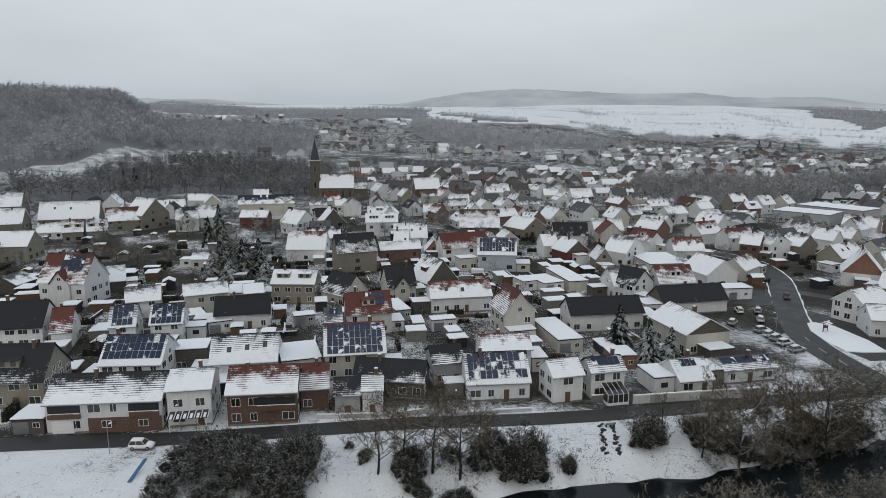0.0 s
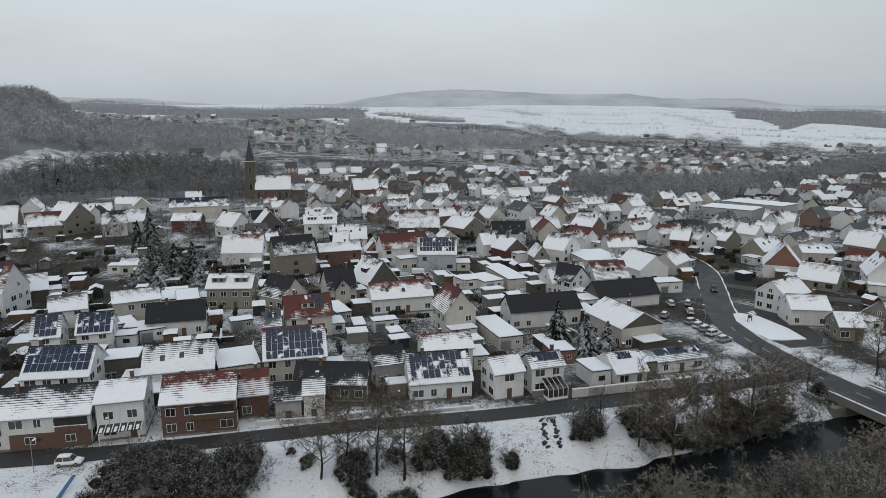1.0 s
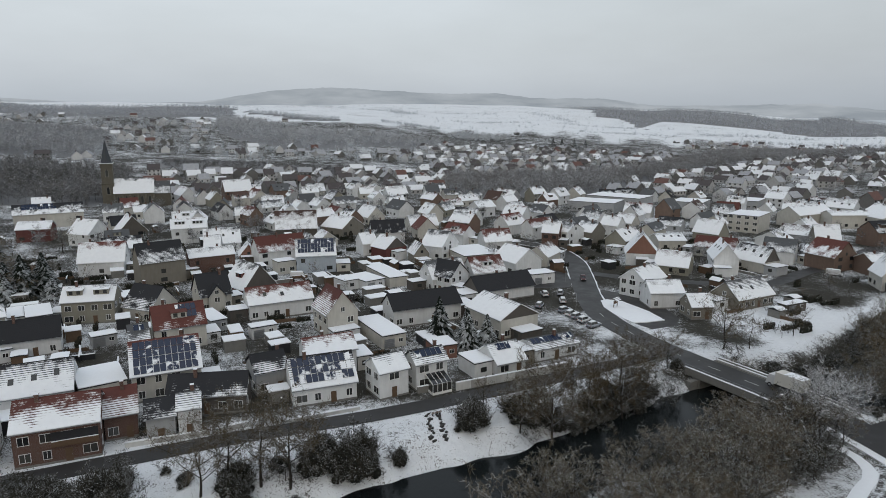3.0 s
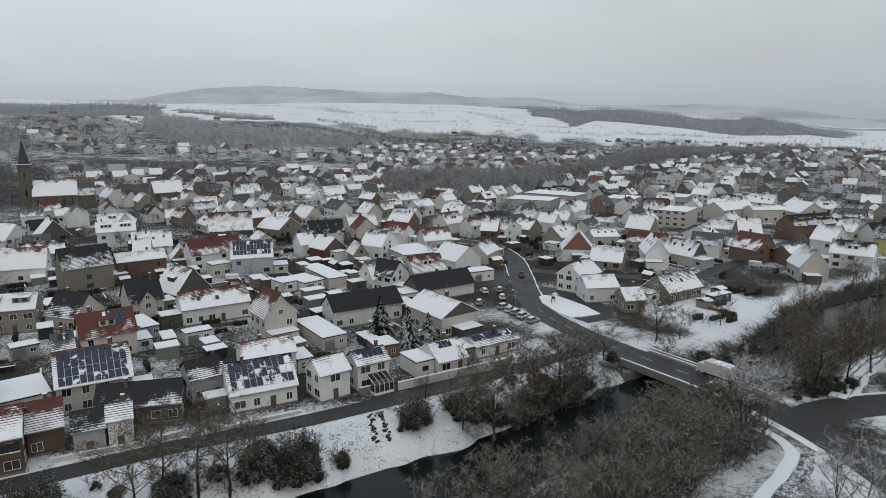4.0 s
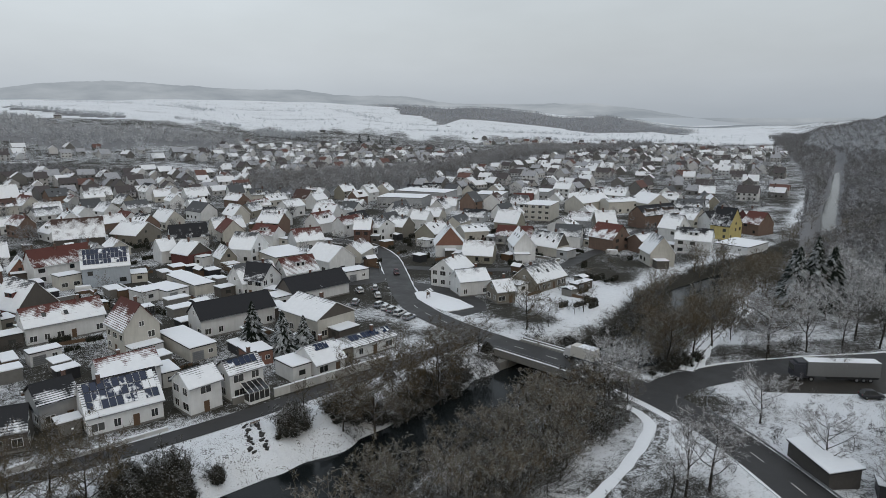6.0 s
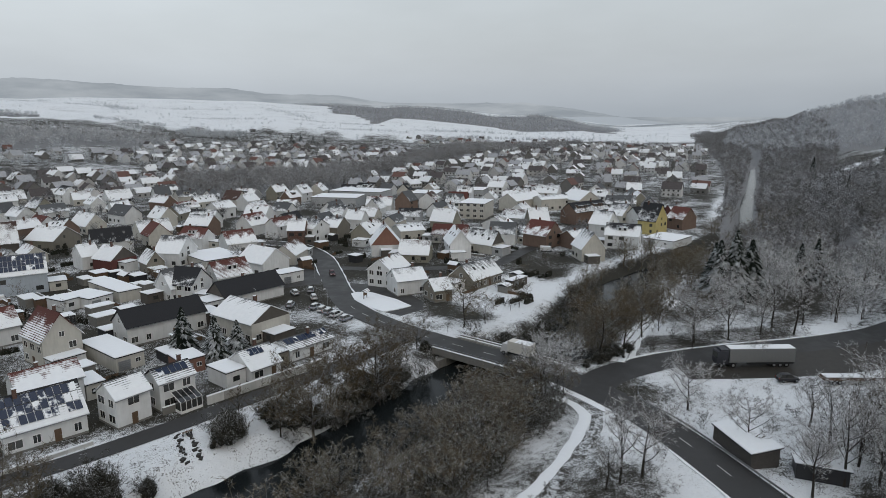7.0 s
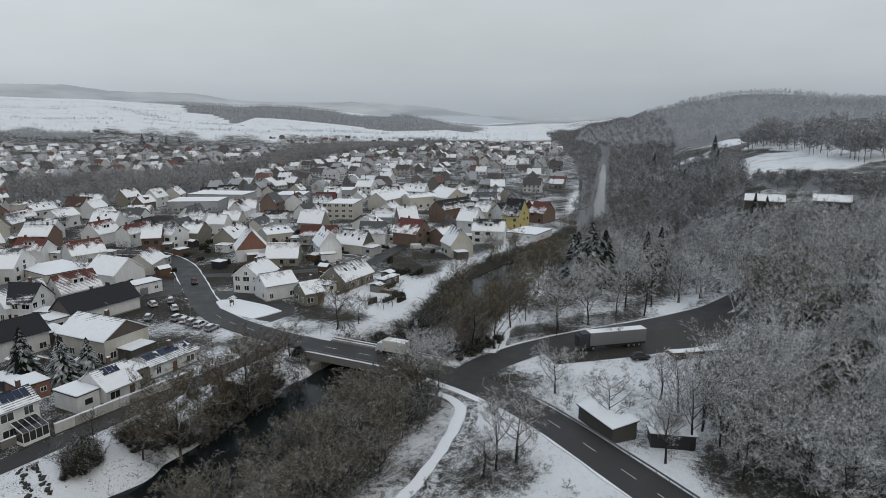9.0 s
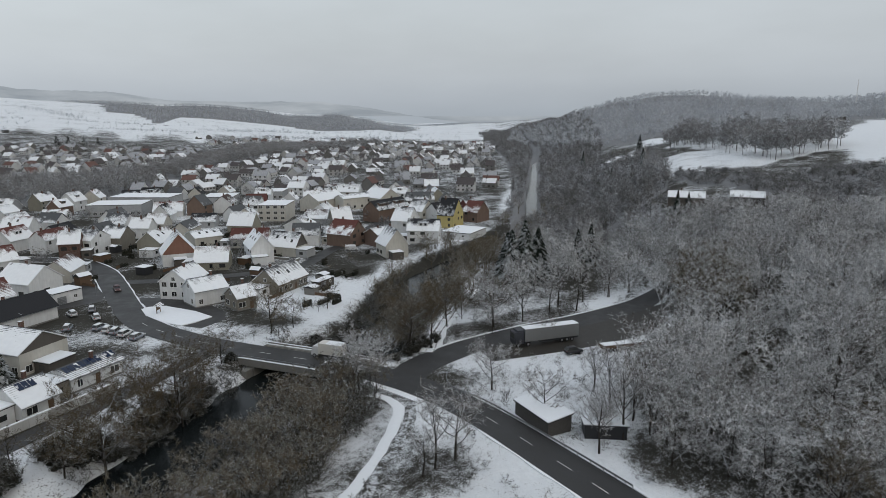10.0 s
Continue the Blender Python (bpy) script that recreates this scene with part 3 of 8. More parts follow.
def kerb(line, off, parent, start=0, stop=None):
    """A raised kerb with a snow strip along a road."""
    t = np.gradient(line, axis=0)
    t /= np.linalg.norm(t, axis=1)[:, None]
    nrm = np.stack([-t[:, 1], t[:, 0]], 1)
    stop = stop or len(line) - 1
    v, f = [], []
    for i in range(start, stop):
        s = 1 if off > 0 else -1
        p, q = line[i] + nrm[i] * off, line[i] + nrm[i] * (off + s * (0.35 + 0.15 * math.sin(i * 1.7)))
        for z in (0.02, 0.20):
            v += [(*p, z), (*q, z)]
    for i in range(stop - start - 1):
        a = 4 * i
        f += [(a, a + 4, a + 6, a + 2), (a + 2, a + 6, a + 7, a + 3), (a + 3, a + 7, a + 5, a + 1)]
    part("kerb", cache_mesh("kerb", v, f, SNOWM), parent, label="kerb under a strip of snow")


kerb(MAIN, 3.8, road_main, 0, 52)
kerb(MAIN, -3.8, road_main, 0, 34)
kerb(MAIN, -3.8, road_main, 62, 72)
kerb(MAIN, 3.8, road_main, 84, 110)
kerb(MAIN, -3.8, road_main, 84, 112)
DASH = cache_mesh("dash", *box(-1.5, 1.5, -0.07, 0.07, 0, 0.012), PAINTM)
for i in range(48, len(MAIN) - 30, 3):
    p, q = MAIN[i], MAIN[i + 1]
    if 68 <= p[1] <= 76:
        continue
    part("road_marking", DASH, road_main, pose(p[0], p[1], 0.142, 0, 0, math.degrees(math.atan2(q[1] - p[1], q[0] - p[0]))))

# ---------------------------------------------------------------- houses
WALLS = {"white": (0.66, 0.67, 0.67), "cream": (0.50, 0.485, 0.44), "olive": (0.25, 0.238, 0.195), "grey": (0.36, 0.37, 0.375), "dark": (0.10, 0.09, 0.08),
         "tan": (0.205, 0.19, 0.16), "red": (0.135, 0.055, 0.05), "blue": (0.42, 0.47, 0.52), "yellow": (0.50, 0.42, 0.18), "brown": (0.17, 0.12, 0.095),
         "orange": (0.22, 0.118, 0.088), "brick": (0.17, 0.10, 0.08)}
TILES = {"black": (0.022, 0.023, 0.026), "grey": (0.10, 0.105, 0.11), "red": (0.125, 0.042, 0.032), "brown": (0.085, 0.05, 0.04)}
WORDS = {"black": "black-tiled", "grey": "grey-tiled", "red": "red-tiled", "brown": "brown-tiled"}
WINDOWS = {}


def window_meshes(w, h):
    key = (round(w, 2), round(h, 2))
    if key not in WINDOWS:
        t = 0.07
        xs, zs = [-w / 2 - t, -w / 2, -0.035, 0.035, w / 2, w / 2 + t], [-h / 2 - t, -h / 2, h / 2, h / 2 + t]
        fr = ([(a, b, c) for b in (-0.06, 0.02) for c in zs for a in xs], [])
        for i in range(5):
            for j in range(3):
                if j != 1 or i in (0, 2, 4):
                    q = j * 6 + i
                    fr[1].append((q, q + 1, q + 7, q + 6))
                    fr[1].append((q + 30, q + 31, q + 25, q + 24))
        for a, b in ([(i, i + 1) for i in range(5)] + [(5, 11), (11, 17), (17, 23)] + [(i + 1, i) for i in range(18, 23)] + [(6, 0), (12, 6), (18, 12)]
                     + [(8, 7), (7, 13), (13, 14), (14, 8), (10, 9), (9, 15), (15, 16), (16, 10)]):
            fr[1].append((b, a, a + 24, b + 24))
        WINDOWS[key] = (cache_mesh("window", *fr, WHITE), cache_mesh("pane", *box(-w / 2, w / 2, -0.03, 0.0, -h / 2, h / 2), GLASS))
    return WINDOWS[key]


def add_window(parent, m, w, h, level=2):
    fr, pane = window_meshes(w, h)
    if level == 1:
        part("window", pane, parent, m @ pose(0, -0.02, 0))
        return
    ob = part("window", fr, parent, m)
    part("pane", pane, ob)


DOOR = cache_mesh("door", *join([box(-0.5, 0.5, -0.06, 0.0, 0, 2.05), box(-0.32, 0.32, -0.08, -0.05, 1.1, 1.8)]), WOODM)
HANDLE = cache_mesh("handle", *box(0.33, 0.41, -0.14, -0.06, 1.0, 1.05), GREYM)
PANE_SOLAR = cache_mesh("solar_panel", *box(-0.49, 0.49, -0.81, 0.81, -0.05, 0.04), PANEL)
PANE_SOLAR.materials.append(GREYM)
for face in PANE_SOLAR.polygons:
    face.material_index = 0 if face.normal.z > 0.5 else 1
SKYLIGHT = cache_mesh("skylight", *box(-0.42, 0.42, -0.6, 0.6, 0.0, 0.09), GLASS)
STACK = cache_mesh("chimney", *join([box(-0.28, 0.28, -0.28, 0.28, -1.2, 0.8), box(-0.34, 0.34, -0.34, 0.34, 0.8, 0.9)]), BRICK)
STACK_SNOW = cache_mesh("snow_cap", *box(-0.31, 0.31, -0.31, 0.31, 0.902, 0.98), SNOWM)
FOOTPRINTS = []


def slab(l, run, rise, thick=0.2):
    """A roof plane from the ridge down to the eave at y = -run, with a UV in metres."""
    v = [(-l / 2, 0, 0), (l / 2, 0, 0), (l / 2, -run, -rise), (-l / 2, -run, -rise)]
    v += [(x, y, z - thick) for x, y, z in v]
    f = [(3, 2, 1, 0), (4, 5, 6, 7), (0, 1, 5, 4), (1, 2, 6, 5), (2, 3, 7, 6), (3, 0, 4, 7)]
    s = math.hypot(run, rise)
    uv = {0: (0, 0), 1: (l, 0), 2: (l, s), 3: (0, s)}
    return cache_mesh("roof_slope", v, f, ROOF, [uv[i % 4] for q in f for i in q])


def gable_prism(l, w, he, hr):
    return prism([(-w / 2, 0), (w / 2, 0), (w / 2, he), (0, hr), (-w / 2, he)], -l / 2, l / 2)


def dormer(parent, m, w, h, d, tile, wall, snow):
    """A shed dormer standing on a roof slope; its face looks to -y at y = 0."""
    body = part("dormer", cache_mesh("dormer", *prism([(0, -0.6), (d, 0.2), (d, h), (0, h - 0.15)], -w / 2, w / 2), WALL), parent, m, (*wall, 1))
    part("dormer_roof", slab(w + 0.4, d + 0.5, 0.35, 0.12), body, pose(0, d + 0.1, h + 0.30), (*tile, min(1.0, snow + 0.1)))
    n = max(1, int(w / 1.3))
    for i in range(n):
        part("window", window_meshes(0.9, 0.9)[1], body, pose((i - (n - 1) / 2) * w / n, -0.02, h * 0.5 - 0.05))


def house(x, y, rot, l, w, he, hr, wall="white", tiles="grey", snow=0.8, flags="", level=2, name="house", group="village houses", clad=None):
    rnd = random.Random(int(abs(x * 131 + y * 17)))
    z = ground_at(x, y)
    lying = snow if "solar" not in flags.split(",") else max(snow, 0.72)
    tone = "snow-covered" if snow > 0.7 else ("partly snowy" if snow > 0.25 else "nearly bare")
    kindword = {"solar": " with solar panels", "dorm": " with roof dormer", "dorm2": " with roof dormers", "balc": " with a balcony"}
    extra = "".join(kindword.get(q, "") for q in flags.split(",")[:1])
    h = root(name, x, y, z, rot, f"{wall} {'faced' if wall in ('brick', 'tan') else 'rendered'} house with {tone} {WORDS[tiles]} gable roof{extra}", "house", group)
    FOOTPRINTS.append((x, y, rot, l, w))
    front = -1 if (Vector((math.sin(radians(rot)), -math.cos(radians(rot)))) @ Vector((-x, -y))) > 0 else 1
    tint, shade_w = rnd.uniform(0.85, 1.15), rnd.uniform(0.92, 1.06)
    tile = tuple(c * tint for c in TILES[tiles])
    col = tuple(min(0.78, c * shade_w) for c in WALLS[wall])
    k = (hr - he) / (w / 2)
    oe, og = min(0.45, w * 0.06), 0.3
    wy, lx = w / 2 - oe, l / 2 - og
    top = he + k * oe - 0.24
    body = part("wall", cache_mesh("wall", *prism([(-wy, -1.2), (wy, -1.2), (wy, top), (0, hr - 0.26), (-wy, top)], -lx, lx), BRICK if wall == "brick" else WALL),
                h, None, (*col, 1))
    near = math.hypot(x, y) < 190
    if near:
        part("plinth", cache_mesh("plinth", *box(-lx - 0.04, lx + 0.04, -wy - 0.04, wy + 0.04, -1.3, 0.35), CONC), h)
    sl = slab(l, w / 2, hr - he)
    for turn in (0, 180):
        part("roof_slope", sl, h, pose(0, 0, hr, 0, 0, turn), (*tile, min(1.0, lying * rnd.uniform(0.95, 1.1))))
    if level >= 2:
        part("ridge_cap", cache_mesh("ridge_cap", *prism([(-0.16, -0.10), (0.16, -0.10), (0.0, 0.06)], -l / 2 - 0.02, l / 2 + 0.02), ROOF), h, pose(0, 0, hr), (*tile, 0.25))
    if near:
        for s in (-1, 1):
            part("gutter", cache_mesh("gutter", *box(-l / 2, l / 2, -0.07, 0.07, -0.14, 0.0), GREYM), h, pose(0, s * (w / 2 + 0.05), he - 0.12))
    slope = math.degrees(math.atan2(hr - he, w / 2))
    clad = clad or {"orangegable": "orange"}.get(wall)
    if clad:
        tri = prism([(-wy - 0.05, top - 0.1), (wy + 0.05, top - 0.1), (0, hr - 0.24)], -0.05, 0.05)
        for s in (-1, 1):
            part("gable_cladding", cache_mesh("gable_cladding", *tri, WALL), h, pose(s * (lx + 0.03), 0, 0), (*WALLS[clad], 1), f"{clad} clad gable")
    # openings on all four walls
    if level >= 1:
        floors = [q for q in (1.55, 4.25, 6.95) if q + 0.8 < top]
        for side in range(4):
            turn = (0, 90, 180, 270)[side]
            span, out = (2 * lx, wy) if side % 2 == 0 else (2 * wy, lx)
            rows = list(floors)
            if side % 2 == 1 and hr - he > 2.6:
                rows.append(he + 0.9)
            lit = level if (side % 2 == 1 or (side == 0) == (front < 0)) else 1
            n = max(1, int(span / (rnd.choice((2.4, 2.8, 3.2)) if lit == 2 else rnd.choice((3.4, 4.2)))))
            if level == 1 and (side % 2 == 0 and (side == 0) != (front < 0) or side == 3):
                continue
            for q in rows:
                m_row = n if q < he else max(1, min(2, n - 2))
                reach = span if q < he else span * 0.42
                for i in range(m_row):
                    if rnd.random() < (0.12 if lit == 2 else 0.5):
                        continue
                    cx = (i - (m_row - 1) / 2) * reach / m_row
                    ww = rnd.choice((1.0, 1.4, 1.4, 1.9)) if q < he else 0.95
                    if ww > reach / m_row - 0.4:
                        ww = 0.95
                    m = pose(0, 0, 0, 0, 0, turn) @ pose(cx, -out, q)
                    if q == floors[0] and i == m_row // 2 and (side == 0) == (front < 0) and side % 2 == 0 and level >= 2:
                        dd = part("door", DOOR, h, m @ pose(0, -0.01, -q + 0.1))
                        part("handle", HANDLE, dd)
                        continue
                    add_window(h, m, ww, 1.3 if q < he else 1.0, lit)
    fm = pose(0, 0, 0) if front < 0 else pose(0, 0, 0, 0, 0, 180)
    down = fm @ pose(0, 0, hr, 0, 0, 0) @ pose(0, 0, 0, slope, 0, 0)
    s_len = math.hypot(w / 2, hr - he)
    for q in flags.split(","):
        if q in ("solar", "solar1"):
            nx = int((l - 0.8) / 1.1)
            ny = int((s_len - 0.6) / 1.76)
            if q == "solar1":
                nx, ny = max(2, nx // 2), max(1, ny - 1)
            x0 = -(nx - 1) / 2 * 1.1 + (0 if q == "solar" else rnd.uniform(-1, 1) * (l - nx * 1.1) * 0.3)
            for i in range(nx):
                for j in range(ny):
                    if rnd.random() < 0.05:
                        continue
                    part("solar_panel", PANE_SOLAR, h, down @ pose(x0 + i * 1.1, -(0.75 + 0.5 + j * 1.76), 0.10), (0.02, 0.03, 0.06, 0.10 + 0.45 * snow * rnd.uniform(0.6, 1.0)))
        if q == "sky":
            for i in range(rnd.choice((2, 3))):
                part("skylight", SKYLIGHT, h, down @ pose((i - 1) * l * 0.26 + 0.5, -s_len * rnd.uniform(0.35, 0.6), 0.0))
        if q in ("dorm", "dorm2"):
            for dx in ((0.0,) if q == "dorm" else (-l * 0.24, l * 0.24)):
                dy = w * 0.5 * 0.62
                dormer(h, fm @ pose(dx, -dy, hr - k * dy), l * 0.28, 1.5, 2.4, tile, col, snow)
        if q == "xg":
            gw, gl = min(l * 0.5, 5.5), w / 2 + 0.25
            rise = min(gw / 2 * k, hr - he - 0.4)
            cross = part("cross_gable", cache_mesh("cross_gable", *prism([(-gw / 2, 0), (gw / 2, 0), (gw / 2, he), (0, he + rise), (-gw / 2, he)], 0, gl), WALL),
                         h, fm @ pose(0, 0, 0, 0, 0, -90), (*col, 1))
            cs = slab(gl + 0.5, gw / 2 + 0.3, rise * (gw / 2 + 0.3) / (gw / 2))
            for turn in (0, 180):
                part("roof_slope", cs, cross, pose(gl / 2 + 0.25, 0, he + rise + 0.2, 0, 0, turn), (*tile, snow))
            add_window(cross, pose(gl, 0, he - 1.2, 0, 0, 90), 1.25, 1.2, level)
            add_window(cross, pose(gl, 0, he + rise * 0.35, 0, 0, 90), 0.95, 0.9, level)
        if q == "balc":
            bl = l * 0.38
            b = part("balcony", cache_mesh("balcony", *join([box(-bl / 2, bl / 2, -1.3, 0.0, 2.55, 2.75), box(-bl / 2, bl / 2, -1.34, -1.26, 2.75, 3.65),
                                                             box(-bl / 2 - 0.04, -bl / 2 + 0.04, -1.3, 0, 2.75, 3.65), box(bl / 2 - 0.04, bl / 2 + 0.04, -1.3, 0, 2.75, 3.65)]), WOODM),
                     h, fm @ pose(-l * 0.18, -wy, 0))
            part("snow_strip", cache_mesh("snow_strip", *box(-bl / 2, bl / 2, -1.35, -1.25, 3.652, 3.74), SNOWM), b)
            for s in (-1, 1):
                part("post", cache_mesh("post", *box(-0.08, 0.08, -0.08, 0.08, 0, 2.55), WHITE), b, pose(s * (bl / 2 - 0.1), -1.2, 0))
        if q == "base":
            bw = l * 0.62
            bb = part("brick_base", cache_mesh("brick_base", *box(-bw / 2, bw / 2, -0.09, 0.02, 0, 2.6), BRICK), h, fm @ pose(l * 0.5 - bw / 2 - 0.35, -wy, 0))
            part("garage_door", cache_mesh("garage_door", *join([box(-1.7, 1.7, -0.06, 0.0, 0.1 + 0.45 * i, 0.52 + 0.45 * i) for i in range(5)]), WHITE), h, fm @ pose(-l * 0.5 + 2.8, -wy - 0.02, 0))
            for i in range(2):
                add_window(bb, pose(-bw * 0.25 + i * bw * 0.5, -0.1, 1.5), 1.4, 1.1)
        if q == "loggia":
            for cx, bw in ((-l * 0.33, l * 0.27), (l * 0.34, l * 0.25)) if wall != "brick" else ((l * 0.20, l * 0.52),):
                # flat dark panel on the wall face, painting the shade of a recess
                lg = part("loggia", cache_mesh("loggia", *box(-bw / 2, bw / 2, -0.10, 0.02, 2.75, 4.95), DARKM), h, fm @ pose(cx, -wy, 0))
                part("parapet", cache_mesh("parapet", *box(-bw / 2, bw / 2, -0.40, -0.10, 2.7, 3.55), BRICK if wall != "brick" else WOODM), lg)
                part("snow_strip", cache_mesh("snow_strip", *box(-bw / 2, bw / 2, -0.40, -0.12, 3.552, 3.62), SNOWM), lg)
                part("planter", cache_mesh("planter", *box(-bw * 0.35, bw * 0.3, -0.5, -0.352, 3.3, 3.6), WOODM), lg)
        if q == "terr":
            cn = part("canopy", cache_mesh("canopy", *prism([(-2.2, 2.3), (0, 2.75), (0, 2.8), (-2.2, 2.35)], -l * 0.42, l * 0.42), GLASS), h, fm @ pose(0, -wy, 0))
            rafter = cache_mesh("rafter", *prism([(-2.25, 2.352), (0, 2.802), (0, 2.87), (-2.25, 2.42)], -0.06, 0.06), WHITE)
            for i in range(7):
                part("rafter", rafter, cn, pose(l * 0.84 * (i / 6 - 0.5), 0, 0))
            part("snow_strip", cache_mesh("snow_strip", *join([prism([(-2.1, 2.38), (-0.9, 2.62), (-0.9, 2.70), (-2.1, 2.46)], cx - 0.2, cx + 0.2) for cx in [l * 0.84 * ((i + 0.5) / 6 - 0.5) for i in range(6)]]), SNOWM), cn)
            for s in (-1, 1):
                part("post", cache_mesh("post", *box(-0.06, 0.06, -0.06, 0.06, 0, 2.32), WHITE), h, fm @ pose(s * l * 0.38, -wy - 2.1, 0))
    # one or two chimney stacks
    for i in range(1 if rnd.random() < 0.75 or "chim" in flags else 0):
        cx = rnd.uniform(-0.35, 0.35) * l
        st = part("chimney", STACK, h, pose(cx, rnd.choice((-0.5, 0.5)), hr + rnd.uniform(-0.2, 0.3)))
        if level >= 2:
            part("snow_cap", STACK_SNOW, st)
    return h


def flat_house(x, y, rot, l, w, hz, wall="white", level=2):
    """A garage, shed or annex under a flat, snow-covered roof."""
    rnd = random.Random(int(abs(x * 71 + y * 37)))
    z = ground_at(x, y)
    kind = "garage" if l * w < 80 else "hall"
    h = root(kind, x, y, z, rot, f"{wall} flat-roofed {kind} under a thick layer of snow", kind, "flat-roofed outbuildings")
    FOOTPRINTS.append((x, y, rot, l, w))
    part("wall", cache_mesh("wall", *box(-l / 2 + 0.2, l / 2 - 0.2, -w / 2 + 0.2, w / 2 - 0.2, -1.2, hz - 0.25), BRICK if wall == "brick" else WALL), h, None, (*WALLS[wall], 1))
    part("roof", cache_mesh("roof", *box(-l / 2, l / 2, -w / 2, w / 2, hz - 0.25, hz - 0.06), DARKM), h)
    part("snow_layer", cache_mesh("snow_layer", *box(-l / 2 + 0.08, l / 2 - 0.08, -w / 2 + 0.08, w / 2 - 0.08, hz - 0.058, hz + 0.08), SNOWM), h)
    fs = -1 if (Vector((math.sin(radians(rot)), -math.cos(radians(rot)))) @ Vector((-x, -y))) > 0 else 1
    fm = pose(0, 0, 0) if fs < 0 else pose(0, 0, 0, 0, 0, 180)
    if hz < 4:
        gw = min(2.5, l * 0.45)
        part("garage_door", cache_mesh("garage_door", *join([box(-gw / 2, gw / 2, -0.05, 0.0, 0.1 + 0.42 * i, 0.48 + 0.42 * i) for i in range(5)]), GREYM), h, fm @ pose(-l * 0.2, -w / 2 + 0.18, 0))
        add_window(h, fm @ pose(l * 0.25, -w / 2 + 0.2, 1.6), 0.95, 0.8, level)
    else:
        n = max(2, int(l / 3))
        for q in ([1.6, 4.3, 7.0] if hz > 6 else [1.6]):
            if q + 0.9 < hz:
                for i in range(n):
                    add_window(h, fm @ pose((i - (n - 1) / 2) * l / n, -w / 2 + 0.2, q), 1.7, 1.2, level)
    return h


house(-56.0, 102.9, 5.5, 18.8, 10.0, 5.4, 8.7, "white", "black", 0.70, "base,loggia")
house(-43.2, 105.1, 10.0, 7.6, 10.0, 6.6, 8.7, "white", "grey", 0.95, "terr")
house(-78.0, 112.2, 4.0, 13.7, 11.0, 5.0, 10.5, "olive", "black", 0.20, "dorm")
house(-30.9, 105.6, 6.5, 12.0, 10.0, 5.8, 9.0, "brick", "red", 0.66, "loggia")
house(-23.4, 111.0, 9.2, 5.4, 10.0, 4.3, 7.3, "brick", "red", 0.50, "")
house(-59.8, 120.9, 3.4, 11.9, 11.0, 5.0, 9.4, "white", "black", 0.30, "solar")
house(-39.5, 123.3, 9.4, 13.1, 11.0, 4.5, 8.7, "white", "black", 0.82, "sky")
house(-18.2, 126.5, 9.0, 12.4, 12.0, 5.3, 10.1, "cream", "red", 0.35, "solar")
house(-16.8, 107.1, 6.1, 4.9, 7.0, 4.2, 6.2, "grey", "black", 0.50, "")
house(-12.4, 107.1, 4.0, 4.0, 6.0, 4.8, 6.6, "white", "grey", 0.80, "")
house(0.3, 121.5, 14.5, 6.7, 8.0, 4.5, 7.1, "grey", "black", 0.50, "")
house(-9.7, 115.1, -7.8, 13.8, 7.0, 3.5, 6.6, "dark", "black", 0.42, "")
house(9.8, 115.3, 5.9, 12.1, 10.0, 3.5, 7.9, "white", "black", 0.70, "solar")
house(12.5, 127.5, 7.9, 10.8, 8.0, 5.0, 7.4, "white", "red", 0.85, "chim")
house(21.9, 112.8, 15.7, 6.5, 7.0, 5.3, 7.6, "white", "grey", 0.95, "")
house(29.9, 114.4, 12.1, 7.2, 6.0, 5.4, 7.4, "white", "black", 0.35, "solar")
house(46.9, 117.9, 11.9, 7.5, 9.0, 2.8, 5.8, "white", "grey", 0.80, "solar1")
house(59.8, 122.3, 10.9, 12.0, 7.0, 3.0, 4.6, "white", "grey", 0.60, "solar")
house(-97.7, 142.5, 10.0, 13.9, 11.0, 5.0, 10.1, "white", "black", 0.05, "")
house(-87.1, 142.4, 17.3, 4.7, 10.0, 4.0, 8.6, "white", "red", 0.40, "")
house(-105.1, 178.4, -6.3, 14.2, 12.0, 6.7, 13.9, "white", "red", 0.40, "xg,solar1")
house(-100.8, 191.4, 26.3, 7.2, 9.0, 3.5, 7.5, "dark", "grey", 0.85, "", level=1)
house(-73.4, 143.1, 13.8, 6.0, 9.0, 5.0, 9.1, "white", "black", 0.20, "solar")
house(-64.2, 145.3, 11.3, 7.5, 9.0, 5.0, 8.8, "white", "black", 0.30, "solar")
house(-78.8, 164.0, 20.1, 8.8, 8.0, 5.0, 8.2, "white", "grey", 0.80, "")
house(-64.2, 168.6, 22.8, 11.5, 9.0, 5.8, 8.0, "cream", "grey", 0.80, "")
house(-50.1, 156.1, 11.6, 13.6, 9.0, 4.0, 7.8, "white", "black", 0.03, "")
house(-41.9, 179.1, -2.6, 12.7, 9.0, 6.0, 9.3, "olive", "grey", 0.95, "dorm2")
house(-18.5, 151.9, 13.9, 11.3, 9.0, 5.5, 9.9, "cream", "red", 0.20, "solar1,dorm")
house(4.3, 170.9, 11.1, 17.1, 9.0, 4.4, 8.1, "white", "red", 0.65, "sky")
house(17.0, 151.1, -74.9, 10.0, 8.6, 6.0, 11.3, "cream", "red", 0.55, "chim")
house(39.6, 154.9, 8.2, 19.1, 9.0, 4.6, 7.9, "white", "black", 0.08, "")
house(66.8, 170.0, 11.3, 19.5, 9.0, 3.5, 7.2, "white", "black", 0.05, "", clad="dark")
house(84.6, 199.2, -73.7, 13.0, 12.0, 4.5, 8.9, "white", "grey", 0.95, "", level=1)
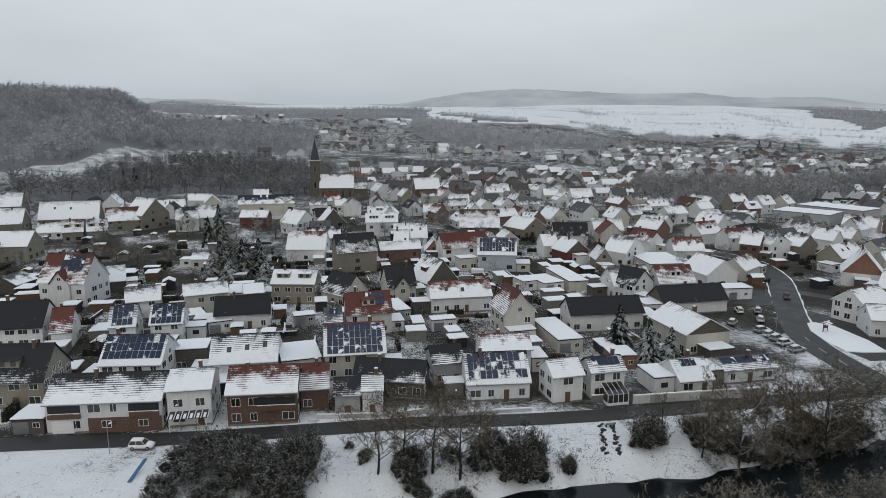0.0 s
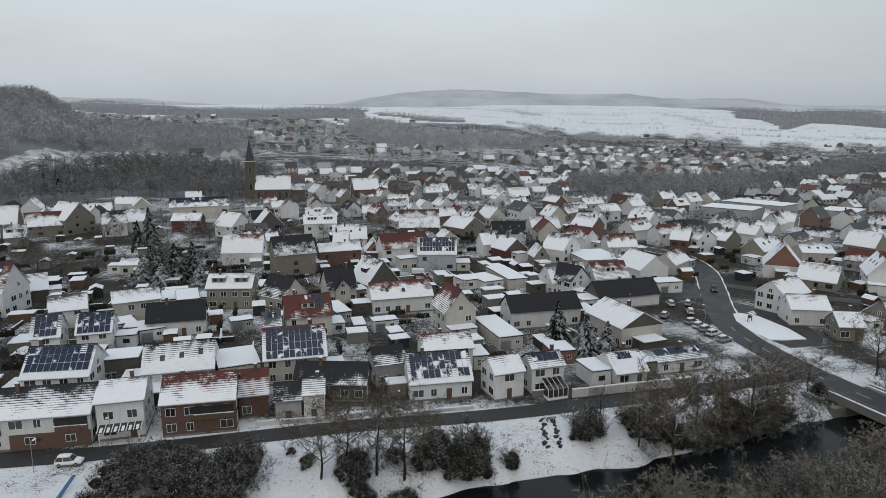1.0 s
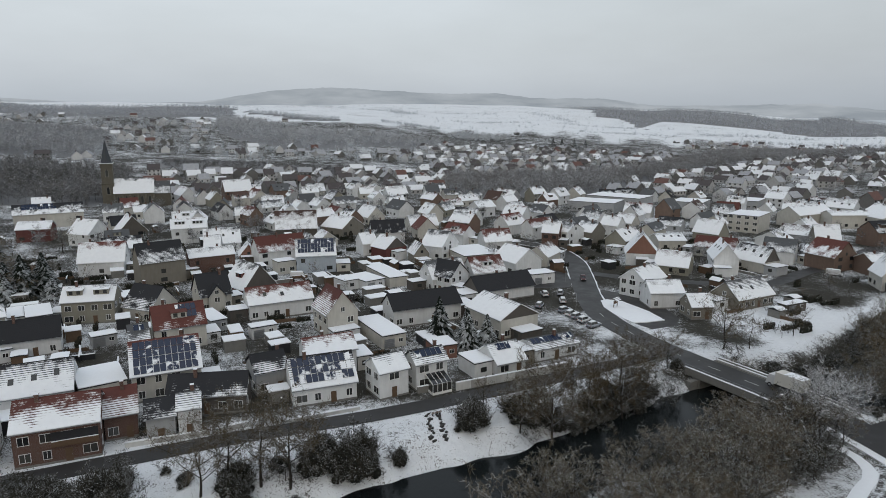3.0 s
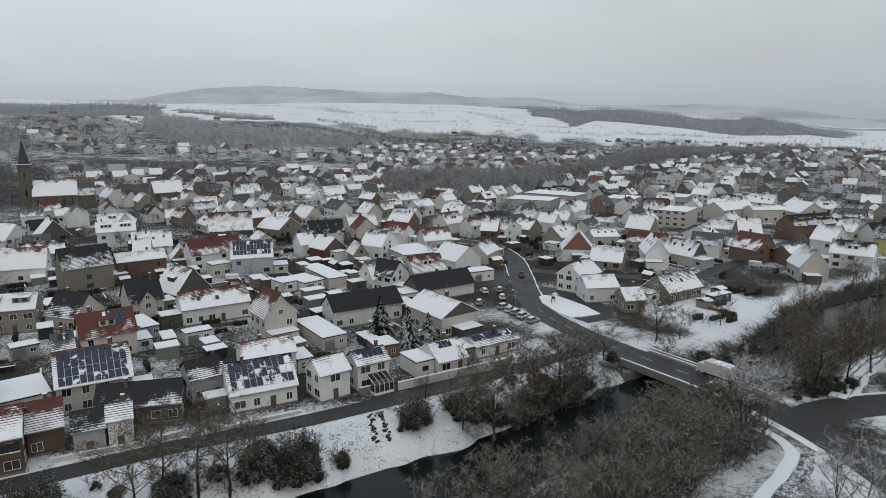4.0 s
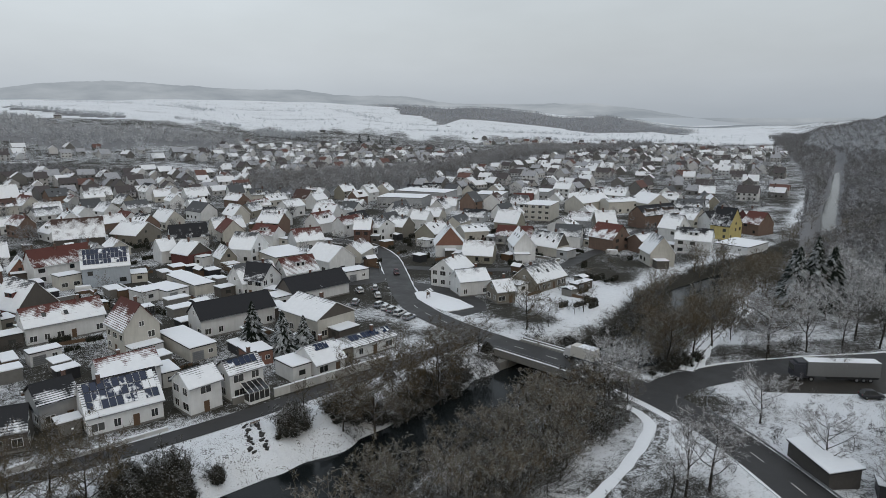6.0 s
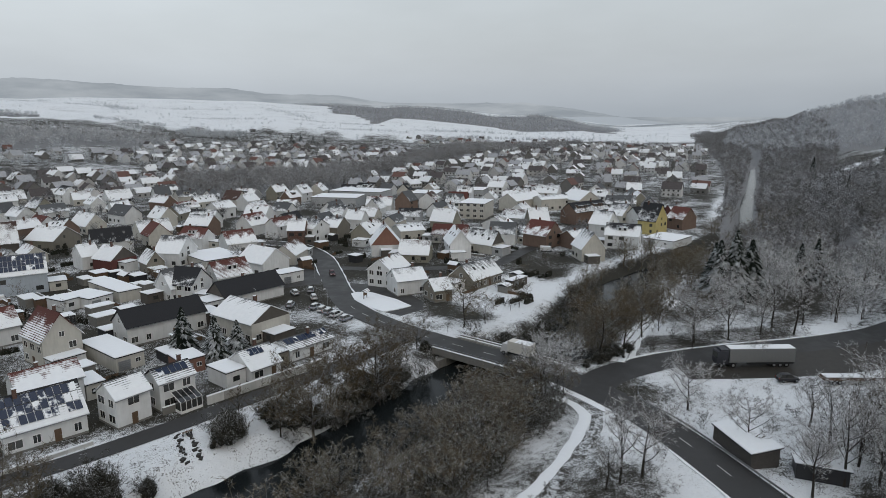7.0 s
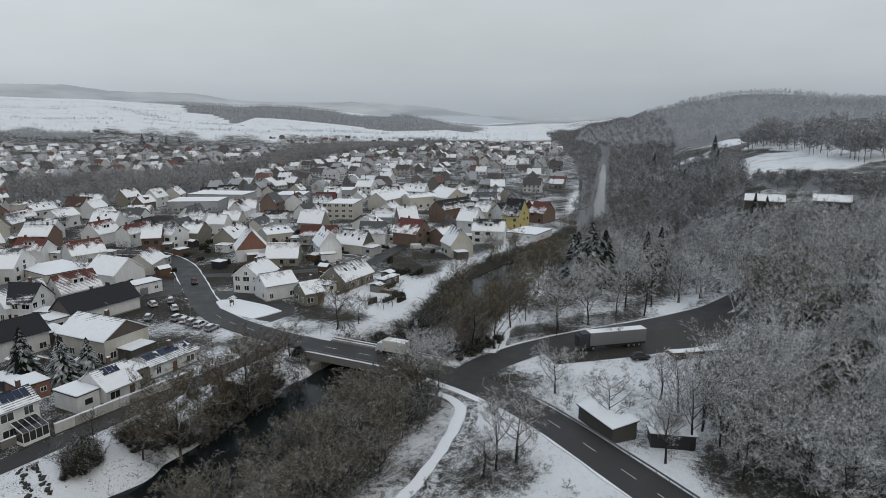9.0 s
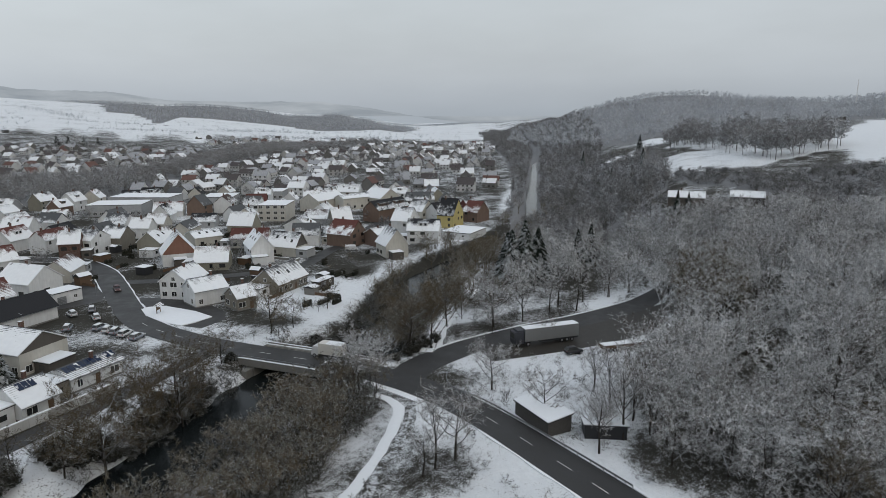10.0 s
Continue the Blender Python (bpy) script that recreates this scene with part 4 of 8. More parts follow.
house(67.9, 186.6, 8.2, 11.6, 9.0, 4.5, 8.9, "white", "red", 0.60, "dorm")
house(54.3, 185.6, 13.8, 12.6, 9.0, 4.0, 8.9, "white", "grey", 0.70, "sky")
house(55.0, 181.9, -55.4, 9.0, 9.6, 5.0, 9.3, "white", "black", 0.30, "")
house(56.5, 142.0, -74.9, 15.0, 11.9, 5.0, 8.3, "cream", "grey", 0.97, "hat", clad="dark")
house(-27.9, 177.4, -37.9, 10.0, 10.1, 3.5, 8.7, "cream", "black", 0.35, "")
house(-13.0, 181.8, 20.1, 8.8, 9.0, 4.5, 10.0, "cream", "black", 0.15, "xg")
house(-2.9, 192.4, -59.6, 12.0, 11.4, 3.5, 10.2, "red", "grey", 0.85, "dorm", clad="dark")
house(7.1, 235.1, 18.3, 18.2, 9.0, 5.6, 10.6, "white", "red", 0.35, "", level=1)
house(18.9, 220.5, -4.5, 13.7, 9.0, 5.9, 11.2, "blue", "grey", 0.50, "solar", level=1)
house(16.8, 293.0, -1.8, 18.4, 12.0, 4.0, 11.5, "dark", "brown", 0.60, "chim", level=1, clad="dark")
house(37.5, 291.3, -52.9, 14.0, 14.6, 4.0, 8.7, "tan", "grey", 0.95, "", level=1)
house(53.3, 267.8, -1.0, 14.7, 9.0, 4.5, 9.4, "white", "black", 0.20, "sky", level=1)
house(40.4, 244.4, 10.9, 6.3, 9.0, 4.5, 8.3, "white", "grey", 0.97, "", level=1)
house(47.6, 236.4, -65.0, 10.0, 10.6, 4.0, 8.1, "red", "grey", 0.90, "chim", level=1, clad="dark")
house(-50.5, 237.6, -0.8, 14.7, 11.0, 4.5, 10.6, "white", "red", 0.80, "", level=1)
house(-30.7, 218.2, 21.9, 14.1, 10.0, 7.4, 13.1, "tan", "black", 0.40, "", level=1)
house(-15.7, 227.2, 14.9, 15.2, 7.0, 6.3, 8.8, "brick", "grey", 0.90, "", level=1)
house(-16.4, 253.9, -1.9, 6.2, 10.0, 4.0, 8.7, "white", "grey", 0.98, "", level=1)
house(-3.7, 241.4, -86.8, 9.0, 7.0, 3.0, 7.2, "orange", "grey", 0.90, "", level=1)
house(66.0, 230.2, -49.1, 10.0, 12.0, 5.0, 10.3, "white", "grey", 0.80, "", level=1)
house(56.1, 223.7, -85.5, 8.0, 6.4, 3.5, 7.5, "tan", "grey", 0.80, "", level=1)
house(117.0, 239.0, -38.3, 7.4, 10.0, 6.0, 10.3, "brick", "grey", 0.95, "chim", level=1)
house(124.5, 241.8, -65.1, 11.0, 12.0, 6.0, 9.2, "white", "grey", 0.70, "", level=1)
house(136.5, 243.0, -59.4, 8.8, 12.0, 5.0, 8.8, "tan", "grey", 0.70, "", level=1)
house(91.2, 237.9, -0.4, 11.9, 10.0, 4.0, 8.5, "white", "red", 0.60, "", level=1)
house(133.8, 200.2, 59.8, 13.0, 12.0, 4.0, 11.2, "white", "grey", 0.90, "chim", level=1, clad="orange")
house(109.0, 161.5, 26.2, 12.0, 9.3, 5.0, 8.7, "white", "grey", 0.90, "chim")
house(107.1, 149.4, -12.9, 9.8, 9.0, 4.5, 7.4, "white", "grey", 0.90, "")
house(109.5, 137.8, -11.7, 6.1, 8.0, 3.5, 6.3, "tan", "grey", 0.95, "")
house(129.0, 143.5, 11.3, 15.2, 10.0, 3.2, 7.4, "tan", "grey", 0.75, "sky,chim")
house(153.0, 180.7, 59.8, 15.0, 8.7, 5.0, 10.4, "white", "grey", 0.97, "sky", level=1)
house(165.2, 179.1, -76.6, 13.0, 9.3, 3.5, 8.6, "cream", "black", 0.80, "sky", level=1, clad="dark")
house(198.0, 206.0, 29.4, 11.0, 11.7, 4.5, 7.9, "white", "grey", 0.80, "dorm", level=1)
house(223.3, 205.5, -30.2, 9.8, 10.0, 3.5, 9.2, "tan", "grey", 0.95, "", level=1)
house(191.6, 173.1, -83.9, 12.0, 12.0, 5.0, 10.2, "brown", "red", 0.40, "", level=1)
house(197.9, 162.2, -11.8, 7.7, 9.0, 5.0, 7.2, "brown", "grey", 0.90, "", level=1)
house(185.5, 145.3, 59.8, 11.0, 9.6, 4.5, 10.5, "cream", "grey", 0.85, "", level=1)
house(262.0, 254.0, 9.1, 25.8, 13.0, 6.0, 9.9, "cream", "grey", 0.97, "", level=1)
house(278.6, 240.2, -15.1, 29.7, 10.0, 6.5, 8.3, "cream", "grey", 0.90, "", level=1)
house(287.0, 231.9, 80.3, 16.0, 16.0, 6.0, 11.0, "cream", "grey", 0.95, "", level=1)
house(253.2, 201.3, -1.1, 25.1, 11.0, 6.0, 10.3, "brown", "black", 0.45, "dorm2", level=1)
house(226.8, 170.0, -77.9, 9.0, 12.0, 6.0, 11.4, "white", "grey", 0.75, "", level=1)
house(255.0, 181.5, -87.1, 9.0, 12.0, 6.0, 11.2, "cream", "grey", 0.60, "", level=1)
house(256.8, 172.5, -9.1, 9.7, 9.0, 6.0, 10.3, "white", "black", 0.45, "", level=1)
house(251.0, 161.8, -83.4, 9.0, 12.0, 6.0, 13.5, "yellow", "black", 0.30, "", level=1)
house(280.0, 169.5, -16.2, 7.6, 9.0, 6.0, 9.7, "red", "grey", 0.70, "", level=1)
house(272.8, 160.7, 88.0, 9.0, 12.0, 5.0, 10.0, "brown", "red", 0.40, "", level=1)
house(159.4, 220.8, -15.4, 11.5, 12.0, 4.0, 6.1, "cream", "grey", 0.97, "sky", level=1)
house(-177.9, 305.9, 15.5, 26.1, 13.0, 5.9, 13.5, "tan", "grey", 0.95, "sky", level=1)
house(-197.1, 289.1, 16.1, 14.5, 14.0, 6.0, 12.3, "tan", "grey", 0.95, "", level=1)
house(-234.4, 342.8, 18.5, 18.7, 16.0, 7.0, 14.4, "tan", "grey", 0.70, "", level=1)
house(-162.4, 236.1, 7.6, 19.8, 14.0, 6.0, 10.7, "olive", "grey", 0.97, "", level=1)
house(-159.9, 275.0, 23.2, 8.5, 9.0, 4.5, 9.2, "tan", "red", 0.70, "dorm2", level=1)
house(-151.1, 278.0, 24.5, 8.3, 9.0, 4.5, 9.3, "tan", "grey", 0.70, "dorm2", level=1)
house(-153.1, 306.1, 24.1, 15.8, 12.0, 5.0, 10.8, "tan", "red", 0.60, "", level=1)
house(-144.9, 312.5, -29.2, 14.0, 16.0, 7.0, 14.4, "tan", "grey", 0.97, "", level=1)
house(-122.1, 303.7, 24.1, 10.5, 10.0, 6.0, 11.2, "white", "black", 0.60, "xg", level=1)
house(-116.3, 316.1, 28.4, 9.3, 10.0, 5.0, 9.4, "cream", "grey", 0.90, "", level=1)
house(-97.8, 355.0, 14.4, 30.0, 11.0, 7.0, 11.4, "cream", "black", 0.50, "solar1", level=1)
house(-92.0, 313.8, 0.8, 13.6, 11.0, 5.5, 8.4, "red", "grey", 0.90, "", level=1)
house(-85.0, 223.8, 5.2, 7.4, 8.0, 3.5, 5.1, "cream", "grey", 0.97, "", level=1)
house(-67.7, 297.0, -36.4, 12.0, 12.0, 5.0, 10.7, "white", "grey", 0.95, "", level=1)
house(-52.0, 298.1, -70.9, 12.0, 12.0, 5.0, 11.8, "dark", "grey", 0.90, "", level=1, clad="dark")
house(-28.1, 291.4, 6.7, 14.7, 10.0, 6.5, 10.2, "white", "brown", 0.90, "dorm2", level=1)
house(-11.8, 448.1, 15.2, 18.1, 12.0, 6.0, 13.2, "brick", "grey", 0.95, "", level=1)
house(-130.7, 189.9, 84.2, 9.0, 10.0, 3.0, 5.4, "dark", "grey", 0.60, "", level=1)
house(-26.5, 149.0, 12.8, 4.4, 8.0, 4.0, 6.7, "dark", "grey", 0.50, "solar1")
flat_house(-68.0, 100.3, 4.4, 5.4, 5.9, 2.8, "dark")
flat_house(-29.8, 126.7, 18.2, 8.1, 11.1, 4.0, "cream")
flat_house(-58.7, 177.3, 17.6, 4.0, 10.7, 4.0, "white")
flat_house(-53.3, 175.7, 17.7, 5.9, 11.9, 4.5, "white")
flat_house(-52.2, 127.7, 11.2, 7.0, 6.6, 5.0, "dark")
flat_house(-12.2, 164.9, 21.2, 4.3, 11.6, 3.0, "grey")
flat_house(-1.1, 173.0, 20.6, 6.6, 7.5, 3.0, "white")
flat_house(26.6, 144.1, 12.9, 6.2, 16.5, 3.2, "cream")
flat_house(85.3, 183.0, 6.6, 8.7, 6.0, 3.5, "white")
flat_house(8.1, 220.1, 19.4, 6.7, 5.6, 4.5, "cream")
flat_house(39.3, 199.4, -77.6, 19.6, 6.6, 3.2, "cream")
flat_house(31.6, 193.9, 23.1, 7.2, 11.2, 3.0, "white")
flat_house(-17.8, 167.0, -2.1, 4.7, 10.6, 3.0, "white")
flat_house(-0.1, 153.1, 14.9, 6.4, 3.7, 3.0, "white")
flat_house(37.2, 128.8, 5.3, 5.5, 6.1, 3.2, "orange")
flat_house(76.1, 222.7, 6.3, 14.5, 19.3, 3.5, "cream")
flat_house(58.8, 148.8, -10.3, 5.7, 6.6, 3.2, "white")
flat_house(223.5, 248.7, -56.6, 14.2, 20.0, 8.0, "cream")
flat_house(140.3, 199.8, -43.8, 13.9, 14.4, 3.2, "cream")
flat_house(210.6, 341.0, -56.7, 33.9, 20.0, 7.0, "grey")
flat_house(188.5, 330.3, -47.5, 27.3, 20.0, 6.0, "grey")
flat_house(241.0, 314.3, -50.2, 17.2, 20.0, 6.0, "grey")
flat_house(282.6, 317.1, -53.8, 16.2, 19.9, 5.0, "grey")
flat_house(201.4, 189.3, -47.1, 8.9, 14.3, 3.0, "white")
flat_house(136.9, 133.8, 9.4, 8.3, 3.0, 2.6, "dark")
flat_house(233.4, 143.3, -82.5, 13.7, 17.9, 3.0, "white")
flat_house(-63.4, 157.8, 31.1, 4.7, 6.7, 3.0, "white")
flat_house(-35.3, 157.2, 20.4, 5.6, 4.0, 2.8, "grey")
flat_house(-54.7, 151.1, 25.2, 5.8, 3.3, 3.0, "white")


def church(x, y, rot):
    """Sandstone church: a nave with pointed windows and a west tower with a slate spire."""
    z = ground_at(x, y)
    c = root("church", x, y, z, rot, "sandstone village church with slender slate spire and snowy nave roof", "church")
    l, w, he, hr = 22.0, 13.0, 8.5, 17.0
    FOOTPRINTS.append((x + 14, y, rot, 40, 18))
    part("nave", cache_mesh("nave", *gable_prism(l, w - 0.8, he, hr - 0.3), STONE), c, pose(l / 2 + 3, 0, 0))
    sl = slab(l + 0.6, w / 2, hr - he)
    for turn in (0, 180):
        part("roof_slope", sl, c, pose(l / 2 + 3, 0, hr, 0, 0, turn), (*TILES["grey"], 0.88))
    part("choir", cache_mesh("choir", *gable_prism(9, 10, 8, 14.5), STONE), c, pose(l + 7.5, 0, 0))
    sl = slab(9.4, 5.6, 7.2)
    for turn in (0, 180):
        part("roof_slope", sl, c, pose(l + 7.5, 0, 15, 0, 0, turn), (*TILES["grey"], 0.4))
    pointed = [(-0.7, 0), (0.7, 0), (0.7, 3.2), (0.35, 4.0), (0, 4.4), (-0.35, 4.0), (-0.7, 3.2)]
    win = prism(pointed, -0.08, 0.08)
    surround = prism([(a * 1.35, b * 1.06 - 0.2) for a, b in pointed], -0.05, 0.05)
    wm, sm = cache_mesh("window", *surround, CONC), cache_mesh("pane", *win, GLASS)
    but = cache_mesh("buttress", *prism([(-1.2, 0), (0.2, 0), (0.2, 7.6), (-0.3, 7.6), (-1.2, 5.0)], -0.5, 0.5), STONE)
    for s in (-1, 1):
        for i in range(5):
            ob = part("window", wm, c, pose(5.4 + i * 4.3, s * (w / 2 - 0.4), 2.4, 0, 0, 90))
            part("pane", sm, ob)
        for i in range(6):
            part("buttress", but, c, pose(3.3 + i * 4.3, s * (w / 2 - 0.3), 0, 0, 0, 0 if s < 0 else 180))
    t = part("tower", cache_mesh("tower", *join([box(-3.4, 3.4, -3.4, 3.4, -1, 14), box(-3.6, 3.6, -3.6, 3.6, 14, 14.5), box(-3.1, 3.1, -3.1, 3.1, 14.5, 25.5),
                                                 box(-3.6, 3.6, -3.6, 3.6, 25.5, 26.2)]), STONE), c)
    v = [(3.2 * math.cos(radians(45 * i + 22.5)), 3.2 * math.sin(radians(45 * i + 22.5)), 26.2) for i in range(8)] + [(0, 0, 40.5)]
    part("spire", cache_mesh("spire", v, [(i, (i + 1) % 8, 8) for i in range(8)] + [tuple(range(7, -1, -1))], SLATE), c)
    part("snow_ledge", cache_mesh("snow_ledge", *box(-3.65, 3.65, -3.65, 3.65, 26.2, 26.4), SNOWM), c)
    part("cross", cache_mesh("cross", *join([box(-0.06, 0.06, -0.06, 0.06, 40.3, 42.2), box(-0.5, 0.5, -0.05, 0.05, 41.4, 41.55)]), DARKM), c)
    for side in range(4):
        for q in (8.0, 18.5):
            ob = part("window", wm, t, pose(0, 0, q, 0, 0, 90 * side) @ pose(3.42 if q < 14 else 3.12, 0, 0))
            part("pane", sm, ob)


church(-84.5, 428.5, 4)

# ---------------------------------------------------------------- trees


def tree_arrays(seed, height_m, spread, limbs=6, branches=6, subs=5, twigs=5, trunk_part=0.3, up=0.5, twig_w=0.05):
    """Arrays of a bare tree: (trunk and limbs), (branches and twigs)."""
    rs = np.random.RandomState(seed)
    wood, fine = ([], []), ([], [])
    count = {id(wood): 0, id(fine): 0}

    def unit(v):
        return v / (math.sqrt(v[0] * v[0] + v[1] * v[1] + v[2] * v[2]) + 1e-9)

    def limb(store, p0, p1, r0, r1, n):
        a = unit(p1 - p0)
        b = unit(np.cross(a, [0.31, 0.52, 0.8]))
        c = np.cross(a, b)
        k = count[id(store)]
        count[id(store)] += 2 * n
        th = np.arange(n) * 2 * np.pi / n
        ring = np.cos(th)[:, None] * b + np.sin(th)[:, None] * c
        store[0].append(np.concatenate([p0 + ring * r0, p1 + ring * r1]))
        i = np.arange(n)
        j = (i + 1) % n
        store[1].append(np.concatenate([np.stack([i, j, n + j], 1), np.stack([i, n + j, n + i], 1)]) + k)

    def sprig(store, p0, p1, w):
        a = unit(p1 - p0)
        g = rs.normal(size=3)
        s = unit(np.array([a[1] * g[2] - a[2] * g[1], a[2] * g[0] - a[0] * g[2], a[0] * g[1] - a[1] * g[0]])) * w
        k = count[id(store)]
        count[id(store)] += 3
        store[0].append(np.stack([p0 - s, p0 + s, p1]))
        store[1].append(np.array([[0, 1, 2]]) + k)

    H = height_m
    r = 0.018 * H
    p = np.zeros(3)
    p[2] = -0.5
    axis = [p]
    steps = 5
    for i in range(steps):
        q = np.array([rs.normal() * 0.012 * H, rs.normal() * 0.012 * H, 0]) + axis[-1]
        q[2] = H * 0.80 * (i + 1) / steps
        limb(wood, axis[-1], q, r * (1 - i / (steps + 0.6)), r * (1 - (i + 1) / (steps + 0.6)), 6)
        axis.append(q)
    axis = np.array(axis)

    def along(t):
        return np.array([np.interp(t, np.linspace(0, 1, len(axis)), axis[:, k]) for k in range(3)])

    for i in range(limbs):
        t = trunk_part + (1 - trunk_part) * (i + rs.rand() * 0.7) / limbs
        a0 = along(min(t, 1))
        th = i * 2.4 + rs.rand()
        u0 = (t - trunk_part) / (1 - trunk_part)
        reach = spread * (0.58 + 0.52 * math.sin(math.pi * (0.20 + 0.72 * min(u0, 1)))) * rs.uniform(0.8, 1.12)
        rise = reach * up * rs.uniform(0.7, 1.5) + (1 - t) * 0.24 * H
        m0 = a0 + np.array([np.cos(th) * reach * 0.5, np.sin(th) * reach * 0.5, rise * 0.4])
        a1 = a0 + np.array([np.cos(th) * reach, np.sin(th) * reach, rise])
        rr = r * 0.46 * (1.1 - 0.6 * t)
        limb(wood, a0, m0, rr, rr * 0.7, 4)
        limb(wood, m0, a1, rr * 0.7, rr * 0.25, 4)
        for b in range(branches):
            u = 0.3 + 0.7 * (b + rs.rand()) / branches
            b0 = a0 + (m0 - a0) * 2 * u if u < 0.5 else m0 + (a1 - m0) * (2 * u - 1)
            dirn = unit(unit(a1 - a0) * 0.6 + rs.normal(size=3) * 0.75 + np.array([0, 0, 0.35]))
            bl = reach * 0.48 * rs.uniform(0.6, 1.2)
            b1 = b0 + dirn * bl
            limb(fine, b0, b1, rr * 0.3, rr * 0.1, 3)
            for s in range(subs):
                v = 0.25 + 0.75 * (s + rs.rand()) / subs
                s0 = b0 + (b1 - b0) * v
                sd = unit(dirn * 0.6 + rs.normal(size=3) * 0.7 + np.array([0, 0, 0.25]))
                s1 = s0 + sd * bl * 0.5 * rs.uniform(0.6, 1.2)
                sprig(fine, s0, s1, twig_w * 1.0)
                for k in range(twigs):
                    g0 = s0 + (s1 - s0) * (0.3 + 0.7 * rs.rand())
                    sprig(fine, g0, g0 + unit(sd * 0.5 + rs.normal(size=3) * 0.8 + np.array([0, 0, 0.2])) * bl * 0.28 * rs.uniform(0.5, 1.3), twig_w * 0.75)
    return [(np.concatenate(s[0]), np.concatenate(s[1])) for s in (wood, fine)]


RAW = {}


def make_tree(name, seed, h, spread, twigmat=None, **kw):
    (v0, f0), (v1, f1) = tree_arrays(seed, h, spread, **kw)
    RAW.setdefault(name, []).append((np.concatenate([v0, v1]), np.concatenate([f0, f1 + len(v0)]), h))
    return tri_mesh(name + "_trunk", v0, f0, BARK), tri_mesh(name + "_crown", v1, f1, twigmat or TWIG)


BROAD = [make_tree("broad", 10 + i, 12.0, 4.8 + 0.5 * (i % 3), BROWN, limbs=12, branches=7, subs=6, twigs=10, up=0.55, trunk_part=0.24, twig_w=0.026) for i in range(5)]
SLIM = [make_tree("slim", 30 + i, 13.0, 2.7, BROWN, limbs=11, branches=6, subs=6, twigs=10, up=0.9, twig_w=0.025) for i in range(4)]
WOODS = [make_tree("wood", 50 + i, 11.0, 4.8, SLOPE, limbs=13, branches=6, subs=5, twigs=8, up=0.62, trunk_part=0.08, twig_w=0.034) for i in range(5)]
SHRUB = [make_tree("shrub", 70 + i, 4.0, 3.0, BRUSH, limbs=10, branches=6, subs=5, twigs=6, up=0.6, trunk_part=0.02, twig_w=0.04) for i in range(4)]
LOW = [make_tree("low", 80 + i, 2.0, 1.4, BRUSH, limbs=9, branches=5, subs=4, twigs=3, up=0.6, trunk_part=0.02, twig_w=0.04) for i in range(3)]
for i in range(4):
    make_tree("woodlite", 60 + i, 11.0, 4.4, SLOPE, limbs=12, branches=5, subs=5, twigs=4, up=0.5 + 0.1 * i, trunk_part=0.10, twig_w=0.052)
SMALL = [make_tree("small", 90 + i, 5.0, 1.9, limbs=7, branches=5, subs=4, twigs=4, up=0.8, twig_w=0.035) for i in range(3)]

RIVERWOOD = []
for trunk_mesh, crown_mesh in WOODS:
    brown = crown_mesh.copy()
    brown.materials[0] = TWIG
    RIVERWOOD.append((trunk_mesh, brown))

FROSTED = {}
for set_name, source in (("b", BROAD), ("s", SLIM)):
    FROSTED[set_name] = []
    for trunk_mesh, crown_mesh in source:
        white = crown_mesh.copy()
        white.materials[0] = SLOPE
        FROSTED[set_name].append((trunk_mesh, white))


BUSH = []


def merged(first, second):
    """Two meshes in one, each with its own material."""
    bm = bmesh.new()
    bm.from_mesh(first)
    n = len(bm.faces)
    bm.from_mesh(second)
    bm.faces.ensure_lookup_table()
    for face in bm.faces[n:]:
        face.material_index = 1
    me = bpy.data.meshes.new(second.name)
    bm.to_mesh(me)
    bm.free()
    me.materials.append(first.materials[0])
    me.materials.append(second.materials[0])
    return me


MERGED = {}


def low_growth(kind, i):
    key = (id(kind), i)
    if key not in MERGED:
        MERGED[key] = merged(*kind[i])
    return MERGED[key]


def tree(kind, x, y, h, seed, label, category="tree", group="bare trees", name="tree", z=None):
    rnd = random.Random(seed)
    trunk, crown = kind[seed % len(kind)]
    ref = {id(BROAD): 12.0, id(SLIM): 13.0, id(WOODS): 11.0, id(SHRUB): 4.0, id(SMALL): 5.0, id(BUSH): 4.0, id(LOW): 2.0, id(RIVERWOOD): 11.0, id(FROSTED["b"]): 12.0, id(FROSTED["s"]): 13.0}[id(kind)] * 1.08
    s = h / ref
    small = kind is LOW or kind is BUSH or kind is SHRUB
    e = tagged(new(name, low_growth(kind, seed % len(kind)) if small else trunk), label, category, group)
    e.matrix_basis = pose(x, y, ground_at(x, y) if z is None else z, 0, 0, rnd.uniform(0, 360))
    e.scale = (s * rnd.uniform(0.9, 1.15), s * rnd.uniform(0.9, 1.15), s)
    if not small:
        part("crown", crown, e)
    return e


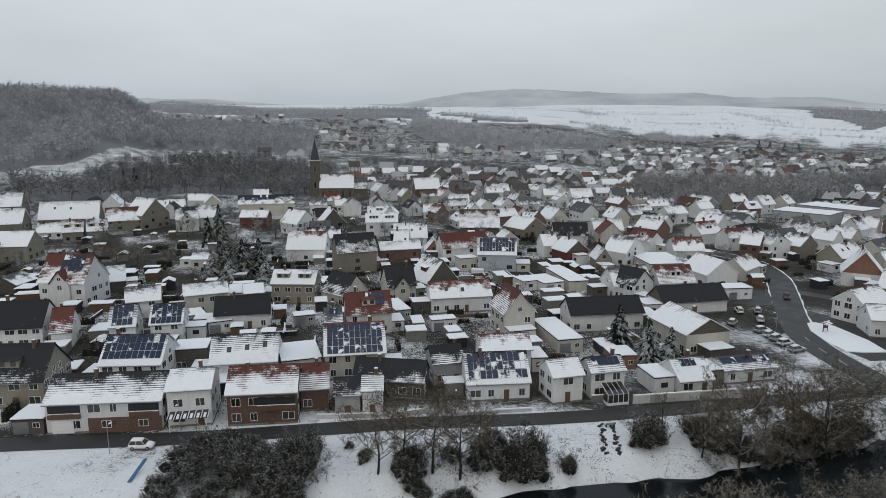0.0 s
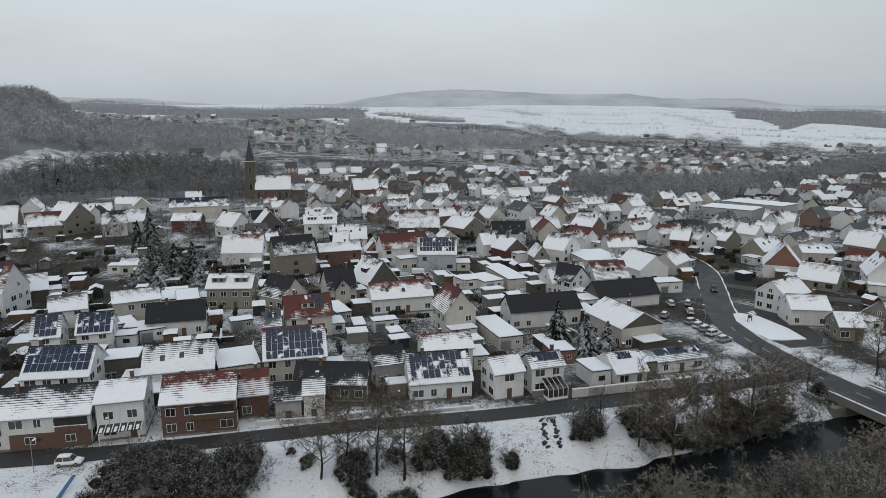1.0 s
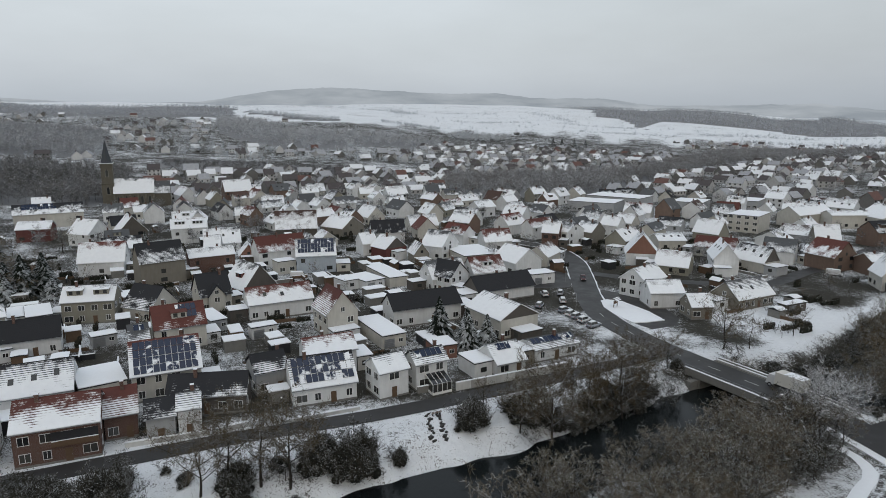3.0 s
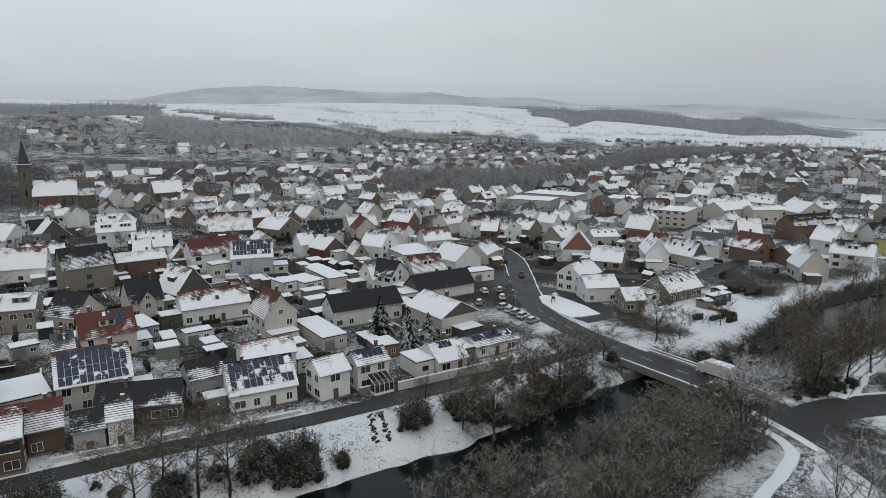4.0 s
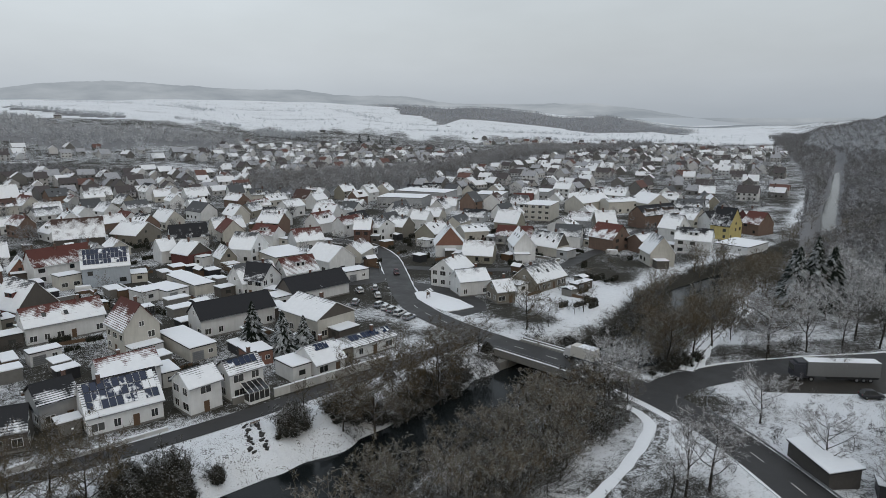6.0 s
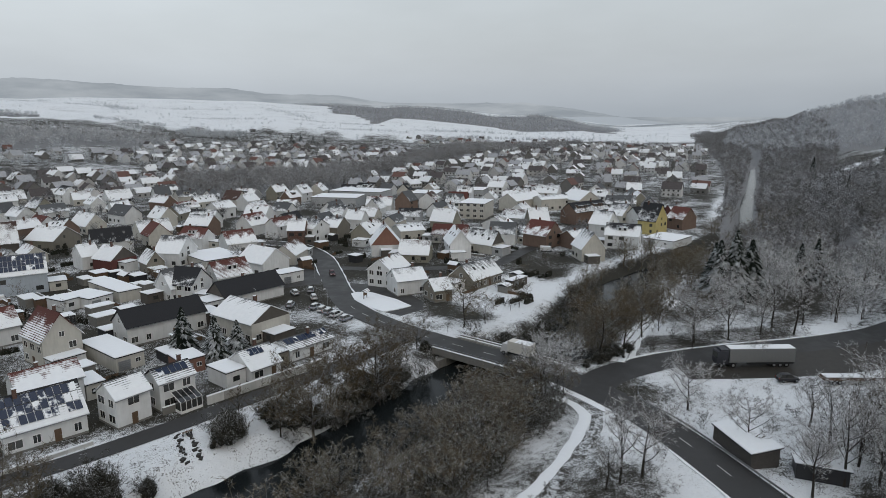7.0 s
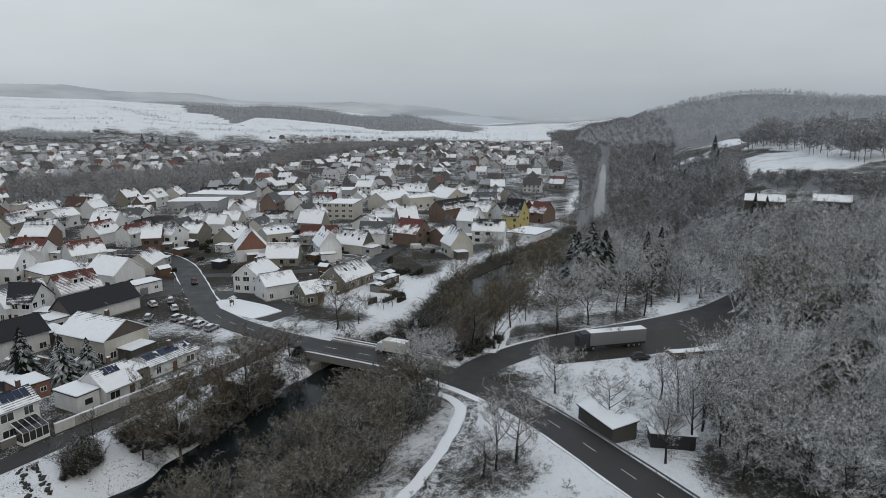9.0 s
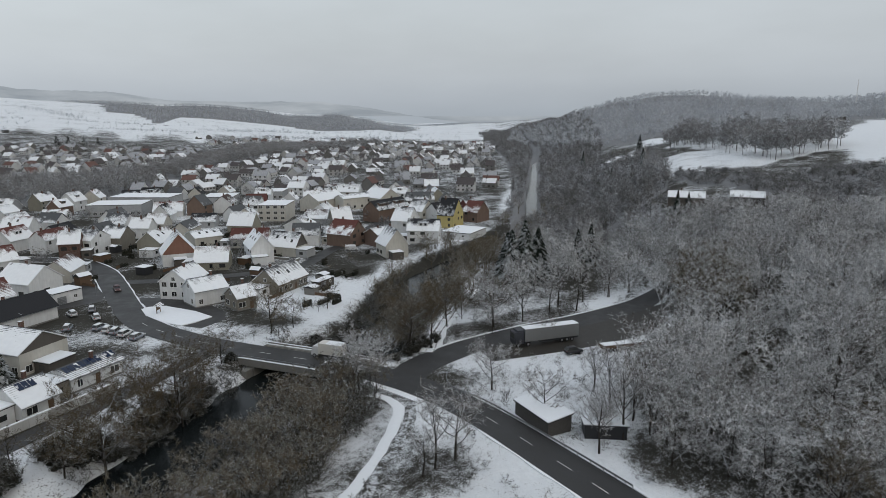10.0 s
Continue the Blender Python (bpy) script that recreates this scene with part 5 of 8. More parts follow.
# single trees by the river, the bridge and the roads
for i, (kind, x, y, h) in enumerate([
        ("b", 99.4, 54.7, 10.5), ("b", 93.4, 41.3, 9.5), ("s", 87.9, 29.6, 10.5), ("s", 94.0, 27.9, 13.5), ("s", 70.5, 48, 13.0), ("b", 74.1, 46.8, 12.5), ("b", 85.7, 75.4, 11.5), ("b", 88.8, 75.4, 10), ("s", 67.7, 48.2, 8),
        ("b", 52, 97, 11), ("b", 58.5, 100, 11.5), ("b", 66, 103, 10.5), ("b", 72, 105.5, 8), ("b", 80, 108.0, 8), ("b", 62, 95.5, 12), ("b", 45.5, 90.2, 15),
        ("b", 129.4, 57.5, 7), ("b", 98.4, 31.5, 10), ("s", 98.1, 24.9, 11), ("s", 101.5, 28.7, 12), ("b", 91.8, 31.0, 8),
        ("b", 84.2, 75.5, 11), ("b", 46.5, 95.0, 12), ("b", 40.5, 92.5, 9), ("b", 98.9, 114.1, 13), ("b", 132.2, 72.5, 15.5),
        ("s", 156.9, 66.3, 14.5), ("s", 155.8, 60.8, 15), ("s", 173.5, 58.3, 13), ("b", 107.5, 80.0, 14.5), ("b", 112.7, 84.3, 13), ("s", 119.5, 86, 11),
        ("s", 94.1, 21.2, 11), ("b", 104.8, 112.8, 8), ("b", 121.0, 117, 8), ("b", -1.5, 87, 14), ("b", 2.5, 86, 13), ("b", -6.0, 88, 12), ("b", -9.5, 86, 11), ("s", 5.5, 88, 11), ("b", 54.1, 95.0, 12.5),
        ("s", 36.4, 99.5, 7), ("b", 68.8, 102.6, 10), ("b", 128, 70.5, 8), ("s", 140.0, 68.5, 14), ("s", 148, 65, 12), ("s", 165, 62.5, 13),
        ("b", 115.5, 79.5, 12), ("b", 102.5, 83.5, 10), ("s", 97, 24, 12), ("b", 103, 29, 11), ("s", 106, 34, 12), ("s", 109, 38.5, 10),
        ("b", 138, 76, 12), ("b", 126, 82, 12)]):
    frosty = x > 60 and y < 76
    tree(FROSTED[kind] if frosty else (BROAD if kind == "b" else SLIM), x, y, h, i * 7 + 3, "bare frosted broadleaf tree beside road and river" if kind == "b" else "slender bare tree with frosted twigs")

# dense rounded bushes on the bank


def bush_meshes(seed):
    """A lumpy dome: solid lumps coloured as inner shade and a shell of many small leaf clusters, 4 m high."""
    rs = np.random.RandomState(seed)
    lumps = []
    for _ in range(15):
        d, th = math.sqrt(rs.rand()), rs.rand() * 6.28
        lumps.append((2.3 * d * math.cos(th), 2.3 * d * math.sin(th), (1 - d * d) * rs.uniform(1.6, 2.8) + 0.5, rs.uniform(0.75, 1.2)))
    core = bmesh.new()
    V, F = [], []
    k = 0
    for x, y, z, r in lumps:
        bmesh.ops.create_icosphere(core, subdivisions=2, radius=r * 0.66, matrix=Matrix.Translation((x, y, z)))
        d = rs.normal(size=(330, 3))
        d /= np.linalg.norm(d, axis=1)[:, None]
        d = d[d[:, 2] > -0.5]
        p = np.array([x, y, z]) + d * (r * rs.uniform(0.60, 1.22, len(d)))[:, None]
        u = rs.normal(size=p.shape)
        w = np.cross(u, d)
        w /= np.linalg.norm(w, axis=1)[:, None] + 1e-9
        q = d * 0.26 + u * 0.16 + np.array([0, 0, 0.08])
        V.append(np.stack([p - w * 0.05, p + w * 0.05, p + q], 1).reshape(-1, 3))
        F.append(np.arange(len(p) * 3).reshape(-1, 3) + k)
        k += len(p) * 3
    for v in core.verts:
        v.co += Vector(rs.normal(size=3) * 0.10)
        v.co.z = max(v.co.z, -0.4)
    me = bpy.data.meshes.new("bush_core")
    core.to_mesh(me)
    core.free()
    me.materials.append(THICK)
    return me, tri_mesh("bush_foliage", np.concatenate(V), np.concatenate(F), BRUSH)


# near-black colour that paints the shade deep in a bush
THICK = plain("bush_inner_shade", (0.016, 0.017, 0.013), 0.95, 3, 0.5)
BUSH += [bush_meshes(500 + i) for i in range(4)]
for i, (x, y, h, n, wx, wy) in enumerate([(-29.5, 88.8, 4.4, 18, 9.0, 3.0), (-29, 83.0, 4.2, 24, 10.0, 4.5), (9.8, 89.8, 4.4, 8, 3.8, 2.8), (14, 90, 3.4, 4, 3, 2), (34, 96, 3.6, 6, 3.5, 2.0), (-1.5, 86.0, 3.2, 10, 5.0, 4.0),
                                           (-15.5, 91.0, 1.6, 5, 5, 2.5), (19.8, 90.0, 2.4, 2, 1.5, 1.2), (44, 96.5, 3.4, 6, 4.5, 3), (52, 95, 3.0, 6, 5, 3), (61, 99, 3.0, 7, 6, 3), (68, 101.5, 2.6, 4, 3, 2),
                                           (57, 104, 1.6, 3, 6, 1.5), (-49, 92.0, 1.0, 2, 3, 0.6), (82, 108, 1.8, 3, 2, 1.5), (104, 77, 2.2, 4, 4, 2.0), (112, 78.5, 2.4, 4, 4, 1.5)]):
    rnd = random.Random(i + 40)
    for k in range(n):
        bx, by = x + rnd.uniform(-1, 1) * wx, y + rnd.uniform(-1, 1) * wy
        if float(distance_to(MAIN, bx, by)) > 5.5 and float(distance_to(SIDE, bx, by)) > 5 and float(distance_to(LANE, bx, by)) > 3.6:
            tree(BUSH, bx, by, h * rnd.uniform(0.7, 1.15), i * 17 + k, "dense dark bush dusted with snow on the river bank", "bush", "bank bushes", "bush")
    for k in range(n // 2 + 1):
        bx, by = x + rnd.uniform(-1, 1) * wx * 1.1, y + rnd.uniform(-1, 1) * wy * 1.1
        if float(distance_to(MAIN, bx, by)) > 6 and float(distance_to(SIDE, bx, by)) > 6 and float(distance_to(LANE, bx, by)) > 4.5:
            tree(SHRUB, bx, by, h * rnd.uniform(0.7, 1.0), i * 13 + k, "bare twiggy shrub dusted with snow among dark bushes", "bush", "bank bushes", "bush")

# brush wood south of the river
rnd = random.Random(5)
n = 0
while n < 135:
    x, y = rnd.uniform(14, 92), rnd.uniform(46, 93)
    d = float(distance_to(RIVER, x, y))
    if y > np.interp(x, RIVER[:, 0], RIVER[:, 1]) or d < 8.5 + 0.10 * max(0.0, 75 - x) or d > 27 or float(distance_to(MAIN, x, y)) < 7 or y < 54 + (92 - x) * 0.05:
        continue
    n += 1
    if n % 3:
        tree(SHRUB, x, y, rnd.uniform(2.5, 5.0), n * 5, "tangled bare riverside shrub with a dusting of snow", "bush", "riverside shrubs", "bush")
    else:
        tree(RIVERWOOD, x, y, rnd.uniform(6, 9.5), n * 5, "small bare riverside tree", "tree", "riverside trees")
# brush on the north bank by the bridge, and upstream
n = 0
while n < 46:
    x, y = rnd.uniform(38, 160), rnd.uniform(86, 128)
    d = float(distance_to(RIVER, x, y))
    if d < 6.0 or d > (13 if x < 96 else 9) or 97 < x < 132 or float(distance_to(MAIN, x, y)) < 6 or float(distance_to(LANE, x, y)) < 4 or y < np.interp(x, RIVER[:, 0], RIVER[:, 1]) and x < 96:
        continue
    n += 1
    tree(SHRUB if n % 3 else RIVERWOOD, x, y, rnd.uniform(2.0, 4.2) if n % 3 else rnd.uniform(5, 8), n * 3, "bare brush on the river bank", "bush", "riverside shrubs", "bush")
# dark growth round the pool above the bridge
for k, (x, y, h) in enumerate([(110.5, 81.5, 9.5), (113.5, 85, 11), (112, 88, 9), (116.5, 88.5, 10), (119, 91, 10), (124, 93, 10), (128, 96, 10), (108, 82.5, 6.5), (115, 82.8, 8)]):
    tree(RIVERWOOD, x, y, h, k * 3 + 1, "spreading bare brown tree beside the river pool", "tree", "riverside trees")
for k in range(30):
    x = rnd.uniform(99, 134)
    y = float(np.interp(x, RIVER[:, 0], RIVER[:, 1])) + rnd.uniform(5.5, 10.5)
    if float(distance_to(MAIN, x, y)) > 6:
        tree(BUSH if k % 3 else SHRUB, x, y, rnd.uniform(1.4, 3.0), k, "dark brush along the river pool", "bush", "riverside shrubs", "bush")
# frosted wood on the slope beyond the main road: the nearest as trees, the rest as one wood


def thicket(name, label, rows, kind, mat, seed):
    """Detailed trees at rows of (x, y, height), joined into one object."""
    rs = np.random.RandomState(seed)
    vs, fs, ts, k = [], [], [], 0
    for x, y, h in rows:
        v, f, h0 = RAW[kind][rs.randint(len(RAW[kind]))]
        th, s = rs.rand() * 6.28, h / (h0 * 1.08)
        c, q = math.cos(th) * s, math.sin(th) * s
        vs.append(np.stack([v[:, 0] * c - v[:, 1] * q + x, v[:, 0] * q + v[:, 1] * c + y, v[:, 2] * s + ground_at(x, y)], 1))
        fs.append(f + k)
        ts.append(np.full(len(v), rs.uniform(-0.8, 0.8)))
        k += len(v)
    me = tri_mesh(name, np.concatenate(vs), np.concatenate(fs), mat)
    me.attributes.new("tone", "FLOAT", "POINT").data.foreach_set("value", np.concatenate(ts).astype(np.float32))
    tagged(new(name, me), label, "trees", kind="stuff")


n = 0
far_slope = []
while n < 520:
    az, r = rnd.uniform(62, 101), math.sqrt(rnd.uniform(66 ** 2, 250 ** 2))
    x, y = r * math.sin(radians(az)), r * math.cos(radians(az))
    if float(distance_to(MAIN, x, y)) < (12 if y < 24 else 19) + rnd.uniform(0, 7) or float(distance_to(SIDE, x, y)) < 8 or float(distance_to(RIVER, x, y)) < 10:
        continue
    if y > 34 and x < 158 or y > 30 + (x - 100) * 0.2 and rnd.random() < 0.55:
        continue
    n += 1
    if r < 116:
        tree(WOODS if n % 5 else SLIM, x, y, rnd.uniform(8.0, 13.0), n, "bare frost-covered tree on the wooded slope", "tree", "slope wood")
    else:
        far_slope.append((x, y, rnd.uniform(8.0, 13.0)))
for k in range(70):
    x, y = rnd.uniform(84, 118), rnd.uniform(-8, 33)
    if 9 < float(distance_to(MAIN, x, y)) < 24:
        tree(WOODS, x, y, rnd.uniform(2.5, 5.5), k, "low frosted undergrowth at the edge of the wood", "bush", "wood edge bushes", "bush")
for k in range(44):
    x, y = (rnd.uniform(150, 178), rnd.uniform(24, 34)) if k % 2 else (rnd.uniform(173, 186), rnd.uniform(30, 44))
    if float(distance_to(SIDE, x, y)) > 5:
        tree(RIVERWOOD if k % 3 else WOODS, x, y, rnd.uniform(7.0, 11.0), k, "bare frost-covered tree on the wooded slope", "tree", "slope wood")
for k in range(26):
    az, r = radians(rnd.uniform(-38, -14)), rnd.uniform(215, 330)
    x, y = r * math.sin(az), r * math.cos(az)
    if all((x - a) ** 2 + (y - b) ** 2 > (max(l, w) / 2 + 1) ** 2 for a, b, _, l, w in FOOTPRINTS):
        tree(RIVERWOOD if k % 3 else BROAD, x, y, rnd.uniform(5, 10), k, "bare dark tree between old farm buildings", "tree", "farm trees")
for k in range(26):
    x, y = rnd.uniform(176, 200), rnd.uniform(28, 50)
    far_slope.append((x, y, rnd.uniform(7.0, 12.0)))
thicket("slope_wood", "dense bare wood white with hoarfrost on a slope", far_slope, "woodlite", SLOPE, 3)


def conifer_mesh(seed):
    rs = np.random.RandomState(seed)
    V, F = [], []
    k = 0
    for i in range(46):
        z = 0.03 + 0.95 * i / 46
        reach = (1 - z) * 0.30 + 0.012
        for j in range(20):
            th = j * 2 * np.pi / 20 + i * 0.6 + rs.rand() * 0.3
            rr = reach * rs.uniform(0.55, 1.2)
            dx, dy = np.cos(th), np.sin(th)
            wd = rr * 0.17 + 0.004
            a = np.array([0, 0, z + 0.03])
            m = np.array([dx * rr * 0.55, dy * rr * 0.55, z + 0.0])
            b = np.array([dx * rr, dy * rr, z - rr * rs.uniform(0.25, 0.5)])
            s = np.array([-dy, dx, 0]) * wd
            V += [a, m - s + [0, 0, -0.012], m + s + [0, 0, -0.012], b, m + [0, 0, 0.012]]
            F += [(k, k + 1, k + 4), (k, k + 4, k + 2), (k + 1, k + 3, k + 4), (k + 4, k + 3, k + 2)]
            k += 5
    V += [np.array([0, 0, 0.9]), np.array([0.012, 0, 0.9]), np.array([0, 0, 1.0])]
    F += [(k, k + 1, k + 2)]
    return np.array(V), np.array(F)


CONIFERS = [tri_mesh("conifer_crown", *conifer_mesh(i), NEEDLE) for i in range(4)]
CONE_TRUNK = cache_mesh("conifer_trunk", *tube((0, 0, -0.05), (0, 0, 0.85), 0.02, 0.004, 6), BARK)


def conifer(x, y, h, seed, wide=1.0):
    e = root("spruce", x, y, ground_at(x, y), seed * 47 % 360, "dark green spruce with snow on its boughs", "conifer", "spruces")
    e.scale = (h * wide, h * wide, h)
    part("trunk", CONE_TRUNK, e)
    part("crown", CONIFERS[seed % 4], e)


for i, (x, y, h, w) in enumerate([(-66.2, 208, 13, 1.6), (-61, 210, 11, 1.7), (-71, 209, 11, 1.7), (-76, 207, 9, 1.7), (-63, 216, 12, 1.5), (-58, 205, 7, 1.8), (-69, 203, 8, 1.8), (-82, 232, 8, 1.6), (-47, 255, 8, 1.6), (-95.3, 271, 17, 1.0), (-99, 268, 12, 1.0),
                                  (39.4, 137.5, 11, 1.25), (43.4, 128.8, 10, 1.3), (44.5, 133, 9, 1.35), (173, 89, 17, 1.25), (176, 86, 20, 1.2), (181, 84, 17, 1.3), (178, 93, 15, 1.3),
                                  (207, 81, 13, 1.15), (214, 79, 14, 1.1), (525, 157, 16, 0.9), (258, 57, 10, 0.8), (262, 62, 11, 0.8), (151.5, 176, 5.5, 0.9), (190, 240, 8, 0.7),
                                  (-42, 268, 9, 1.3), (-210, 440, 15, 0.9), (-204, 446, 14, 0.9), (-216, 436, 13, 0.9), (300, 520, 15, 0.9), (-28, 150, 4.5, 1.5), (541, 1115, 17, 1.2), (556, 1108, 15, 1.3), (575, 1095, 16, 1.2), (592, 1084, 14, 1.3), (413, 121, 15, 0.9), (379, 129, 13, 0.9), (522, 203, 17, 0.8), (48.5, 130.5, 8, 1.4)]):
    conifer(x, y, h, i, w)


# ---------------------------------------------------------------- woods far off
def bare_tree(seed, n0, n1, width, spire=False):
    """A bare tree of unit height: a trunk, n0 limbs and n1 twigs on each, as thin spikes with a rounded outline."""
    rs = np.random.RandomState(seed)
    th = rs.rand(n0) * 6.28
    el = np.arcsin(rs.uniform(-0.7, 1.0, n0))
    reach = rs.uniform(0.7, 1.05, n0)
    wide = 0.36 if not spire else 0.13
    b = np.stack([wide * np.cos(th) * np.cos(el) * reach, wide * np.sin(th) * np.cos(el) * reach, 0.57 + 0.41 * np.sin(el) * reach], 1)
    a = np.zeros((n0, 3))
    a[:, 2] = 0.10 + 0.55 * b[:, 2] * rs.uniform(0.7, 1.0, n0)
    t = rs.uniform(0.35, 1.0, (n0, n1, 1))
    c = (a[:, None] + (b - a)[:, None] * t).reshape(-1, 3)
    d = c + rs.normal(size=c.shape) * np.array([0.085, 0.085, 0.06]) * (0.5 if spire else 1.0) + np.array([0, 0, 0.045])
    p = np.concatenate([[[0, 0, 0.0]], a, c])
    q = np.concatenate([[[0, 0, 0.95]], b, d])
    w = np.concatenate([[0.012], np.full(n0, 0.006), np.full(len(c), width)])[:, None]
    s = np.cross(q - p, rs.normal(size=p.shape))
    s = s / (np.linalg.norm(s, axis=1)[:, None] + 1e-9) * w
    return np.stack([p - s, p + s, q], 1).reshape(-1, 3), np.arange(len(p) * 3).reshape(-1, 3)


FAR_KINDS = [(420, [bare_tree(400 + i, 34, 8, 0.0085, i == 7) for i in range(8)]), (800, [bare_tree(420 + i, 24, 6, 0.012, i == 7) for i in range(8)]),
             (1450, [bare_tree(440 + i, 15, 5, 0.018, i == 7) for i in range(8)]), (9000, [bare_tree(460 + i, 9, 4, 0.032, i == 7) for i in range(8)])]
SHEDS_CLEAR = [(75.6, 256), (83.8, 252), (83.8, 298), (75.6, 300)]


def woodland(name, label, outline, spacing, h0, h1, mat, seed, keep=1.0, low=False):
    """Bare trees filling an outline, about spacing metres apart, as one object."""
    rs = np.random.RandomState(seed)
    pts = np.array([(r * math.sin(radians(a)), r * math.cos(radians(a))) for a, r in outline])
    gx, gy = np.meshgrid(np.arange(pts[:, 0].min(), pts[:, 0].max(), spacing), np.arange(pts[:, 1].min(), pts[:, 1].max(), spacing))
    x = gx.ravel() + rs.uniform(-0.5, 0.5, gx.size) * spacing
    y = gy.ravel() + rs.uniform(-0.5, 0.5, gx.size) * spacing
    az, r = np.degrees(np.arctan2(x, y)), np.hypot(x, y)
    gap = np.sin(x / 37 + 1.9 * np.sin(y / 29)) * np.sin(y / 33 + 1.4 * np.sin(x / 47))
    ok = inside(outline, *ragged(az, r)) & (rs.rand(len(x)) < keep * np.where(gap > 0.62, 0.35, 1.0)) & ~inside(SHEDS_CLEAR, az, r)
    ok &= (az > -40) & (az < 97)
    x, y, r = x[ok], y[ok], r[ok]
    ok = distance_to(RIVER, x, y) > np.where(r > 350, 5.5, 9)
    x, y, r = x[ok], y[ok], r[ok]
    z = height(x, y) - 0.3
    patch = 0.5 + 0.5 * np.sin(x / 43 + 1.7 * np.sin(y / 31)) * np.sin(y / 37 + x / 90)
    h = h0 + (h1 - h0) * np.clip(0.55 * rs.rand(len(x)) + 0.45 * patch, 0, 1)
    vs, fs, ts, k = [], [], [], 0
    for i in range(len(x)):
        kinds = next(q for lim, q in FAR_KINDS if r[i] < lim)
        v, f = kinds[rs.randint(8)]
        th = rs.rand() * 6.28
        wdt = h[i] * rs.uniform(0.85, 1.25) * (1.7 if low else 1.0)
        c, s = math.cos(th) * wdt, math.sin(th) * wdt
        vs.append(np.stack([v[:, 0] * c - v[:, 1] * s + x[i], v[:, 0] * s + v[:, 1] * c + y[i], v[:, 2] * h[i] + z[i]], 1))
        fs.append(f + k)
        ts.append(np.full(len(v), rs.uniform(-0.8, 0.8) + 0.9 * (patch[i] - 0.5)))
        k += len(v)
    me = tri_mesh(name, np.concatenate(vs), np.concatenate(fs), mat)
    me.attributes.new("tone", "FLOAT", "POINT").data.foreach_set("value", np.concatenate(ts).astype(np.float32))
    tagged(new(name, me), label, "trees", kind="stuff")


# the hill and field woods carry their haze in the material colour
woodland("wooded_hill", "frosted bare wood covering a hillside, paled for haze", HILL_WOOD, 8.4, 9, 22, HAZY_FROSTWOOD, 1)
woodland("terrace_wood", "frosted bare wood below a row of houses, paled for haze", TERRACE_WOOD, 8.6, 8, 19, HAZY_FROSTWOOD, 2, 0.9)
woodland("bare_copse", "dark bare copse behind the church", CHURCH_COPSE, 5.6, 9, 17, COPSE, 3)
woodland("meadow_shrubs", "bare shrubs at the edge of a snowy meadow", MEADOW_SHRUBS, 9, 5, 9, COPSE, 4, 0.6)
woodland("bank_hedge", "dark hedge along an embankment", BANK_HEDGE, 5.0, 3.5, 6, COPSE, 5, low=True)
woodland("garden_wood", "frosted wood above the hillside gardens, paled for haze", GARDEN_WOOD, 9.0, 7, 18, HAZY_FROSTWOOD, 6, 0.85)
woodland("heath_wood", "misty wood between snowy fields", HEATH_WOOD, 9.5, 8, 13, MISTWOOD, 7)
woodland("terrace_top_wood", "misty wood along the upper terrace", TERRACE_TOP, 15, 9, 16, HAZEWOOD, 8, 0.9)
woodland("river_belt", "belt of dark bare trees between the housing quarters", RIVER_BELT, 6.6, 8, 16, BELTWOOD, 9)
woodland("poplar_grove", "grove of slender bare trees at the field edge", POPLARS, 10, 14, 22, MISTWOOD, 10)
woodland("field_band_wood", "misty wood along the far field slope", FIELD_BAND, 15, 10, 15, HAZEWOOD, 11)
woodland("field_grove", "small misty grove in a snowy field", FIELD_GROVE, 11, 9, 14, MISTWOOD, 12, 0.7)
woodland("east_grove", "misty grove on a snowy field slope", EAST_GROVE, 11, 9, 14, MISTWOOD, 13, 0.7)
woodland("valley_wood", "bare frosted trees along the river valley, toned for haze", VALLEY_WOOD, 8.0, 8, 14, FARWOOD, 14, 0.9)
woodland("hilltop_grove", "tall bare trees standing on a snowy hilltop", HILLTOP_GROVE, 6.4, 11, 22, BELTWOOD, 15, 0.9)
woodland("dark_scrub", "dark scrub on a steep bank", DARK_SCRUB, 4.6, 3, 6.5, COPSE, 16, 0.85, low=True)
woodland("slope_edge_wood", "bare frosted trees along the upper slope, toned for haze", SLOPE_EDGE, 6.6, 8, 13, FARWOOD, 17, 0.95)
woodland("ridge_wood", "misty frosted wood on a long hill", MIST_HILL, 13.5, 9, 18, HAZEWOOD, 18)


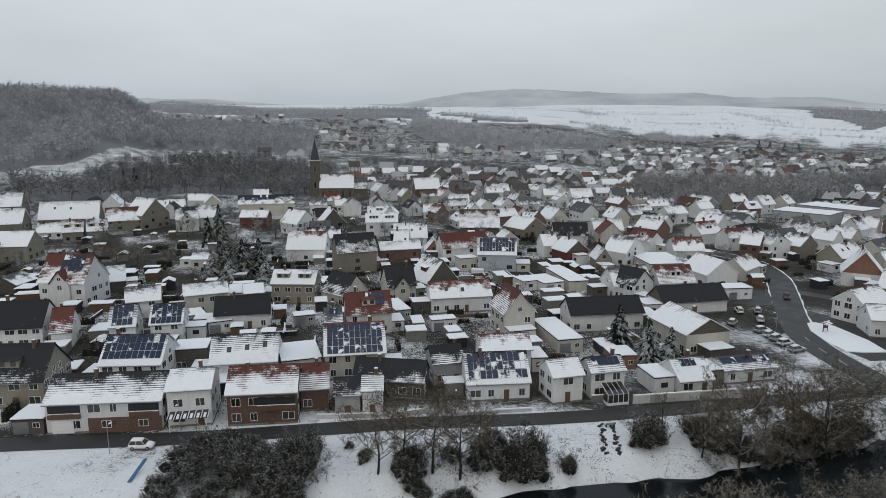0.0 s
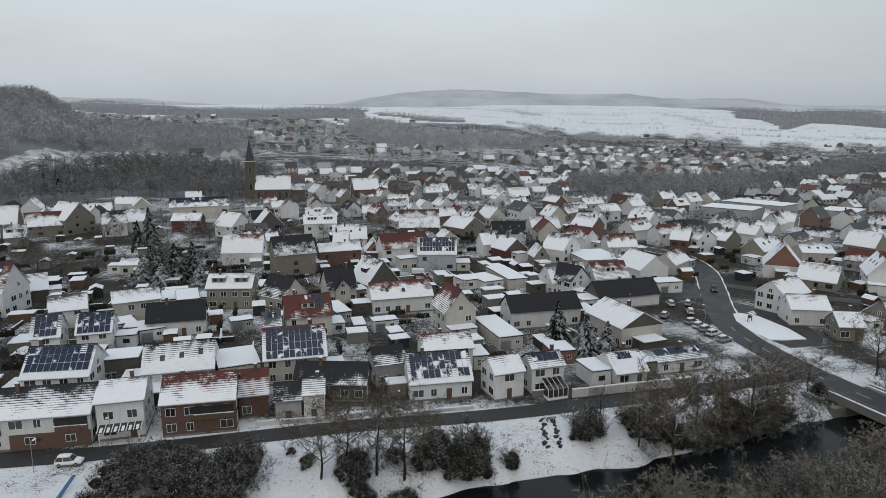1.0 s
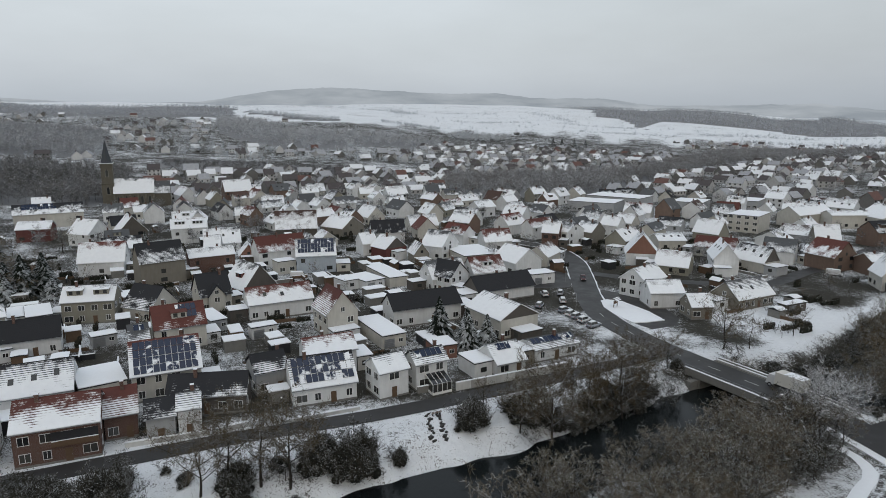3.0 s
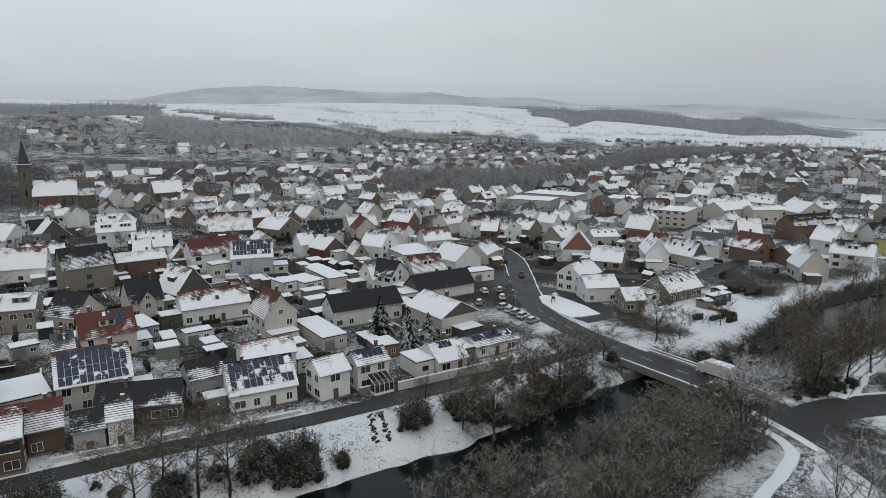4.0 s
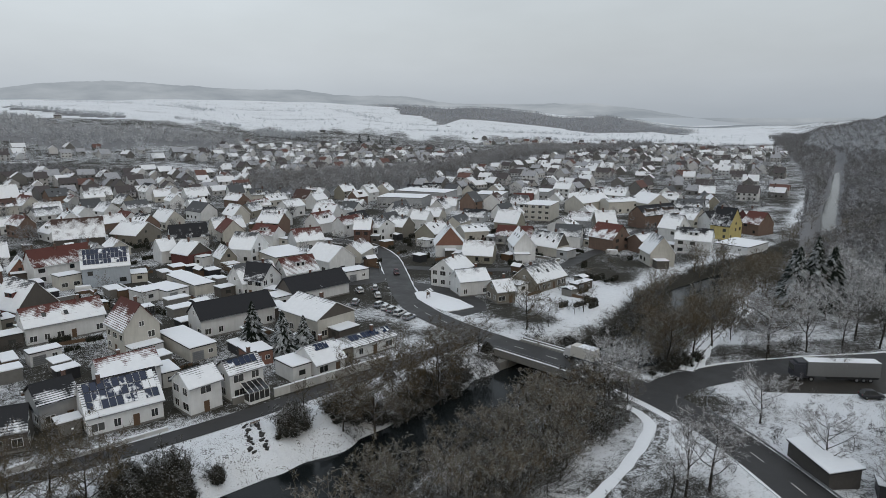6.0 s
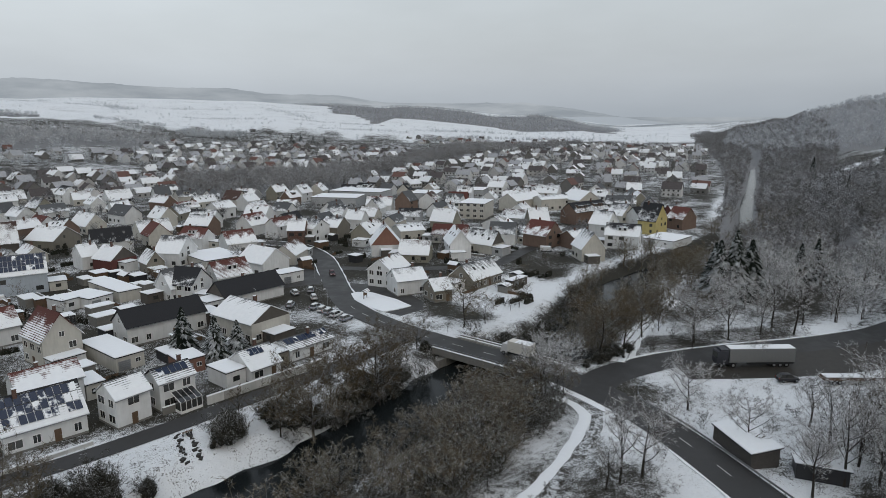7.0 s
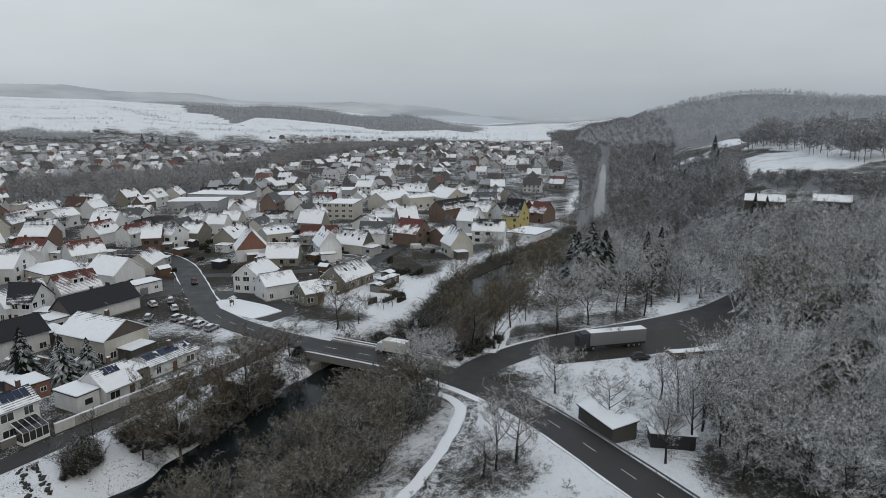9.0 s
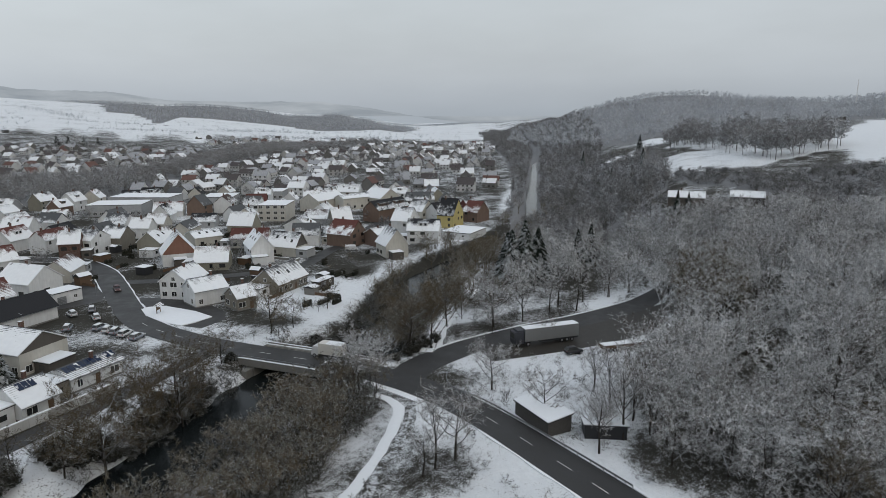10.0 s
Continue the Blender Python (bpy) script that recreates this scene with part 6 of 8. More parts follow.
def scattered_trees(name, label, rows, mat, seed):
    """Single far trees between houses and along field edges, as one object: rows of (az, az, r, r, count, height, height)."""
    rs = np.random.RandomState(seed)
    vs, fs, ts, k = [], [], [], 0
    for a0, a1, r0, r1, count, h0, h1 in rows:
        az = rs.uniform(a0, a1, count)
        r = np.sqrt(rs.uniform(r0 * r0, r1 * r1, count))
        x, y = r * np.sin(np.radians(az)), r * np.cos(np.radians(az))
        ok = (distance_to(RIVER, x, y) > 9) & (distance_to(MAIN, x, y) > 7) & (distance_to(STREET, x, y) > 6)
        for a, b, rot, l, w in FOOTPRINTS:
            ok &= (x - a) ** 2 + (y - b) ** 2 > (min(l, w) / 2 + 2.5) ** 2
        for X, Y, R, Z in zip(x[ok], y[ok], r[ok], height(x[ok], y[ok])):
            v, f = next(q for lim, q in FAR_KINDS if R < lim)[rs.randint(8)]
            th, h = rs.rand() * 6.28, rs.uniform(h0, h1)
            c, s = math.cos(th) * h * 1.15, math.sin(th) * h * 1.15
            vs.append(np.stack([v[:, 0] * c - v[:, 1] * s + X, v[:, 0] * s + v[:, 1] * c + Y, v[:, 2] * h + Z - 0.3], 1))
            fs.append(f + k)
            ts.append(np.full(len(v), rs.uniform(-0.7, 0.7)))
            k += len(v)
    me = tri_mesh(name, np.concatenate(vs), np.concatenate(fs), mat)
    me.attributes.new("tone", "FLOAT", "POINT").data.foreach_set("value", np.concatenate(ts).astype(np.float32))
    tagged(new(name, me), label, "trees", kind="stuff")


# ---------------------------------------------------------------- far houses
def clear(x, y, pad):
    return all((x - a) ** 2 + (y - b) ** 2 > ((max(l, w) + pad) / 2 + 4) ** 2 for a, b, _, l, w in FOOTPRINTS)


rnd = random.Random(11)


def quarter(count, a0, a1, r0, r1, level, rot0):
    made = tries = 0
    while made < count and tries < count * 40:
        tries += 1
        az, r = rnd.uniform(a0, a1), math.sqrt(rnd.uniform(r0 * r0, r1 * r1))
        x, y = r * math.sin(radians(az)), r * math.cos(radians(az))
        if not clear(x, y, 10) or in_woods(az, r) or float(distance_to(RIVER, x, y)) < 22 or float(distance_to(MAIN, x, y)) < 11 or float(distance_to(STREET, x, y)) < 10:
            continue
        made += 1
        l, w = rnd.uniform(9, 15), rnd.uniform(8, 10.5)
        he = rnd.choice((2.9, 3.6, 4.5, 5.4))
        house(x, y, rot0 + rnd.choice((0, 90)) + rnd.uniform(-14, 14), l, w, he, he + w / 2 * rnd.uniform(0.75, 1.05), rnd.choice(("white", "white", "white", "white", "white", "white", "cream", "cream", "grey", "olive", "brown")),
              rnd.choice(("grey", "grey", "black", "black", "red", "brown")), rnd.choice((0.93, 0.88, 0.82, 0.72, 0.6, 0.4, 0.15)), rnd.choice(("", "", "", "sky", "dorm")), level, group="far village houses")


quarter(18, -32, -12, 330, 440, 1, 12)
quarter(58, -12, 18, 240, 465, 1, 12)
quarter(70, 16, 58, 225, 440, 1, 30)

# wall colours pulled towards grey, putting haze into the distant houses
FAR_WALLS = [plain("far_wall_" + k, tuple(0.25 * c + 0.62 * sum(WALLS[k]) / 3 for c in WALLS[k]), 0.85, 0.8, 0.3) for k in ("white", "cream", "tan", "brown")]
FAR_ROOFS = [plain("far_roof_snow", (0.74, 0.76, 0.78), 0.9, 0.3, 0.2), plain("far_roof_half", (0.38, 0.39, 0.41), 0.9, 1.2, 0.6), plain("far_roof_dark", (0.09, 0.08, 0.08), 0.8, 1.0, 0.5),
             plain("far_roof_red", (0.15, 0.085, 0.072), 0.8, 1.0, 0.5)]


def distant_quarters(rows):
    """Hundreds of houses too far off to be told apart, as one object."""
    vs, fs, ms = [], [], []
    taken = []
    for count, a0, a1, r0, r1, rot0 in rows:
        made = tries = 0
        while made < count and tries < count * 30:
            tries += 1
            az, r = rnd.uniform(a0, a1), math.sqrt(rnd.uniform(r0 * r0, r1 * r1))
            x, y = r * math.sin(radians(az)), r * math.cos(radians(az))
            if any((x - a) ** 2 + (y - b) ** 2 < 13.5 ** 2 for a, b in taken) or in_woods(az, r) or float(distance_to(RIVER, x, y)) < 22 or not clear(x, y, 8):
                continue
            made += 1
            taken.append((x, y))
            l, w, he = rnd.uniform(7.5, 12.5), rnd.uniform(7, 9.8), rnd.choice((2.7, 3.2, 4.0, 5.2))
            hr = he + w / 2 * rnd.uniform(0.7, 1.0)
            m = pose(x, y, ground_at(x, y), 0, 0, rot0 + rnd.choice((0, 90)) + rnd.uniform(-12, 12))
            k = (hr - he) / (w / 2)
            roof = [(-l / 2 - 0.3, 0, hr + 0.2), (l / 2 + 0.3, 0, hr + 0.2)]
            roof += [(sx * (l / 2 + 0.3), sy * (w / 2 + 0.4), he - 0.4 * k + 0.2) for sy in (-1, 1) for sx in (-1, 1)]
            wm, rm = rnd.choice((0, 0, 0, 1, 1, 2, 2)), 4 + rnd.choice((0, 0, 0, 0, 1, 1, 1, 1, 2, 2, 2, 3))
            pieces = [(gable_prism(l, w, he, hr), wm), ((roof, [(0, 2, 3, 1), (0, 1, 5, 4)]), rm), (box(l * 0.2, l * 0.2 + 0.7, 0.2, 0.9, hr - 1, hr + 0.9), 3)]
            n = max(2, int(l / 3))
            for sy in (-1, 1):
                for q in ((1.5, 4.2) if he > 5 else (1.5,)):
                    for i in range(n):
                        cx = (i - (n - 1) / 2) * l / n
                        pieces.append((box(cx - 0.6, cx + 0.6, sy * w / 2 - 0.04, sy * w / 2 + 0.04, q - 0.6, q + 0.6), 8))
            for (v, f), mi in pieces:
                b = len(vs)
                vs.extend(tuple(m @ Vector(c)) for c in v)
                fs.extend(tuple(i + b for i in c) for c in f)
                ms.extend([mi] * len(f))
    me = bpy.data.meshes.new("distant_houses")
    me.from_pydata(vs, [], fs)
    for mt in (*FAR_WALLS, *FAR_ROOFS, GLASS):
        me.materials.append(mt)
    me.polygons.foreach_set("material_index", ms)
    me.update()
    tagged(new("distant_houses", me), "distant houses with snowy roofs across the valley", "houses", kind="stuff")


distant_quarters([(26, -24, -13, 1180, 1450, 5), (3, -15.5, -12, 695, 720, 5), (48, -12, -3.4, 760, 1170, 8), (30, -3, 16, 700, 830, 12), (95, -8, 17, 455, 575, 12), (16, -11, 3, 1150, 1420, 5),
                  (170, 14, 36, 630, 1050, 15), (90, 30, 46, 440, 900, 20), (210, 44, 61, 430, 1250, 25), (30, 36, 50, 1250, 1500, 25)])
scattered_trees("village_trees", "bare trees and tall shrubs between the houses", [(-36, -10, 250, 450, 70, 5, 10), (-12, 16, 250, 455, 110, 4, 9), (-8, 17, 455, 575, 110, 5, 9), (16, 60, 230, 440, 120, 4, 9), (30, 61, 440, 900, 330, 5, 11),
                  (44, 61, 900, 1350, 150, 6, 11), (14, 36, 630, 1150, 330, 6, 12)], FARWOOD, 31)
# hillside trees and field hedges wear the haze-paled wood colours
scattered_trees("hillside_trees", "frosted trees between hillside gardens, paled for haze", [(-13, -3, 720, 1200, 260, 6, 12), (-3, 16, 680, 850, 170, 6, 11), (-24, -12, 1150, 1480, 90, 8, 13), (-24, -14, 620, 700, 26, 5, 9), (12, 34, 1150, 1900, 110, 7, 12),
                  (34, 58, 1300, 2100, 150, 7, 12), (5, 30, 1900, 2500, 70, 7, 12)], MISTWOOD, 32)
scattered_trees("field_hedges", "thin hedge rows between snowy fields, paled for haze", [(9, 14, 2150, 2162, 60, 5, 8), (14, 21, 2260, 2272, 80, 5, 8), (17, 24, 1850, 1860, 80, 5, 8), (26, 33, 1900, 1912, 90, 5, 8),
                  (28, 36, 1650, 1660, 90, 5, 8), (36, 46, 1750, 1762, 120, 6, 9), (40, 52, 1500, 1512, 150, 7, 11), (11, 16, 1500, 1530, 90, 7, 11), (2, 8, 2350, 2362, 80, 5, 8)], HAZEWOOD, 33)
house(285, 64, -77, 15, 8, 3.0, 5.4, "dark", "grey", 0.98, "", level=1, group="farm sheds")
house(283, 40, -80, 13, 8, 3.0, 5.2, "dark", "grey", 0.98, "", level=1, group="farm sheds")

# ---------------------------------------------------------------- ridges in the mist


def ridge(name, mat, r, rows, base, label):
    """A far ridge: a curved strip whose crest follows (azimuth, degrees above the horizon)."""
    az = np.arange(rows[0][0], rows[-1][0], 0.25)
    el = np.interp(az, [q[0] for q in rows], [q[1] for q in rows])
    v, f = [], []
    for i, (a, e) in enumerate(zip(az, el)):
        e = e + 0.07 * noise.noise((a * 0.6, r * 0.01, 0)) + 0.05 * noise.noise((a * 3.1, r * 0.01, 4))
        top = 50 + r * math.tan(radians(e))
        for t in (0, 0.35, 0.7, 1):
            rr = r + 500 * t * t
            v.append((rr * math.sin(radians(a)), rr * math.cos(radians(a)), base + (top * (1 + 0.12 * t * t) - base) * t))
    for i in range(len(az) - 1):
        for k in range(3):
            f.append((4 * i + k, 4 * i + 4 + k, 4 * i + 5 + k, 4 * i + 1 + k))
    tagged(new(name, cache_mesh(name, v, f, mat, smooth=True)), label, "hills", kind="structure")


# self-glowing strip with the mist painted into its colour
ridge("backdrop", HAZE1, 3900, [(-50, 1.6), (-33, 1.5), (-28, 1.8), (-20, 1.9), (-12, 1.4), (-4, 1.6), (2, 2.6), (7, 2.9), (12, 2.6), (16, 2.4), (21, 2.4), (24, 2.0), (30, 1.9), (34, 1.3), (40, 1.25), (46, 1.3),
                                (50, 0.8), (54, 0.1), (58, -0.5), (64, -0.8), (72, -0.8)], 60, "glowing backdrop of wooded ridges with painted mist")


# ---------------------------------------------------------------- bridge, walls, yards
def polygon_slab(name, pts, z0, z1, mat, label, category, kind="structure"):
    n = len(pts)
    v = [(x, y, z0) for x, y in pts] + [(x, y, z1) for x, y in pts]
    f = [tuple(range(n - 1, -1, -1)), tuple(range(n, 2 * n))] + [(i, (i + 1) % n, n + (i + 1) % n, n + i) for i in range(n)]
    return tagged(new(name, cache_mesh(name, v, f, mat)), label, category, kind=kind)


def rail_line(line, off):
    t = np.gradient(line, axis=0)
    t /= np.linalg.norm(t, axis=1)[:, None]
    return line + np.stack([-t[:, 1], t[:, 0]], 1) * off


def strip_solid(line, w, z0, z1):
    a, b = rail_line(line, -w / 2), rail_line(line, w / 2)
    n = len(line)
    v = [(*a[i], z0) for i in range(n)] + [(*b[i], z0) for i in range(n)] + [(*a[i], z1) for i in range(n)] + [(*b[i], z1) for i in range(n)]
    f = []
    for i in range(n - 1):
        f += [(2 * n + i, 2 * n + i + 1, 3 * n + i + 1, 3 * n + i), (i, i + 1, 2 * n + i + 1, 2 * n + i), (n + i + 1, n + i, 3 * n + i, 3 * n + i + 1), (n + i, n + i + 1, i + 1, i)]
    f += [(0, 2 * n, 3 * n, n), (n - 1, 2 * n - 1, 4 * n - 1, 3 * n - 1)]
    return v, f


def bridge():
    on = MAIN[(MAIN[:, 1] < 108) & (MAIN[:, 1] > 80)]
    b = root("bridge", *on[len(on) // 2], 0, 0, "concrete road bridge over the river with snowy footway", "bridge")
    inv = Matrix.Translation((-on[len(on) // 2][0], -on[len(on) // 2][1], 0))
    part("deck", cache_mesh("deck", *strip_solid(on, 10.4, -1.0, 0.05), CONC), b, inv)
    for s in (-1, 1):
        edge = rail_line(on, s * 4.6)
        part("footway", cache_mesh("footway", *strip_solid(edge, 1.3, 0.05, 0.24), CONC), b, inv, label="wet concrete footway")
        edge = rail_line(on, s * 4.92)
        part("snow_strip", cache_mesh("snow_strip", *strip_solid(edge, 0.5, 0.243, 0.33), SNOWM), b, inv, label="footway under trodden snow")
        par = rail_line(on, s * 5.25)
        part("parapet", cache_mesh("parapet", *strip_solid(par, 0.3, -0.9, 0.62), CONC), b, inv)
        part("snow_cap", cache_mesh("snow_cap", *strip_solid(par, 0.34, 0.622, 0.72), SNOWM), b, inv)
        rail = []
        for i in range(0, len(par), 1):
            rail.append(tube((*par[i], 0.7), (*par[i], 1.25), 0.03, 0.03, 4))
        part("railing", cache_mesh("railing", *join(rail + [strip_solid(par, 0.06, 1.22, 1.28)]), GREYM), b, inv)
    for k in (1, len(on) - 3):
        p, q = on[k], on[k + 1]
        turn = math.degrees(math.atan2(q[1] - p[1], q[0] - p[0]))
        part("abutment", cache_mesh("abutment", *join([box(-0.9, 0.9, -5.2, 5.2, -5, -0.99), box(-0.6, 0.6, -7.5, -5.0, -5, -1.2), box(-0.6, 0.6, 5.0, 7.5, -5, -1.2)]), CONC), b,
             inv @ pose(p[0], p[1], 0, 0, 0, turn))


bridge()
kerb(SIDE, 4.0, road_side, 6, 30)
walk_edge = rail_line(MAIN[(MAIN[:, 1] < 82) & (MAIN[:, 1] > 60)], -4.7)
tagged(new("pavement", cache_mesh("pavement", *strip_solid(walk_edge, 1.5, -0.1, 0.2), SNOWM)), "snow-covered footway beside the main road", "pavement", kind="structure")
polygon_slab("yard", [(98.4, 169.8), (104.2, 162.3), (107.0, 150.0), (104.0, 137.0), (99.8, 132.0), (92.0, 131.0), (89.0, 142.5)], -0.1, 0.045, ASPHALT, "wet asphalt forecourt round a snowy island", "yard")
polygon_slab("yard", [(77.9, 209.6), (98.2, 206.3), (99.9, 186.8), (91.5, 173.8), (74.7, 177.1)], -0.1, 0.042, ASPHALT, "asphalt street corner by white houses", "yard")
polygon_slab("traffic_island", [(92.8, 157.3), (95.0, 157.8), (98.2, 154.9), (99.7, 144.1), (99.1, 136.2), (93.8, 135.9), (90.2, 136.5), (89.4, 143.3), (90.3, 151.3)], -0.1, 0.26, SNOWM,
             "kerbed traffic island covered with fresh snow", "island")
MUDDY = plain("muddy_wet_gravel", (0.042, 0.038, 0.033), 0.55, 0.7, 0.6)
ribbon("parking_strip", spline([(116, 67), (123, 61.8), (131, 56.2), (140, 50.8), (149, 46.4), (158, 43.5), (170, 41)], 2), 6.8, 0.045, MUDDY, "dark wet lorry parking strip", "parking")


def riverside_wall(x0, y0, x1, y1, hgt):
    n = max(3, int(math.hypot(x1 - x0, y1 - y0) / 3.2))
    turn = math.degrees(math.atan2(y1 - y0, x1 - x0))
    w = root("garden_wall", x0, y0, 0, turn, "rendered garden wall with snow on its coping", "wall", "garden walls")
    seg = math.hypot(x1 - x0, y1 - y0) / n
    for i in range(n):
        part("wall_panel", cache_mesh("wall_panel", *box(i * seg + 0.02, (i + 1) * seg - 0.02, -0.12, 0.12, -0.3, hgt), WALL), w, None,
             (*[(0.58, 0.58, 0.56), (0.36, 0.35, 0.33), (0.5, 0.5, 0.48)][i % 3], 1))
    part("snow_coping", cache_mesh("snow_coping", *box(0, n * seg, -0.17, 0.17, hgt, hgt + 0.16), SNOWM), w)


riverside_wall(34.5, 109.4, 60.3, 113.2, 1.6)
riverside_wall(-21.8, 103.2, -9.2, 104.1, 0.8)
riverside_wall(-8.2, 104.1, -2.4, 105.5, 0.9)
riverside_wall(1.1, 104.4, 15.7, 106.4, 0.6)


def conservatory(x, y, rot):
    c = root("conservatory", x, y, 0, rot, "white-framed glass conservatory against the house wall", "conservatory")
    bars = []
    for i in range(5):
        px = -2 + i
        bars += [box(px - 0.05, px + 0.05, -1.55, -1.45, 0, 2.1), tube((px, -1.5, 2.1), (px, 1.6, 3.1), 0.06, 0.06, 4)]
    bars += [box(-2.05, 2.05, -1.56, -1.44, 2.05, 2.17), box(-2.05, 2.05, -1.56, -1.44, 0, 0.5), box(-2.06, -1.94, -1.5, 1.6, 0, 0.5), box(1.94, 2.06, -1.5, 1.6, 0, 0.5)]
    part("glazing_bars", cache_mesh("glazing_bars", *join(bars), WHITE), c)
    part("glass", cache_mesh("glass", *join([box(-1.95, 1.95, -1.51, -1.49, 0.5, 2.05), box(-2.0, -1.98, -1.5, 1.6, 0.5, 2.1), box(1.98, 2.0, -1.5, 1.6, 0.5, 2.1)]), GLASS), c)
    part("roof_glass", cache_mesh("roof_glass", *prism([(-1.6, 2.12), (1.6, 3.14), (1.6, 3.17), (-1.6, 2.15)], -2.0, 2.0), GLASS), c)
    part("ridge_bar", cache_mesh("ridge_bar", *join([tube((-2 + i, -1.55, 2.19), (-2 + i, 1.6, 3.21), 0.05, 0.05, 4) for i in range(5)]), WHITE), c)


conservatory(31.4, 110.4, 12)


def hut(x, y, rot, l, w, h, mat, label, brick_end=False):
    e = root("shed", x, y, 0, rot, label, "shed", "road side sheds")
    part("wall", cache_mesh("wall", *prism([(-w / 2, 0), (w / 2, 0), (w / 2, h - 0.5), (-w / 2, h)], -l / 2, l / 2), mat), e)
    part("roof", cache_mesh("roof", *prism([(-w / 2 - 0.3, h), (w / 2 + 0.3, h - 0.58), (w / 2 + 0.3, h - 0.43), (-w / 2 - 0.3, h + 0.15)], -l / 2 - 0.3, l / 2 + 0.3), DARKM), e)
    part("snow_layer", cache_mesh("snow_layer", *prism([(-w / 2 - 0.25, h + 0.153), (w / 2 + 0.25, h - 0.425), (w / 2 + 0.25, h - 0.28), (-w / 2 - 0.25, h + 0.3)], -l / 2 - 0.25, l / 2 + 0.25), SNOWM), e)
    if brick_end:
        for s in (-1, 1):
            part("end_wall", cache_mesh("end_wall", *prism([(-w / 2 + 0.02, 0), (w / 2 - 0.02, 0), (w / 2 - 0.02, h - 0.55), (-w / 2 + 0.02, h - 0.05)], -0.06, 0.06), BRICK), e, pose(s * l / 2, 0, 0), None, "brick end wall")
    d = part("door", DOOR, e, pose(l / 2 + 0.07, 0, 0, 0, 0, 90))
    part("handle", HANDLE, d)


hut(92.6, 41.2, 61, 9.4, 4.6, 3.0, plain("dark_boards", (0.075, 0.07, 0.065), 0.8, 2.5, 0.4), "long dark boarded shed with a snow-covered pent roof")
hut(94.4, 31.2, -61, 6.6, 3.8, 2.3, DARKM, "low dark timber shed half hidden by trees")


def kiosk(x, y, rot):
    k = root("notice_shelter", x, y, 0.26, rot, "small timber notice shelter with snowy gable roof", "shelter")
    for sx in (-0.9, 0.9):
        part("post", cache_mesh("post", *box(-0.08, 0.08, -0.08, 0.08, 0, 2.0), WOODM), k, pose(sx, 0, 0))
    part("board", cache_mesh("board", *box(-0.8, 0.8, -0.04, 0.04, 0.9, 1.8), WOODM), k)
    sl = slab(2.6, 0.9, 0.6, 0.1)
    for turn in (0, 180):
        part("roof_slope", sl, k, pose(0, 0, 2.65, 0, 0, turn), (*TILES["brown"], 0.9))


kiosk(93.3, 150.3, 30)

# ---------------------------------------------------------------- vehicles
WHEEL = cache_mesh("tyre", *tube((0, -0.1, 0), (0, 0.1, 0), 0.32, 0.32, 14), BLACKM)
RIM = cache_mesh("rim", *tube((0, -0.115, 0), (0, 0.115, 0), 0.19, 0.19, 10), GREYM)
PAINTS = {}


def paint(col):
    if col not in PAINTS:
        PAINTS[col] = plain("car_paint_%d" % len(PAINTS), col, 0.3, 2, 0.1, 0.0, 0.5)
    return PAINTS[col]


def wheels(e, xs, half, r=0.32):
    for wx in xs:
        for s in (-1, 1):
            o = part("wheel", WHEEL, e, Matrix.Translation((wx, s * half, r)) @ Matrix.Diagonal((r / 0.32, 1, r / 0.32, 1)))
            part("rim", RIM, o)


def loft(rings):
    """A closed skin through rings of points, all of one length."""
    n = len(rings[0])
    v = [p for r in rings for p in r]
    f = [tuple(range(n - 1, -1, -1)), tuple(range(len(v) - n, len(v)))]
    for j in range(len(rings) - 1):
        f += [(j * n + i, j * n + (i + 1) % n, (j + 1) * n + (i + 1) % n, (j + 1) * n + i) for i in range(n)]
    return v, f


